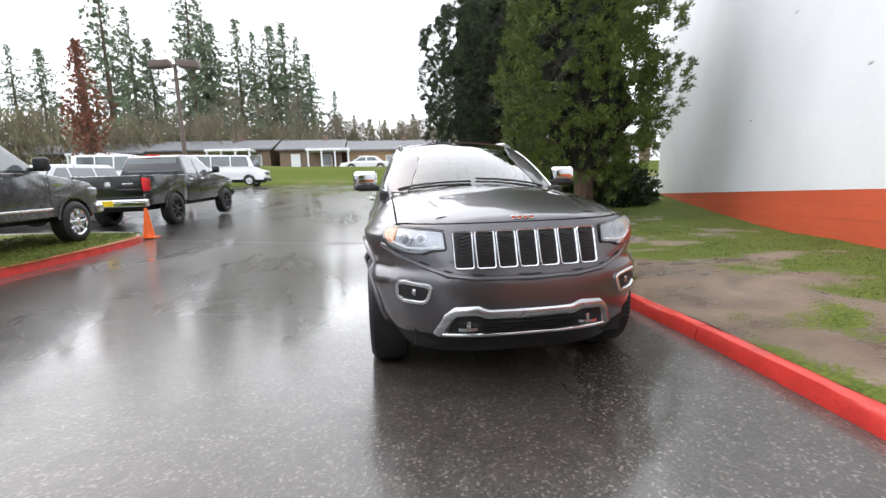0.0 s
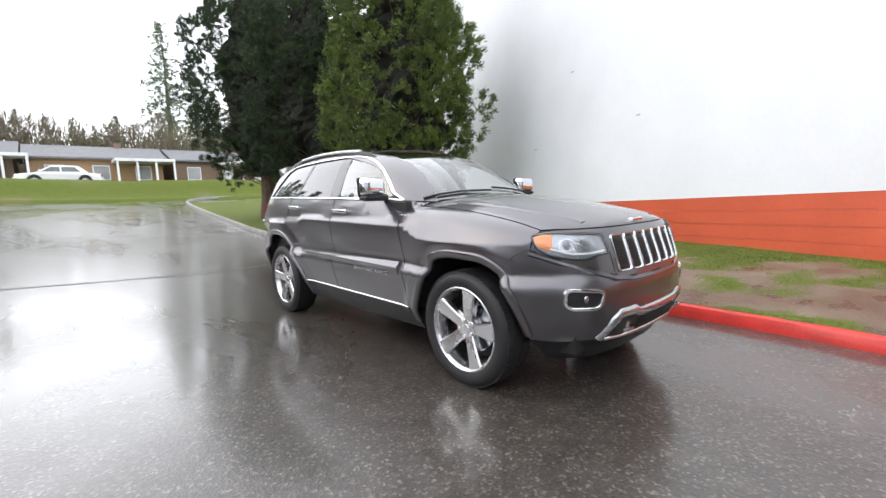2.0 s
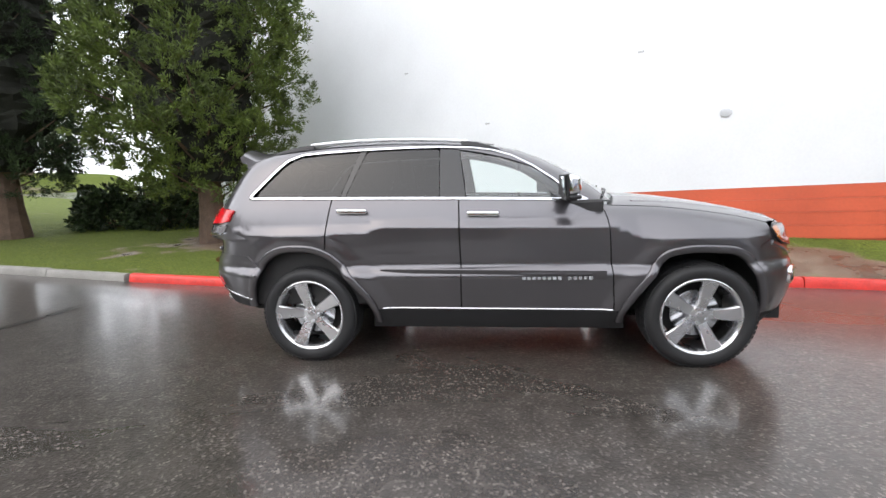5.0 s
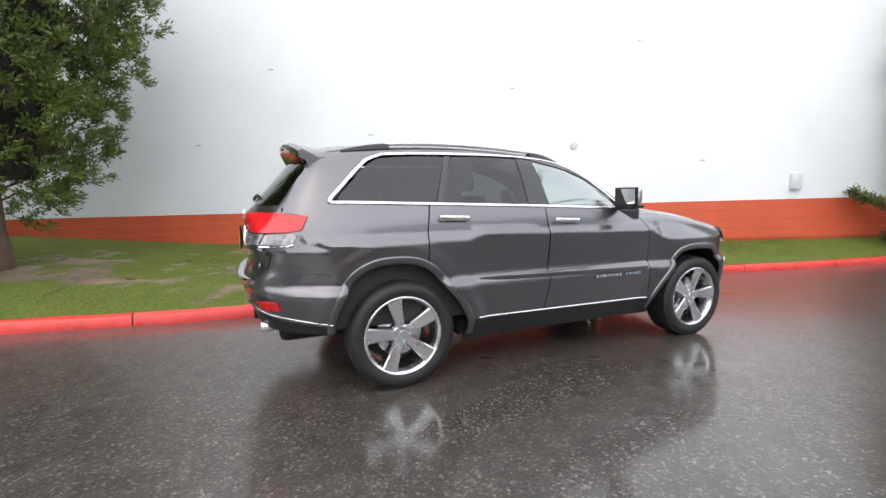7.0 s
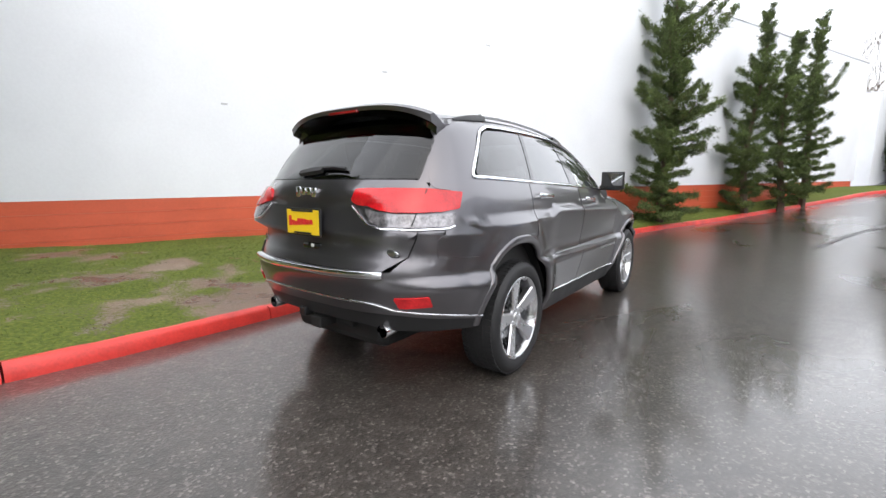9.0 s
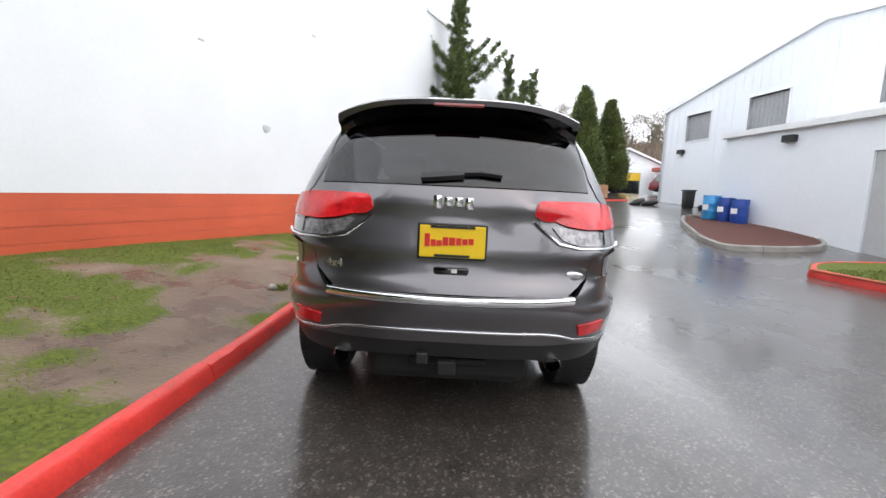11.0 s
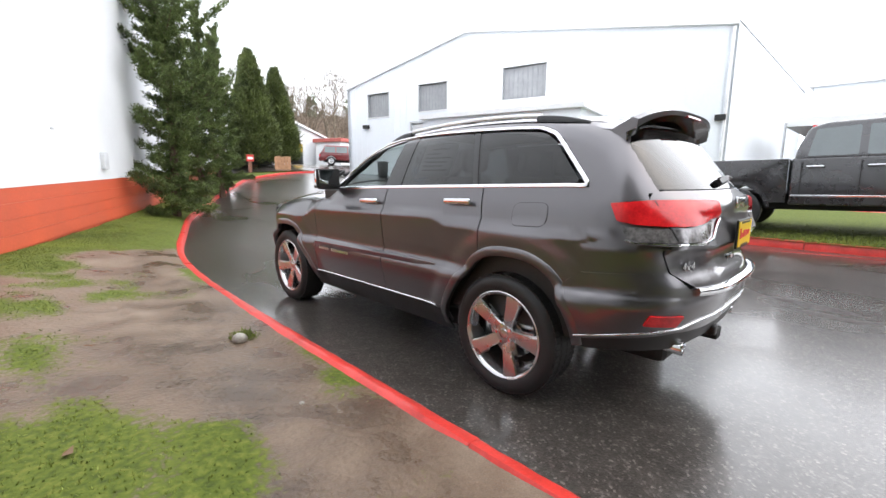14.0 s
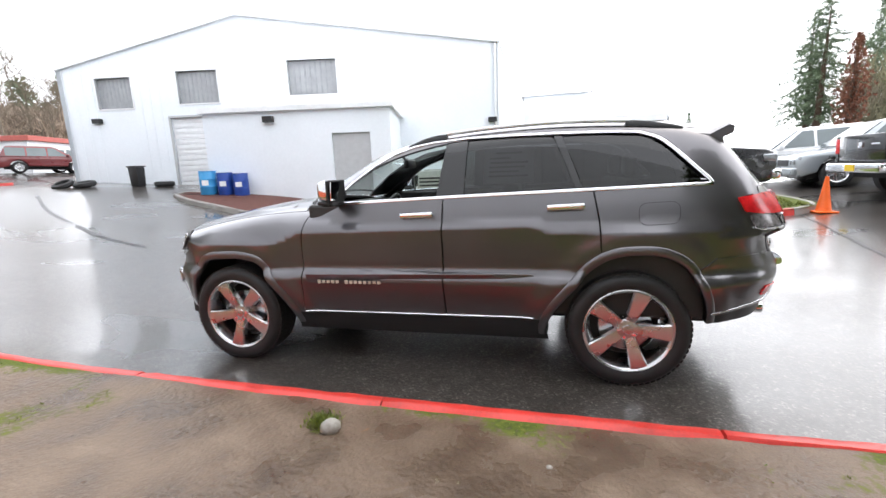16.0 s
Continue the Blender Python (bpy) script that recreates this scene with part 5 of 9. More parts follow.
def suv_rear(car):
    # tailgate below the glass
    gate = [ru(x, 0.80) for x in np.linspace(-0.55, 0.55, 11)] + [ru(0.66, 0.88), ru(0.70, 1.0), ru(0.73, 1.25), ru(0.70, 1.285)] + [ru(x, 1.292) for x in np.linspace(0.64, -0.64, 11)] + [ru(-0.70, 1.285), ru(-0.73, 1.25), ru(-0.70, 1.0), ru(-0.66, 0.88)]
    panel("tailgate", lift_rear, gate, PAINT, car, 0.05)
    for sign in (-1, 1):
        # body between tailgate and flank, and the pillar beside the glass
        side = [ru(sign * 0.665, 0.868), ru(sign * 0.706, 1.0), ru(sign * 0.72, 1.13), ru(sign * 0.725, 1.288)] + [rs(sign, 2.165, z) for z in np.linspace(1.288, 0.85, 11)]
        panel("rear_corner", lift_rear, side, PAINT, car, 0.04, off=-0.003)
        pil = [ru(sign * 0.668, 1.285), ru(sign * 0.660, 1.40), ru(sign * 0.645, 1.50), ru(sign * 0.615, 1.605), rs(sign, 1.93, 1.62), rs(sign, 1.99, 1.55), rs(sign, 2.05, 1.47), rs(sign, 2.09, 1.41), rs(sign, 2.125, 1.35), rs(sign, 2.15, 1.275)]
        panel("rear_pillar_cover", lift_rear, pil, PAINT, car, 0.04, off=-0.004)
        # tail lamp: red above, clear below
        red = rounded([ru(sign * 0.368, 1.178), ru(sign * 0.385, 1.234), ru(sign * 0.55, 1.242), ru(sign * 0.72, 1.243), rs(sign, 2.20, 1.241), rs(sign, 2.055, 1.226), rs(sign, 2.10, 1.14), rs(sign, 2.19, 1.124), ru(sign * 0.73, 1.118), ru(sign * 0.62, 1.118), ru(sign * 0.54, 1.128), ru(sign * 0.46, 1.150), ru(sign * 0.40, 1.158)], 0.008)
        lamp = panel("tail_lamp", lift_rear, red, RED_LENS, car, 0.03, off=0.012, thick=0.02, label="red tail lamp with a clear lower part")
        clear = rounded([ru(sign * 0.455, 1.125), ru(sign * 0.505, 1.068), ru(sign * 0.58, 1.045), ru(sign * 0.73, 1.043), rs(sign, 2.19, 1.046), rs(sign, 2.15, 1.058), rs(sign, 2.125, 1.116), rs(sign, 2.19, 1.112), ru(sign * 0.73, 1.106), ru(sign * 0.62, 1.107), ru(sign * 0.54, 1.117), ru(sign * 0.48, 1.134)], 0.008)
        panel("reverse_lamp", lift_rear, clear, surf("clear_reverse_lens", (0.22, 0.21, 0.22), 0.14, metal=0.4, var=0.7, scale=30, bump=0, coat=1.0), lamp, 0.03, off=0.008, thick=0.016, label="clear reversing lamp")
        strip("lamp_chrome", lift_rear, [ru(sign * 0.372, 1.15), ru(sign * 0.42, 1.105), ru(sign * 0.49, 1.052), ru(sign * 0.58, 1.034), ru(sign * 0.73, 1.031), rs(sign, 2.19, 1.036), rs(sign, 2.15, 1.048)], band_profile(0.014, 0.012), CHROME, lamp, off=0.004)
        strip("lamp_split", lift_rear, [ru(sign * 0.715, 1.05), ru(sign * 0.722, 1.24)], [(-0.003, 0), (-0.003, 0.014), (0.003, 0.014), (0.003, 0)], UNDERSIDE, lamp)
        # bumper corner reflector, exhaust
        refl = rounded([ru(sign * 0.63, 0.605), ru(sign * 0.615, 0.665), ru(sign * 0.77, 0.675), ru(sign * 0.77, 0.615)], 0.008)
        panel("reflector", lift_rear, refl, RED_LENS, car, 0.04, off=0.018, thick=0.012, label="red bumper reflector")
        bm = bmesh.new()
        y0 = 2.29
        lathe(bm, [(0.0, 0.036), (0.08, 0.040), (0.085, 0.037), (0.06, 0.034), (-0.10, 0.030), (-0.10, 0.036)], 24, 'Y', (sign * 0.52, y0 - 0.005, 0.452))
        part("exhaust_tip", bm, CHROME, car, "chrome exhaust tip", smooth=40)
    glass_poly = rounded([ru(x, 1.300) for x in np.linspace(-0.67, 0.67, 9)] + [ru(0.664, 1.40), ru(0.650, 1.50), ru(0.622, 1.60)] + [ru(x, 1.668) for x in np.linspace(0.46, -0.46, 5)] + [ru(-0.622, 1.60), ru(-0.650, 1.50), ru(-0.664, 1.40)], 0.0)
    pane = panel("rear_window", lift_rear, glass_poly, REAR_GLASS, car, 0.05, off=-0.004, thick=0.006, label="dark raked rear window")
    pane.visible_shadow = False
    # roof spoiler
    bm, rings = bmesh.new(), []
    zc = float(lift_top(np.array([0.0]), np.array([1.88]))[0][2])
    for x in np.linspace(-0.635, 0.635, 25):
        k = abs(x) / 0.635
        d = 0.035 * k ** 5
        zr = float(lift_top(np.array([x]), np.array([1.88]))[0][2])
        yb = 2.165 - 0.08 * k ** 3
        zt = zc + 0.010 - 0.060 * k ** 3
        prof = [(1.84, zr + 0.004), (1.95, zr + 0.004 - 0.012), (yb - 0.03, zt + 0.006 - d * 0.5), (yb, zt - 0.008 - d * 0.5), (yb - 0.008, zt - 0.032 - d), (yb - 0.06, zt - 0.045 - d * 1.2), (2.03, zr - 0.055 - d * 0.6), (1.9, zr - 0.07)]
        rings.append([bm.verts.new((x, y, z)) for y, z in prof])
    for A, B in zip(rings, rings[1:]):
        for i in range(len(A)):
            f = bm.faces.new((A[i], A[(i + 1) % len(A)], B[(i + 1) % len(A)], B[i]))
            f.material_index = 1 if i in (4, 5, 6) else 0
    bm.faces.new(rings[0])
    bm.faces.new(rings[-1][::-1])
    sp = part("roof_spoiler", bm, [PAINT, GLOSS_BLACK], car, "grey roof spoiler with a black underside", smooth=35)
    bm = bmesh.new()
    box(bm, -0.13, 0.13, 2.145, 2.168, 1.700, 1.718, bevel=0.006)
    part("brake_light", bm, surf("dark_red_lens", (0.25, 0.01, 0.012), 0.15, bump=0, coat=1.0), sp)
    # wiper
    strip("rear_wiper", lift_rear, [ru(x, z) for x, z in ((0.10, 1.345), (-0.02, 1.35), (-0.12, 1.355), (-0.22, 1.345))], [(-0.010, 0.0), (-0.006, 0.018), (0.006, 0.018), (0.010, 0.0)], BLACK_PLASTIC, car, off=0.004)
    strip("wiper_arm", lift_rear, [ru(0.16, 1.325), ru(0.06, 1.335), ru(-0.04, 1.345)], [(-0.022, 0.0), (-0.014, 0.022), (0.014, 0.022), (0.022, 0.0)], BLACK_PLASTIC, car, off=0.003)
    # bumper
    def edge(sign):
        return [rs(sign, 2.19, 0.875), rs(sign, 1.95, 0.864), rs(sign, 1.876, 0.812)] + [rs(sign, *p) for p in arch(AXLE, 42, 14, 8)]
    poly = edge(-1) + [ru(x, 0.56) for x in np.linspace(-0.62, 0.62, 11)] + edge(1)[::-1] + [ru(0.66, 0.872), ru(0.60, 0.80), ru(0.5, 0.785)] + [ru(x, 0.782) for x in np.linspace(0.4, -0.4, 7)] + [ru(-0.5, 0.785), ru(-0.60, 0.80), ru(-0.66, 0.872)]
    panel("rear_bumper", lift_rear, poly, PAINT, car, 0.03, off=0.009, thick=0.03)
    val = [rs(-1, 1.945, 0.50), rs(-1, 1.945, 0.445)] + [ru(x, 0.455 + 0.02 * (abs(x) < 0.5)) for x in np.linspace(-0.65, 0.65, 11)] + [rs(1, 1.945, 0.445), rs(1, 1.945, 0.50)] + [ru(x, 0.555) for x in np.linspace(0.62, -0.62, 11)]
    panel("rear_valance", lift_rear, val, BLACK_PLASTIC, car, 0.05, off=0.004, thick=0.03, label="dark lower rear valance")
    strip("bumper_chrome", lift_rear, [rs(-1, 1.93, 0.515), rs(-1, 2.1, 0.545), ru(-0.72, 0.575), ru(-0.60, 0.59), ru(-0.52, 0.615)] + [ru(x, 0.625) for x in np.linspace(-0.44, 0.44, 9)] + [ru(0.52, 0.615), ru(0.60, 0.59), ru(0.72, 0.575), rs(1, 2.1, 0.545), rs(1, 1.93, 0.515)],
          band_profile(0.014, 0.008), SILVER, car, off=0.014, label="chrome strip round the rear bumper")
    # step plate on the bumper
    pts = [ru(x, 0.775 + 0.01 * (x / 0.58) ** 2) for x in np.linspace(-0.57, 0.57, 17)]
    strip("bumper_step", lift_rear, pts, [(-0.02, -0.03), (-0.024, 0.02), (-0.010, 0.034), (0.012, 0.034), (0.02, 0.026), (0.02, -0.03)], CHROME, car, off=0.004, label="bright step strip on the rear bumper")
    # plate
    p, n = on_skin(lift_rear, [ru(0.0, 1.045)])
    c = Vector(p[0])
    bm = bmesh.new()
    box(bm, -0.158, 0.158, 0, 0.012, -0.082, 0.082, bevel=0.006, m=Matrix.Translation(c + Vector((0, 0.012, 0))))
    pf = part("plate_frame", bm, BLACK_PLASTIC, car, "black frame holding a yellow dealer plate")
    bm = bmesh.new()
    box(bm, -0.148, 0.148, 0.011, 0.016, -0.072, 0.072, bevel=0.002, seg=1, m=Matrix.Translation(c + Vector((0, 0.012, 0))))
    part("plate", bm, YELLOW, pf, "yellow plate with red bars of print")
    rnd = random.Random(4)
    x = -0.125
    for k in range(8):
        w = rnd.uniform(0.022, 0.029)
        bm = bmesh.new()
        h = rnd.uniform(0.024, 0.040) if k else 0.058
        box(bm, -x - w, -x, 0.016, 0.0185, -0.024 + 0.002 * k, -0.024 + 0.002 * k + h, m=Matrix.Translation(c + Vector((0, 0.012, 0))))
        part("print_bar", bm, RED_BAND, pf)
        x += w + 0.004
    for zz, w in ((0.066, 0.10), (-0.064, 0.08)):
        bm = bmesh.new()
        box(bm, -w, w, 0.016, 0.0182, zz - 0.006, zz + 0.006, m=Matrix.Translation(c + Vector((0, 0.012, 0))))
        part("print_bar", bm, BLACK_BAND, pf)
    # badges, latch, camera
    def rot(x, z, o=0.008):
        p, n = on_skin(lift_rear, [ru(x, z)], o)
        return Matrix.Translation(Vector(p[0])) @ Matrix.Rotation(math.pi - math.atan2(n[0][0], n[0][1]), 4, 'Z') @ Matrix.Rotation(math.pi / 2, 4, 'X')
    lettering("drive_badge", "4x4", 0.062, rot(0.56, 0.905), CHROME, car, "small chrome 4x4 lettering")
    badge = thing("tailgate_badge", "", "")
    badge.parent = car
    for k, h in enumerate((0.062, 0.044, 0.044, 0.056)):
        bm = bmesh.new()
        xx = 0.075 - 0.048 * k
        q = Vector(on_skin(lift_rear, [ru(xx, 1.222)], 0.006)[0][0])
        box(bm, q.x - 0.019, q.x + 0.019, q.y - 0.01, q.y + 0.008, q.z - 0.022 - (0.012 if k in (0, 3) else 0), q.z - 0.022 + h - (0.012 if k in (0, 3) else 0), bevel=0.006)
        part("badge_bar", bm, CHROME, badge, smooth=40)
    bm = bmesh.new()
    q = Vector(on_skin(lift_rear, [ru(-0.585, 0.895)], 0.004)[0][0])
    bmesh.ops.create_uvsphere(bm, u_segments=20, v_segments=10, radius=1)
    bmesh.ops.transform(bm, matrix=Matrix.Translation(q) @ Matrix.Diagonal((0.05, 0.01, 0.022, 1)), verts=bm.verts)
    part("oval_badge", bm, SILVER, car, smooth=True)
    bm = bmesh.new()
    q = Vector(on_skin(lift_rear, [ru(0.0, 0.895)])[0][0])
    box(bm, -0.085, 0.085, q.y - 0.02, q.y + 0.006, 0.872, 0.918, bevel=0.012)
    part("tailgate_latch", bm, GLOSS_BLACK, car, smooth=40)
    bm = bmesh.new()
    box(bm, -0.028, 0.0, q.y + 0.004, q.y + 0.010, 0.893, 0.913, bevel=0.003)
    part("tailgate_sticker", bm, WHITE_BAND, car)
    # tow bar
    bm = bmesh.new()
    box(bm, -0.045, 0.045, 2.20, 2.42, 0.385, 0.455, bevel=0.008)
    box(bm, -0.20, 0.20, 2.20, 2.30, 0.39, 0.43, bevel=0.01)
    part("tow_receiver", bm, UNDERSIDE, car, "black tow receiver below the bumper")
    bm = bmesh.new()
    box(bm, 0.09, 0.15, 2.36, 2.43, 0.44, 0.50, bevel=0.01)
    part("trailer_socket", bm, BLACK_PLASTIC, car)


def suv_inside(car):
    bm = bmesh.new()
    box(bm, -0.74, 0.74, -0.96, 0.96, 0.26, 0.40, bevel=0.03)
    box(bm, -0.42, 0.42, -2.05, 2.25, 0.28, 0.60, bevel=0.05)
    box(bm, -0.66, 0.66, -2.12, -1.96, 0.30, 0.95)
    box(bm, -0.62, 0.62, 2.05, 2.2, 0.43, 0.78)
    box(bm, -0.70, 0.70, -1.9, -1.02, 0.80, 0.98)
    box(bm, -0.66, 0.66, 1.1, 2.1, 0.85, 0.95)
    part("chassis", bm, UNDERSIDE, car, "black underbody")
    inner = surf("dark_cabin_trim", (0.028, 0.027, 0.027), 0.55, var=0.2, scale=10)
    for s in (-1, 1):
        bm = bmesh.new()
        box(bm, s * 0.80 - 0.035, s * 0.80 + 0.035, -0.80, 2.0, 0.45, 1.235, bevel=0.02)
        part("door_lining", bm, inner, car)
        # front seats
        bm = bmesh.new()
        x = s * 0.37
        box(bm, x - 0.25, x + 0.25, -0.05, 0.48, 0.62, 0.78, bevel=0.06, seg=4)
        seat = part("front_seat", bm, SEAT, car, "black leather front seat", smooth=50)
        bm = bmesh.new()
        box(bm, -0.25, 0.25, -0.07, 0.07, 0.0, 0.66, bevel=0.06, seg=4, m=Matrix.Translation((x, 0.50, 0.72)) @ Matrix.Rotation(radians(-18), 4, 'X'))
        part("seat_back", bm, SEAT, seat, smooth=50)
        bm = bmesh.new()
        box(bm, -0.13, 0.13, -0.05, 0.05, 0.0, 0.19, bevel=0.045, seg=4, m=Matrix.Translation((x, 0.72, 1.39)) @ Matrix.Rotation(radians(-10), 4, 'X'))
        part("headrest", bm, SEAT, seat, smooth=50)
        bm = bmesh.new()
        box(bm, -0.11, 0.11, -0.04, 0.04, 0.0, 0.17, bevel=0.04, seg=4, m=Matrix.Translation((x, 1.52, 1.36)))
        part("rear_headrest", bm, SEAT, car, smooth=50)
    bm = bmesh.new()
    box(bm, -0.66, 0.66, 0.9, 1.40, 0.60, 0.78, bevel=0.06)
    box(bm, -0.66, 0.66, -0.07, 0.07, 0, 0.62, bevel=0.06, seg=4, m=Matrix.Translation((0, 1.38, 0.74)) @ Matrix.Rotation(radians(-14), 4, 'X'))
    part("rear_bench", bm, SEAT, car, "black leather rear bench", smooth=50)
    bm = bmesh.new()
    box(bm, -0.75, 0.75, -1.0, -0.52, 0.86, 1.19, bevel=0.08, seg=4)
    box(bm, 0.18, 0.58, -0.62, -0.46, 1.08, 1.235, bevel=0.05, seg=4)
    box(bm, -0.14, 0.14, -0.62, 0.45, 0.62, 0.90, bevel=0.05, seg=4)
    part("dashboard", bm, inner, car, "dark dashboard and console", smooth=50)
    # steering wheel
    bm = bmesh.new()
    m = Matrix.Translation((0.37, -0.33, 1.10)) @ Matrix.Rotation(radians(-24), 4, 'X')
    R = 0.185
    path = [m @ Vector((R * math.cos(a), 0, R * math.sin(a))) for a in np.linspace(0, 2 * math.pi, 37)[:-1]]
    sweep(bm, path, [(0.016 * math.cos(a), 0.016 * math.sin(a)) for a in np.linspace(0, 2 * math.pi, 9)[:-1]], closed=True, normals=[m.to_3x3() @ Vector((0, 1, 0))] * 36)
    wheel_ob = part("steering_wheel", bm, SEAT, car, "black three-spoke steering wheel", smooth=60)
    bm = bmesh.new()
    box(bm, -0.075, 0.075, -0.03, 0.03, -0.06, 0.06, bevel=0.025, m=m)
    for s in (-1, 1):
        box(bm, s * 0.12 - 0.06, s * 0.12 + 0.06, -0.012, 0.012, -0.025, 0.02, bevel=0.006, m=m)
    box(bm, -0.025, 0.025, -0.012, 0.012, -0.18, -0.05, bevel=0.006, m=m)
    part("spokes", bm, surf("satin_spoke", (0.25, 0.25, 0.26), 0.3, metal=0.8), wheel_ob)
    # headlining and inside mirror
    hl = [(-0.55, 0.1), (-0.56, 1.85), (0.56, 1.85), (0.55, 0.1)]
    panel("headlining", lift_top, hl, surf("grey_headlining", (0.30, 0.295, 0.285), 0.9), car, 0.15, off=-0.05, thick=0.01)
    bm = bmesh.new()
    box(bm, -0.13, 0.13, -0.02, 0.02, -0.04, 0.04, bevel=0.018, seg=3, m=Matrix.Translation((0, -0.24, 1.52)))
    cyl(bm, (0, -0.25, 1.54), (0, -0.33, 1.60), 0.012, n=8)
    part("inside_mirror", bm, BLACK_PLASTIC, car, smooth=50)
    # paper price sheet in the rear driver-side window
    paper = surf("printed_paper", (0.6, 0.62, 0.62), 0.7)
    sheet = panel("price_sheet", lift_side(1), [(0.52, 1.36), (0.52, 1.60), (0.86, 1.60), (0.86, 1.36)], paper, car, 0.08, off=-0.022, thick=0.002, label="paper price sheet behind the window")
    for zz, y0, y1 in ((1.565, 0.60, 0.78), (1.53, 0.56, 0.70), (1.50, 0.56, 0.82), (1.47, 0.56, 0.80), (1.44, 0.56, 0.76), (1.41, 0.56, 0.82)):
        panel("print_bar", lift_side(1), [(y0, zz - 0.006), (y0, zz + 0.006), (y1, zz + 0.006), (y1, zz - 0.006)], BLACK_BAND, sheet, 0.1, off=-0.0205, thick=0)


suv = build_suv()
suv_front(suv)
suv_rear(suv)
suv_inside(suv)


# ---- the pale metal-clad building across the road ----
FA, FB = Vector((-14.0, -0.83, 0)), Vector((-10.26, -17.75, 0))     # foot of its front, right end to left end
FDIR = (FB - FA).normalized()
FOUT = Vector((FDIR.y, -FDIR.x, 0))
if FOUT.x < 0:
    FOUT = -FOUT
FLEN = (FB - FA).length


def on_front(s, z, o=0.0):
    """A point on the front: s metres along it, o metres out of it."""
    p = FA + FDIR * s + FOUT * o
    return Vector((p.x, p.y, z))


def front_slab(bm, s0, s1, z0, z1, o0, o1):
    """A block on the front, heights may be a pair for its two ends."""
    z0, z1 = (z0 if isinstance(z0, tuple) else (z0, z0)), (z1 if isinstance(z1, tuple) else (z1, z1))
    c = [bm.verts.new(on_front(s, z, o)) for k, s in enumerate((s0, s1)) for z in (z0[k], z1[k]) for o in (o0, o1)]
    for f in ((0, 1, 3, 2), (4, 6, 7, 5), (0, 4, 5, 1), (2, 3, 7, 6), (0, 2, 6, 4), (1, 5, 7, 3)):
        bm.faces.new([c[i] for i in f])
    return bm


def wall_with_openings(bm, s0, s1, z0, z1, openings, o0, o1):
    """A wall of blocks round rectangular openings (s0, s1, z0, z1)."""
    cuts = sorted({s0, s1, *[v for o in openings for v in o[:2]]})
    for a, b in zip(cuts, cuts[1:]):
        spans, m = [(z0, z1)], (a + b) / 2
        for o in openings:
            if o[0] < m < o[1]:
                spans = [q for lo, hi in spans for q in ((lo, min(hi, o[2])), (max(lo, o[3]), hi)) if q[1] - q[0] > 0.01]
        for lo, hi in spans:
            front_slab(bm, a, b, lo, hi, o0, o1)


RIDGE_S, EAVE_R, EAVE_L, RIDGE = 10.0, 6.25, 5.5, 7.62
W1, W2, W3 = (6.3, 8.2, 4.55, 5.84), (11.0, 12.6, 4.40, 5.62), (14.45, 15.85, 4.32, 5.48)
build = thing("warehouse", "pale blue-white metal-clad warehouse with high windows", "building")
bm = bmesh.new()
wall_with_openings(bm, 0, FLEN, -0.4, 5.86, [W1, W2, W3, (11.15, 13.05, -0.4, 3.88)], -0.25, 0)
islands("front_wall_panel", bm, SIDING, build)
bm = bmesh.new()
c = [on_front(0, 5.862), on_front(0, EAVE_R), on_front(RIDGE_S, RIDGE), on_front(FLEN, EAVE_L + 0.40), on_front(FLEN, 5.862)]
vs = [[bm.verts.new(p - FOUT * o) for p in c] for o in (0, 0.25)]
bm.faces.new(vs[0])
bm.faces.new(vs[1][::-1])
for i in range(5):
    bm.faces.new((vs[0][i], vs[0][(i + 1) % 5], vs[1][(i + 1) % 5], vs[1][i]))
part("gable", bm, SIDING, build)
# ribs of the cladding
for k in range(46):
    s = 0.2 + k * (FLEN - 0.4) / 45
    bm = bmesh.new()
    top = (EAVE_R + (RIDGE - EAVE_R) * s / RIDGE_S if s < RIDGE_S else RIDGE + (EAVE_L + 0.4 - RIDGE) * (s - RIDGE_S) / (FLEN - RIDGE_S)) - 0.05
    for lo, hi in ([(0.0, top)] if not any(w[0] - 0.12 < s < w[1] + 0.12 for w in (W1, W2, W3)) and not 11.0 < s < 13.2 else [(5.90, top)]):
        front_slab(bm, s - 0.02, s + 0.02, lo, hi, 0.001, 0.014)
    part("cladding_rib", bm, SIDING, build)
for name, s0, s1, z0, z1 in (("roof_trim", 0, RIDGE_S, EAVE_R, RIDGE), ("roof_trim", RIDGE_S, FLEN, RIDGE, EAVE_L + 0.4)):
    bm = bmesh.new()
    front_slab(bm, s0, s1, (z0 - 0.10, z1 - 0.10), (z0 + 0.12, z1 + 0.12), -0.3, 0.12)
    part(name, bm, WHITE_PAINT, build, "white roof edge trim")
# sides and roof
bm = bmesh.new()
BACK = Vector((-17.0, -0.1, 0))
for s in (0.0, FLEN):
    h = EAVE_R if s == 0 else EAVE_L + 0.4
    a = on_front(s, 0)
    b = a + BACK
    q = [bm.verts.new(v) for v in (Vector((a.x, a.y, -0.4)), Vector((b.x, b.y, -0.4)), Vector((b.x, b.y, h)), Vector((a.x, a.y, h)))]
    r = [bm.verts.new(v.co - FDIR * (0.25 if s else -0.25)) for v in q]
    bm.faces.new(q)
    bm.faces.new(r[::-1])
    for i in range(4):
        bm.faces.new((q[i], q[(i + 1) % 4], r[(i + 1) % 4], r[i]))
islands("side_wall", bm, SIDING, build)
bm = bmesh.new()
c = [on_front(0, EAVE_R + 0.02), on_front(RIDGE_S, RIDGE + 0.02), on_front(FLEN, EAVE_L + 0.42)]
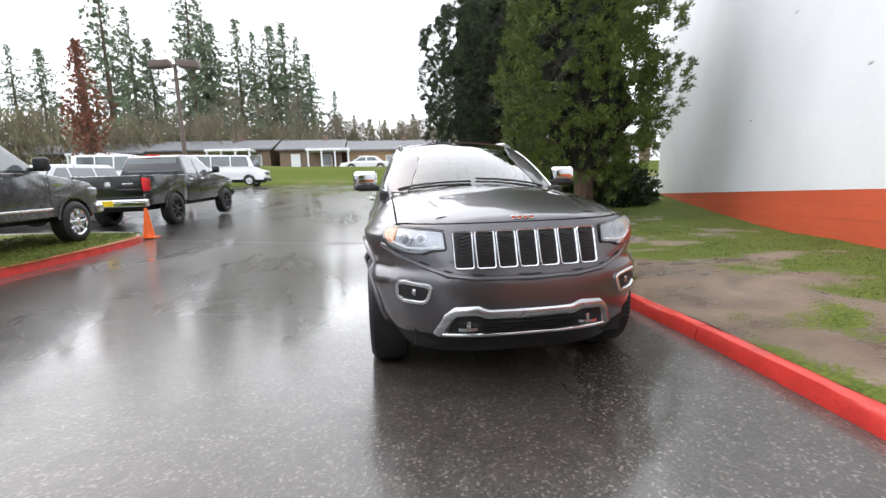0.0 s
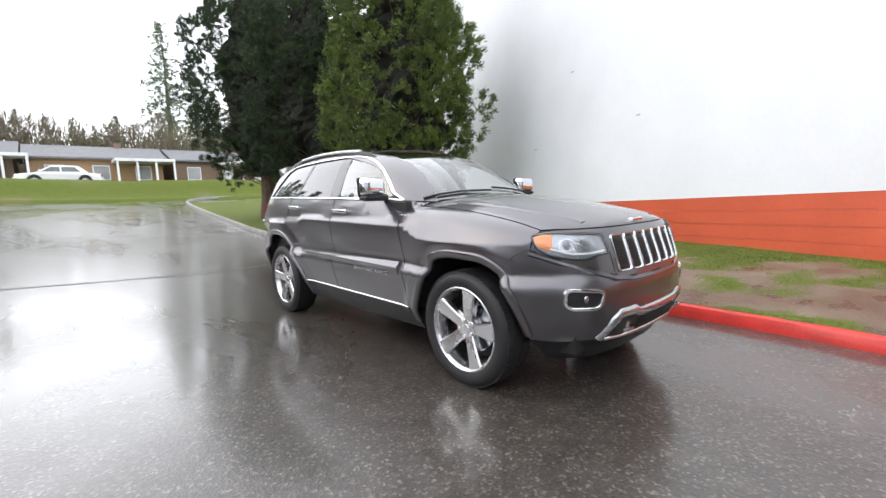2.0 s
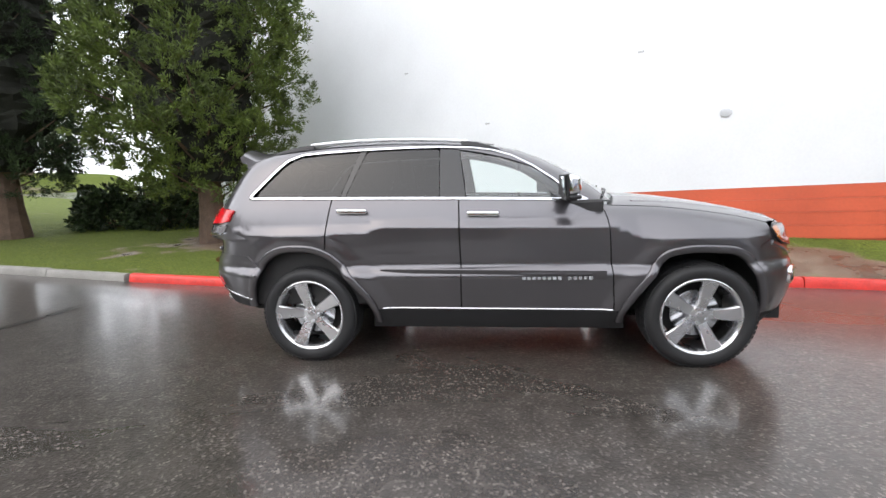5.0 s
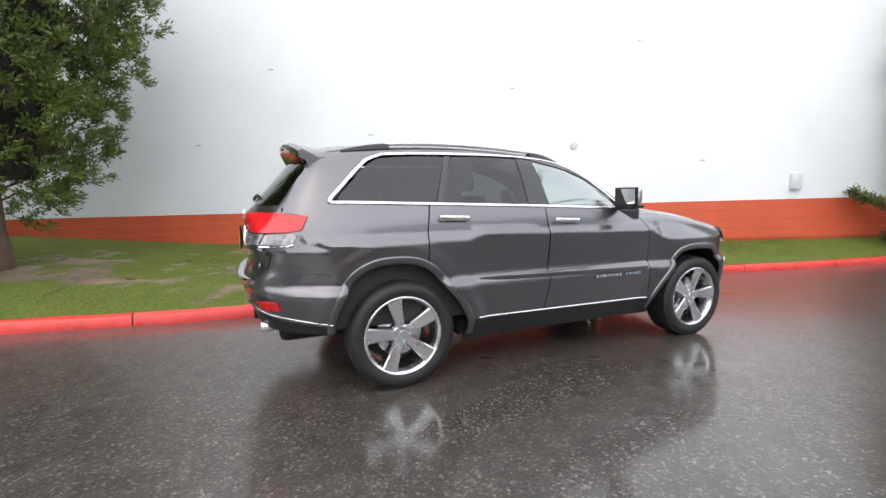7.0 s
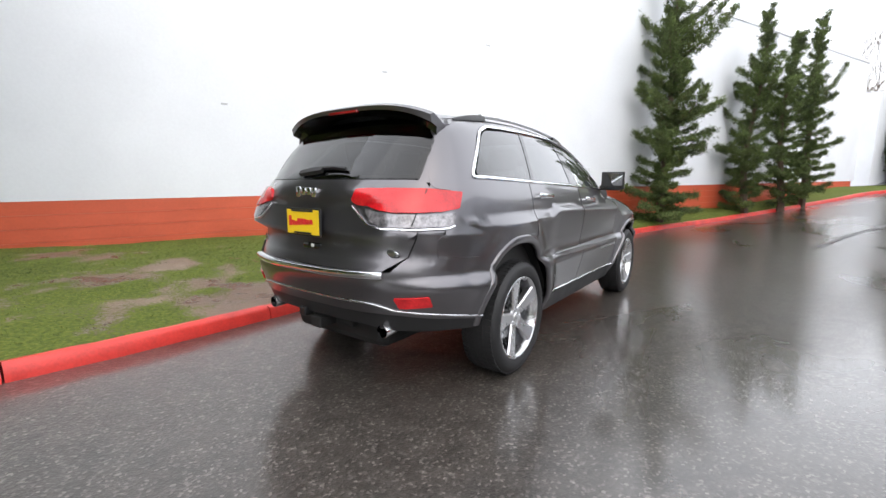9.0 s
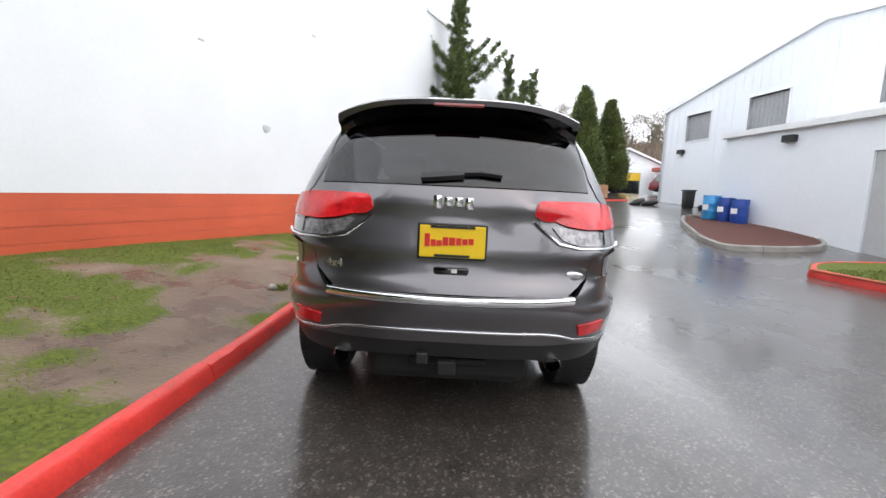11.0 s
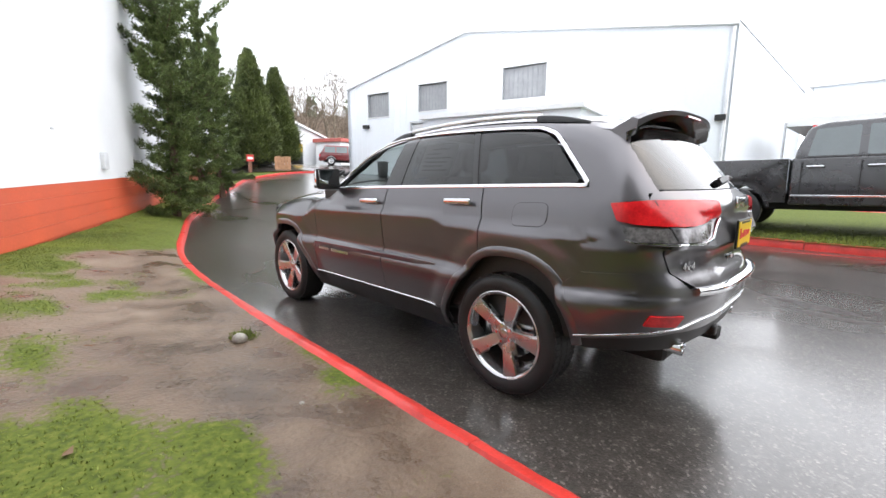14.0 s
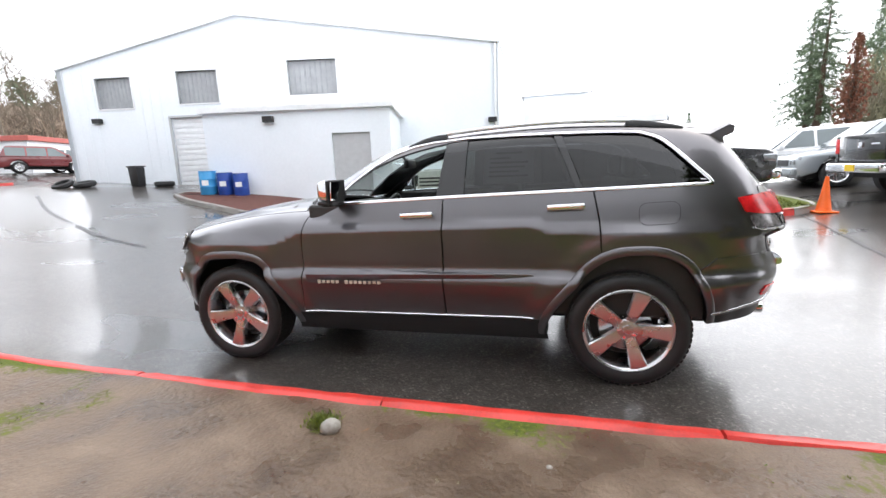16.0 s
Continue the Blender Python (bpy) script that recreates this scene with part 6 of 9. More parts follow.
for p, q in zip(c, c[1:]):
    t = [p, q, q + BACK, p + BACK]
    v0 = [bm.verts.new(v + FOUT * 0.1) for v in t]
    v1 = [bm.verts.new(v + FOUT * 0.1 + Vector((0, 0, 0.1))) for v in t]
    bm.faces.new(v0)
    bm.faces.new(v1[::-1])
    for i in range(4):
        bm.faces.new((v0[i], v0[(i + 1) % 4], v1[(i + 1) % 4], v1[i]))
part("roof", bm, surf("pale_metal_roof", (0.55, 0.57, 0.60), 0.45), build)
for w in (W1, W2, W3):
    win = thing("window", "", "")
    win.parent = build
    bm = bmesh.new()
    front_slab(bm, w[0], w[1], w[2], w[3], -0.16, -0.13)
    part("pane", bm, DARK_WINDOW, win)
    for s0, s1, z0, z1 in ((w[0], w[1], w[2] - 0.05, w[2]), (w[0], w[1], w[3], w[3] + 0.05), (w[0] - 0.05, w[0], w[2] - 0.05, w[3] + 0.05), (w[1], w[1] + 0.05, w[2] - 0.05, w[3] + 0.05)):
        bm = bmesh.new()
        front_slab(bm, s0, s1, z0, z1, -0.14, 0.03)
        part("window_frame", bm, WHITE_PAINT, win)
    n = 9
    for k in range(1, n):
        s = w[0] + (w[1] - w[0]) * k / n
        bm = bmesh.new()
        front_slab(bm, s - 0.035, s + 0.03, w[2], w[3], -0.128, -0.122)
        part("blind_slat", bm, surf("blind", (0.30, 0.31, 0.32), 0.6) if k == 1 and w is W1 else bpy.data.materials["blind"], win)
# roller door
door = thing("roller_door", "", "")
door.parent = build
for k in range(15):
    bm = bmesh.new()
    z = 0.75 + k * 0.21
    front_slab(bm, 11.15, 13.05, z, min(3.88, z + 0.20), -0.14, -0.10)
    front_slab(bm, 11.15, 13.05, z + 0.06, z + 0.12, -0.10, -0.085)
    part("door_slat", bm, WHITE_PAINT, door)
bm = bmesh.new()
front_slab(bm, 13.05, 13.13, 0.4, 3.95, -0.12, 0.03)
front_slab(bm, 11.1, 13.13, 3.88, 3.96, -0.12, 0.03)
part("door_frame", bm, GREY_DOOR, door)
# lean-to annex with its own roof edge and a grey door
AN0, AN1, AD, AH = 3.9, 9.97, 3.35, 3.5
annex = thing("annex", "", "")
annex.parent = build
bm = bmesh.new()
wall_with_openings(bm, AN0, AN1, -0.2, AH, [(4.57, 5.82, -0.2, 2.75)], AD - 0.2, AD)
islands("annex_wall", bm, SIDING, annex)
bm = bmesh.new()
front_slab(bm, AN0, AN0 + 0.2, -0.2, AH, 0.02, AD - 0.2)
front_slab(bm, AN1 - 0.2, AN1, -0.2, AH, 0.02, AD - 0.2)
islands("annex_side", bm, SIDING, annex)
bm = bmesh.new()
front_slab(bm, AN0 - 0.12, AN1 + 0.1, AH, AH + 0.16, 0.02, AD + 0.14)
front_slab(bm, AN0 + 0.8, AN1 + 0.06, AH + 0.16, AH + 0.27, 0.02, AD - 0.5)
part("annex_roof", bm, WHITE_PAINT, annex, "white flat roof edge with a gutter")
bm = bmesh.new()
front_slab(bm, 4.57, 5.82, 0.1, 2.75, AD - 0.13, AD - 0.08)
part("annex_door", bm, GREY_DOOR, annex, "plain grey door")
for s, z, o in ((15.95, 3.85, 0.0), (7.8, 3.24, AD), (0.25, 3.3, 0.0)):
    bm = bmesh.new()
    front_slab(bm, s - 0.16, s + 0.16, z - 0.08, z + 0.10, o + 0.0, o + 0.18)
    part("wall_light", bm, BLACK_PLASTIC, build, "dark wall light")
bm = bmesh.new()
for z0, z1 in ((0.5, 6.1),):
    cyl(bm, on_front(0.12, z0, 0.07), on_front(0.12, z1, 0.07), 0.05, n=10)
part("downpipe", bm, WHITE_PAINT, build)
# lower wing behind
wing = thing("storage_wing", "low pale grey flat-roofed wing beside the warehouse", "building")
bm = bmesh.new()
box(bm, -42, -31.2, -0.6, 4.2, -0.3, 6.6)
part("wall", bm, SIDING, wing)
bm = bmesh.new()
box(bm, -42.2, -31.05, -0.8, 4.4, 6.6, 6.8, bevel=0.02)
part("roof", bm, WHITE_PAINT, wing)
# peaked white tent
tent = thing("canopy_tent", "white peaked canopy tent over the parked cars", "tent")
bm = bmesh.new()
tx, ty, tz = -20.5, 3.2, 0.75
hs = 3.0
e = [bm.verts.new((tx + sx * hs, ty + sy * hs, tz + 2.75)) for sx, sy in ((-1, -1), (1, -1), (1, 1), (-1, 1))]
e2 = [bm.verts.new((tx + sx * hs, ty + sy * hs, tz + 2.45)) for sx, sy in ((-1, -1), (1, -1), (1, 1), (-1, 1))]
mid = [bm.verts.new((tx + sx * hs * 0.45, ty + sy * hs * 0.45, tz + 3.3)) for sx, sy in ((-1, -1), (1, -1), (1, 1), (-1, 1))]
tip = bm.verts.new((tx, ty, tz + 4.3))
for i in range(4):
    j = (i + 1) % 4
    bm.faces.new((e[i], e[j], mid[j], mid[i]))
    bm.faces.new((mid[i], mid[j], tip))
    bm.faces.new((e2[i], e2[j], e[j], e[i]))
part("canopy", bm, surf("white_canvas", (0.82, 0.83, 0.84), 0.7, var=0.04), tent)
for sx in (-1, 1):
    for sy in (-1, 1):
        bm = bmesh.new()
        cyl(bm, (tx + sx * hs, ty + sy * hs, tz - 0.3), (tx + sx * hs, ty + sy * hs, tz + 2.6), 0.04, n=10)
        part("pole", bm, SILVER, tent)

# ---- planted island by the annex: kerb, bark mulch, drums ----
MULCH = surf("red_bark_mulch", (0.10, 0.035, 0.025), 0.8, var=0.5, scale=14, fine=90, bump=1.0, dist=0.02)


def island(name, pts, h, material, label, red_until=0):
    c = curve_points(pts, 0.25)
    cx, cy = c[:, 0].mean(), c[:, 1].mean()
    v, f = [], []
    for k in (1.0, 0.93, 0.6, 0.0):
        for x, y in c:
            q = (cx + (x - cx) * k, cy + (y - cy) * k)
            v.append((*q, smooth_z(*q) + h + 0.06 * (1 - k)))
    n = len(c)
    for r in range(3):
        for i in range(n - 1):
            f.append((r * n + i, r * n + i + 1, (r + 1) * n + i + 1, (r + 1) * n + i))
    ob = raw(name, v, f, material, smooth=True)
    return tagged(ob, label, "planting bed" if "bed" in name else "grass", kind="structure")


ISL = [(-8.05, -10.7), (-8.5, -10.75), (-8.65, -9.9), (-8.95, -8.4), (-9.3, -6.9), (-8.9, -6.2), (-7.4, -5.95), (-6.75, -6.2), (-6.7, -6.9), (-7.0, -8.2), (-7.5, -9.7), (-8.05, -10.7)][::-1]
bed = island("mulch_bed", ISL, 0.10, MULCH, "bed of wet red-brown bark mulch")
kerb_3 = thing("kerb_3", "grey concrete kerb with a red tip round the mulch bed", "kerb", kind="structure")
for k, st in enumerate(kerb_run("kerb", ISL, CONCRETE, kerb_3, -1, h=0.12)):
    st.data.materials[0] = RED_KERB if -6.9 < st.data.vertices[0].co.y < -5 and st.data.vertices[0].co.x > -7.3 else CONCRETE
GRASS_ISL = [(-6.25, -3.2), (-6.35, -1.5), (-6.38, 1.0), (-6.3, 3.2), (-6.15, 4.8), (-6.2, 5.9), (-6.6, 6.4), (-7.6, 6.6), (-9.4, 6.4), (-11.5, 5.4), (-13.0, 2.2), (-12.4, -2.8), (-9.0, -4.2), (-7.0, -4.0), (-6.25, -3.2)]
grass_bed = island("grass_island", GRASS_ISL, 0.13, LAWN, "short green grass on the raised island")
att = grass_bed.data.attributes.new("cover", 'FLOAT', 'POINT')
att.data.foreach_set("value", np.full(len(grass_bed.data.vertices), 0.9, dtype=np.float32))
kerb_4 = thing("kerb_4", "red-painted kerb with a bare concrete end round the grass island", "kerb", kind="structure")
for k, st in enumerate(kerb_run("kerb", GRASS_ISL, RED_KERB, kerb_4, 1, h=0.14)):
    y = st.data.vertices[0].co.y
    if y > 4.5:
        st.data.materials[0] = CONCRETE


def drum(x, y, material, label, r=0.29, h=0.88):
    d = thing("drum", label, "drum", Matrix.Translation((x, y, smooth_z(x, y) + 0.11)), group="drums by the annex")
    bm = bmesh.new()
    lathe(bm, [(0, r * 0.96), (0.02, r), (h * 0.32, r), (h * 0.34, r + 0.012), (h * 0.36, r), (h * 0.64, r), (h * 0.66, r + 0.012), (h * 0.68, r), (h - 0.03, r), (h, r - 0.02)], 28, 'Z')
    part("body", bm, material, d, smooth=40)
    bm = bmesh.new()
    lathe(bm, [(h - 0.02, r - 0.012), (h - 0.02, 0.0001)], 28, 'Z')
    part("lid", bm, material, d)
    bm = bmesh.new()
    lathe(bm, [(h - 0.025, r + 0.008), (h + 0.008, r + 0.008), (h + 0.008, r - 0.02), (h - 0.025, r - 0.02)], 28, 'Z', closed=True)
    part("rim", bm, material, d, smooth=40)
    bm = bmesh.new()
    box(bm, r - 0.004, r + 0.003, -0.1, 0.1, h * 0.4, h * 0.62, m=Matrix.Rotation(radians(20), 4, 'Z'))
    part("paper_label", bm, WHITE_BAND, d)


LIGHT_BLUE = surf("light_blue_plastic", (0.04, 0.30, 0.62), 0.4, var=0.12)
DARK_BLUE = surf("dark_blue_plastic", (0.015, 0.06, 0.32), 0.4, var=0.15)
drum(-8.22, -9.62, LIGHT_BLUE, "light blue plastic drum on the mulch", r=0.25, h=0.74)
drum(-8.36, -9.1, DARK_BLUE, "dark blue plastic drum on the mulch", r=0.23, h=0.70)
drum(-8.46, -8.6, DARK_BLUE, "dark blue plastic drum on the mulch", r=0.23, h=0.70)
# bin, tyres and weeds by the roller door
bx, by = -9.95, -14.3
bn = thing("wheeled_bin", "black plastic bin beside the warehouse wall", "bin", Matrix.Translation((bx, by, smooth_z(bx, by))))
bm = bmesh.new()
box(bm, -0.2, 0.2, -0.21, 0.21, 0.0, 0.72, bevel=0.03)
for v in bm.verts:
    k = 0.85 + 0.15 * v.co.z
    v.co.x, v.co.y = v.co.x * k, v.co.y * k
part("body", bm, BLACK_PLASTIC, bn, smooth=40)
bm = bmesh.new()
box(bm, -0.22, 0.22, -0.23, 0.23, 0.72, 0.77, bevel=0.015)
part("lid", bm, BLACK_PLASTIC, bn)
for k, (x, y) in enumerate(((-10.35, -13.5), (-8.95, -15.6), (-8.65, -16.2))):
    t = thing("old_tyre", "worn black tyre lying on the ground", "tyre", Matrix.Translation((x, y, smooth_z(x, y))) @ Matrix.Rotation(0.2 * k, 4, 'Y'), group="tyres by the wall")
    bm = bmesh.new()
    lathe(bm, [(0.0, 0.24), (0.02, 0.32), (0.09, 0.36), (0.17, 0.34), (0.2, 0.26), (0.18, 0.22), (0.03, 0.2)], 24, 'Z', closed=True)
    part("casing", bm, RUBBER, t, smooth=40)
# heat pump units beside the annex
UNIT = surf("beige_grey_sheet_metal", (0.42, 0.43, 0.40), 0.5, var=0.15)
for k, (s, o, w, h) in enumerate(((2.5, 3.6, 1.0, 1.05), (1.4, 3.5, 0.95, 1.0), (0.4, 3.3, 0.9, 1.0))):
    p = on_front(s, 0, o)
    z = smooth_z(p.x, p.y)
    u = thing("cooling_unit", "weathered beige cooling unit on a slab", "cooling unit", Matrix.Translation((p.x, p.y, z + 0.1)), group="cooling units")
    bm = bmesh.new()
    box(bm, -0.5, 0.5, -0.48, 0.48, 0.0, h, bevel=0.02)
    part("case", bm, UNIT, u)
    bm = bmesh.new()
    lathe(bm, [(h, 0.36), (h + 0.05, 0.36), (h + 0.05, 0.33), (h, 0.33)], 24, 'Z', closed=True)
    part("fan_ring", bm, UNIT, u)
    for j in range(7):
        bm = bmesh.new()
        box(bm, 0.5, 0.512, -0.40, 0.40, 0.14 + j * 0.11, 0.19 + j * 0.11)
        part("grille_slat", bm, BLACK_PLASTIC, u)
    bm = bmesh.new()
    box(bm, 0.50, 0.53, -0.2 + 0.1 * k, 0.12 + 0.1 * k, 0.1, 0.52)
    part("service_panel", bm, GREY_DOOR if k else BLACK_PLASTIC, u)
    bm = bmesh.new()
    box(bm, -0.6, 0.6, -0.6, 0.6, -0.4, 0.0)
    part("slab", bm, CONCRETE, u)

# marks on the painted wall
def wall_mark(name, s, z, w, h, material, label, category, depth=0.03):
    p = WALL_A + WALL_DIR * s
    m = Matrix.Translation((p.x, p.y, z)) @ Matrix.Rotation(math.atan2(WALL_DIR.y, WALL_DIR.x), 4, 'Z')
    ob = thing(name, label, category, m)
    bm = bmesh.new()
    box(bm, -w / 2, w / 2, -0.01, depth, -h / 2, h / 2, bevel=min(w, h, depth) * 0.3)
    part("body", bm, material, ob, smooth=40)
    return ob


def wall_s(x, y):
    return (Vector((x, y, 0)) - WALL_A).dot(WALL_DIR)


mk = wall_mark("round_cap", wall_s(3.6, -3.74), 2.36, 0.10, 0.06, surf("faded_grey_paint", (0.60, 0.62, 0.64), 0.6), "faded grey round cap on the white wall", "cap", 0.02)
bm = bmesh.new()
lathe(bm, [(-0.01, 0.075), (0.018, 0.075), (0.026, 0.06), (0.026, 0.0001)], 24, 'Y', (0.04, 0, 0))
part("cap", bm, bpy.data.materials["faded_grey_paint"], mk, smooth=40)
wall_mark("meter_box", wall_s(1.75, -7.85), 1.62, 0.22, 0.34, surf("pale_grey_box", (0.62, 0.64, 0.66), 0.5), "pale grey box on the white wall", "box", 0.08)
for k, (s, z) in enumerate(((24.5, 3.5), (27.4, 2.6), (20.6, 2.05), (29.4, 3.9), (15.8, 3.1), (31.0, 2.4), (22.0, 4.4))):
    wall_mark("wall_patch", s, z, 0.10, 0.03, GREY_DOOR, "small chipped patch in the white paint", "patch", 0.006)


# ---- trees and plants ----
BARK = surf("brown_bark", (0.11, 0.072, 0.05), 0.85, var=0.4, scale=5, fine=40, bump=1.0, dist=0.03)
LEAF_A = surf("cypress_green", (0.044, 0.074, 0.012), 0.6, var=0.5, scale=1.6, fine=9, bump=0, tint=(0.105, 0.145, 0.022), per_island=0.35)
LEAF_B = surf("dark_cypress_green", (0.013, 0.026, 0.008), 0.65, var=0.5, scale=1.4, fine=9, bump=0, tint=(0.030, 0.052, 0.014), per_island=0.4)
LEAF_S = surf("spruce_green", (0.050, 0.077, 0.024), 0.85, var=0.55, scale=2.2, fine=10, bump=0, tint=(0.110, 0.148, 0.042), per_island=0.45)
LEAF_T = surf("thuja_green", (0.050, 0.076, 0.020), 0.65, var=0.5, scale=1.2, fine=8, bump=0, tint=(0.10, 0.125, 0.032), per_island=0.4)
# far firs: haze of distance put into the base colour, paler and greyer
LEAF_F = surf("hazed_fir_green", (0.10, 0.145, 0.085), 0.7, var=0.4, scale=0.5, fine=3, bump=0, tint=(0.16, 0.21, 0.125), per_island=0.3)
RUSSET = surf("russet_leaves", (0.20, 0.075, 0.04), 0.7, var=0.4, scale=2, fine=12, bump=0, per_island=0.35)
TWIG = surf("bare_brown_twigs", (0.19, 0.155, 0.115), 0.85, var=0.35, scale=1, fine=6, bump=0, per_island=0.3)


def blades(rng, centres, dirs, length, width, spread, per):
    """Leaf blades: per centre a spray of thin rhombs about its direction. Returns vertices and faces."""
    n = len(centres)
    c = np.repeat(centres, per, 0)
    d = np.repeat(dirs, per, 0) + rng.normal(0, spread, (n * per, 3))
    d /= np.linalg.norm(d, axis=1, keepdims=True) + 1e-9
    up = rng.normal(0, 1, (n * per, 3))
    s = np.cross(d, up)
    s /= np.linalg.norm(s, axis=1, keepdims=True) + 1e-9
    L = length * rng.uniform(0.6, 1.3, (n * per, 1))
    w = width * rng.uniform(0.7, 1.3, (n * per, 1))
    c = c + rng.normal(0, length * 0.25, c.shape)
    v = np.stack([c, c + d * L * 0.45 + s * w, c + d * L, c + d * L * 0.45 - s * w], 1).reshape(-1, 3)
    f = np.arange(len(v)).reshape(-1, 4)
    return v, f


def conifer_mesh(seed, height, radius, branches, profile, rise, leaf, per, step, spread=0.55, sag=0.0, bare=0.06, ragged=0.25, limb_tube=True, shoots=0.0):
    """Branches round a tapered trunk, each clothed with sprays. profile(k): reach at k of the height. Returns (wood, leaves)."""
    rng = np.random.default_rng(seed)
    wood = bmesh.new()
    h0 = height * bare
    n = 9
    lean = rng.normal(0, 0.01, 2)
    pts = [Vector((lean[0] * z, lean[1] * z, z)) for z in np.linspace(-0.25, height * 0.97, n)]
    r0 = height * 0.019 + 0.05
    for i in range(n - 1):
        k0, k1 = i / (n - 1), (i + 1) / (n - 1)
        cyl(wood, pts[i], pts[i + 1], r0 * (1.25 if i == 0 else 1) * (1 - k0) + 0.012, r0 * (1 - k1) + 0.012, n=9, cap=False)
    C, D = [], []
    for b in range(branches):
        k = (b + rng.uniform(0, 1)) / branches
        z = h0 + (height - h0) * k
        a = b * 2.39996 + rng.normal(0, 0.3)
        reach = radius * profile(k) * rng.uniform(1 - ragged, 1 + ragged)
        if reach < 0.08:
            reach = 0.08
        m = max(2, int(reach / step))
        t = np.linspace(0.12, 1, m)
        x, y = np.cos(a) * reach * t, np.sin(a) * reach * t
        zz = z + rise(k) * reach * t - sag * reach * t * t + rng.normal(0, 0.02 * reach, m)
        p = np.stack([x, y, zz], 1)
        d = np.gradient(p, axis=0) if m > 1 else np.array([[np.cos(a), np.sin(a), 0.2]])
        d /= np.linalg.norm(d, axis=1, keepdims=True) + 1e-9
        C.append(p + rng.normal(0, 0.10 * min(1.0, reach), p.shape))
        D.append(d)
        if shoots and m > 4:
            side = np.array([-np.sin(a), np.cos(a), 0.0])
            for i in range(2, m, 2):
                for sg in (-1, 1):
                    ls = reach * shoots * (1.05 - t[i]) * rng.uniform(0.6, 1.2)
                    q = max(2, int(ls / 0.07))
                    w = np.linspace(0.1, 1, q)[:, None]
                    dd = side * sg * 0.8 + np.array([np.cos(a), np.sin(a), rng.normal(0.12, 0.15)]) * 0.6
                    C.append(p[i] + dd * ls * w + rng.normal(0, 0.02, (q, 3)))
                    D.append(np.tile(dd / np.linalg.norm(dd), (q, 1)))
        if limb_tube and reach > 0.5:
            cyl(wood, (0, 0, z - 0.05), p[-1] * 0.85 + np.array([0, 0, z]) * 0.15, 0.012 + 0.018 * reach, 0.006, n=5, cap=False)
    C, D = np.concatenate(C), np.concatenate(D)
    v, f = blades(rng, C, D, leaf[0], leaf[1], spread, per)
    return wood, (v, f)


def leaf_object(name, vf, material, parent, label=""):
    v, f = vf
    me = bpy.data.meshes.new(name)
    me.vertices.add(len(v))
    me.vertices.foreach_set("co", np.asarray(v, np.float32).ravel())
    me.loops.add(f.size)
    me.loops.foreach_set("vertex_index", np.asarray(f, np.int32).ravel())
    me.polygons.add(len(f))
    me.polygons.foreach_set("loop_start", np.arange(0, f.size, 4, dtype=np.int32))
    me.update(calc_edges=True)
    me.validate()
    me.materials.append(material)
    ob = new(name, me)
    ob.parent = parent
    if label:
        ob["label"] = label
    return ob


# near-black for the added crown cores: inner shade put into the colour
CROWN_SHADE = surf("crown_shade_core", (0.012, 0.013, 0.007), 0.9, var=0.5, scale=3, fine=25, bump=1.0, dist=0.04)


def clump_leaves(seed, height, radius, profile, bare, clumps, leaf, per, up=0.6, lump=0.16, size=0.20):
    """Tufts of flat sprays over the crown, in lumps with hollows between."""
    rng = np.random.default_rng(seed)
    k = rng.random(clumps * 3)
    prof = np.array([profile(q) for q in k])
    keep = rng.random(len(k)) < prof / prof.max()
    k, prof = k[keep][:clumps], prof[keep][:clumps]
    n = len(k)
    a = rng.uniform(0, 2 * math.pi, n)
    z = height * bare + height * (1 - bare) * k
    w = np.sin(3 * a + 1.7 * z + seed) * np.sin(2.3 * z - 2 * a) + 0.7 * np.sin(7 * a - 3.1 * z + 2 * seed) * np.sin(5.2 * z + 4 * a)
    depth = 1 - np.abs(rng.normal(0, 0.17, n))
    r = radius * prof * (1 + lump * w) * np.clip(depth, 0.5, 1.05)
    out = np.stack([np.cos(a), np.sin(a), np.full(n, up)], 1)
    c = np.stack([np.cos(a) * r, np.sin(a) * r, z + up * r * 0.35], 1)
    # each tuft: sprays fanned about its outward direction
    d = np.repeat(out, per, 0) + rng.normal(0, 0.55, (n * per, 3))
    d /= np.linalg.norm(d, axis=1, keepdims=True)
    q = np.repeat(c, per, 0) + rng.normal(0, size * 0.42, (n * per, 3)) + d * np.abs(rng.normal(0, size * 0.5, (n * per, 1)))
    return blades(rng, q, d, leaf[0], leaf[1], 0.25, 1)


def unit(v):
    return v / (np.linalg.norm(v, axis=1, keepdims=True) + 1e-9)


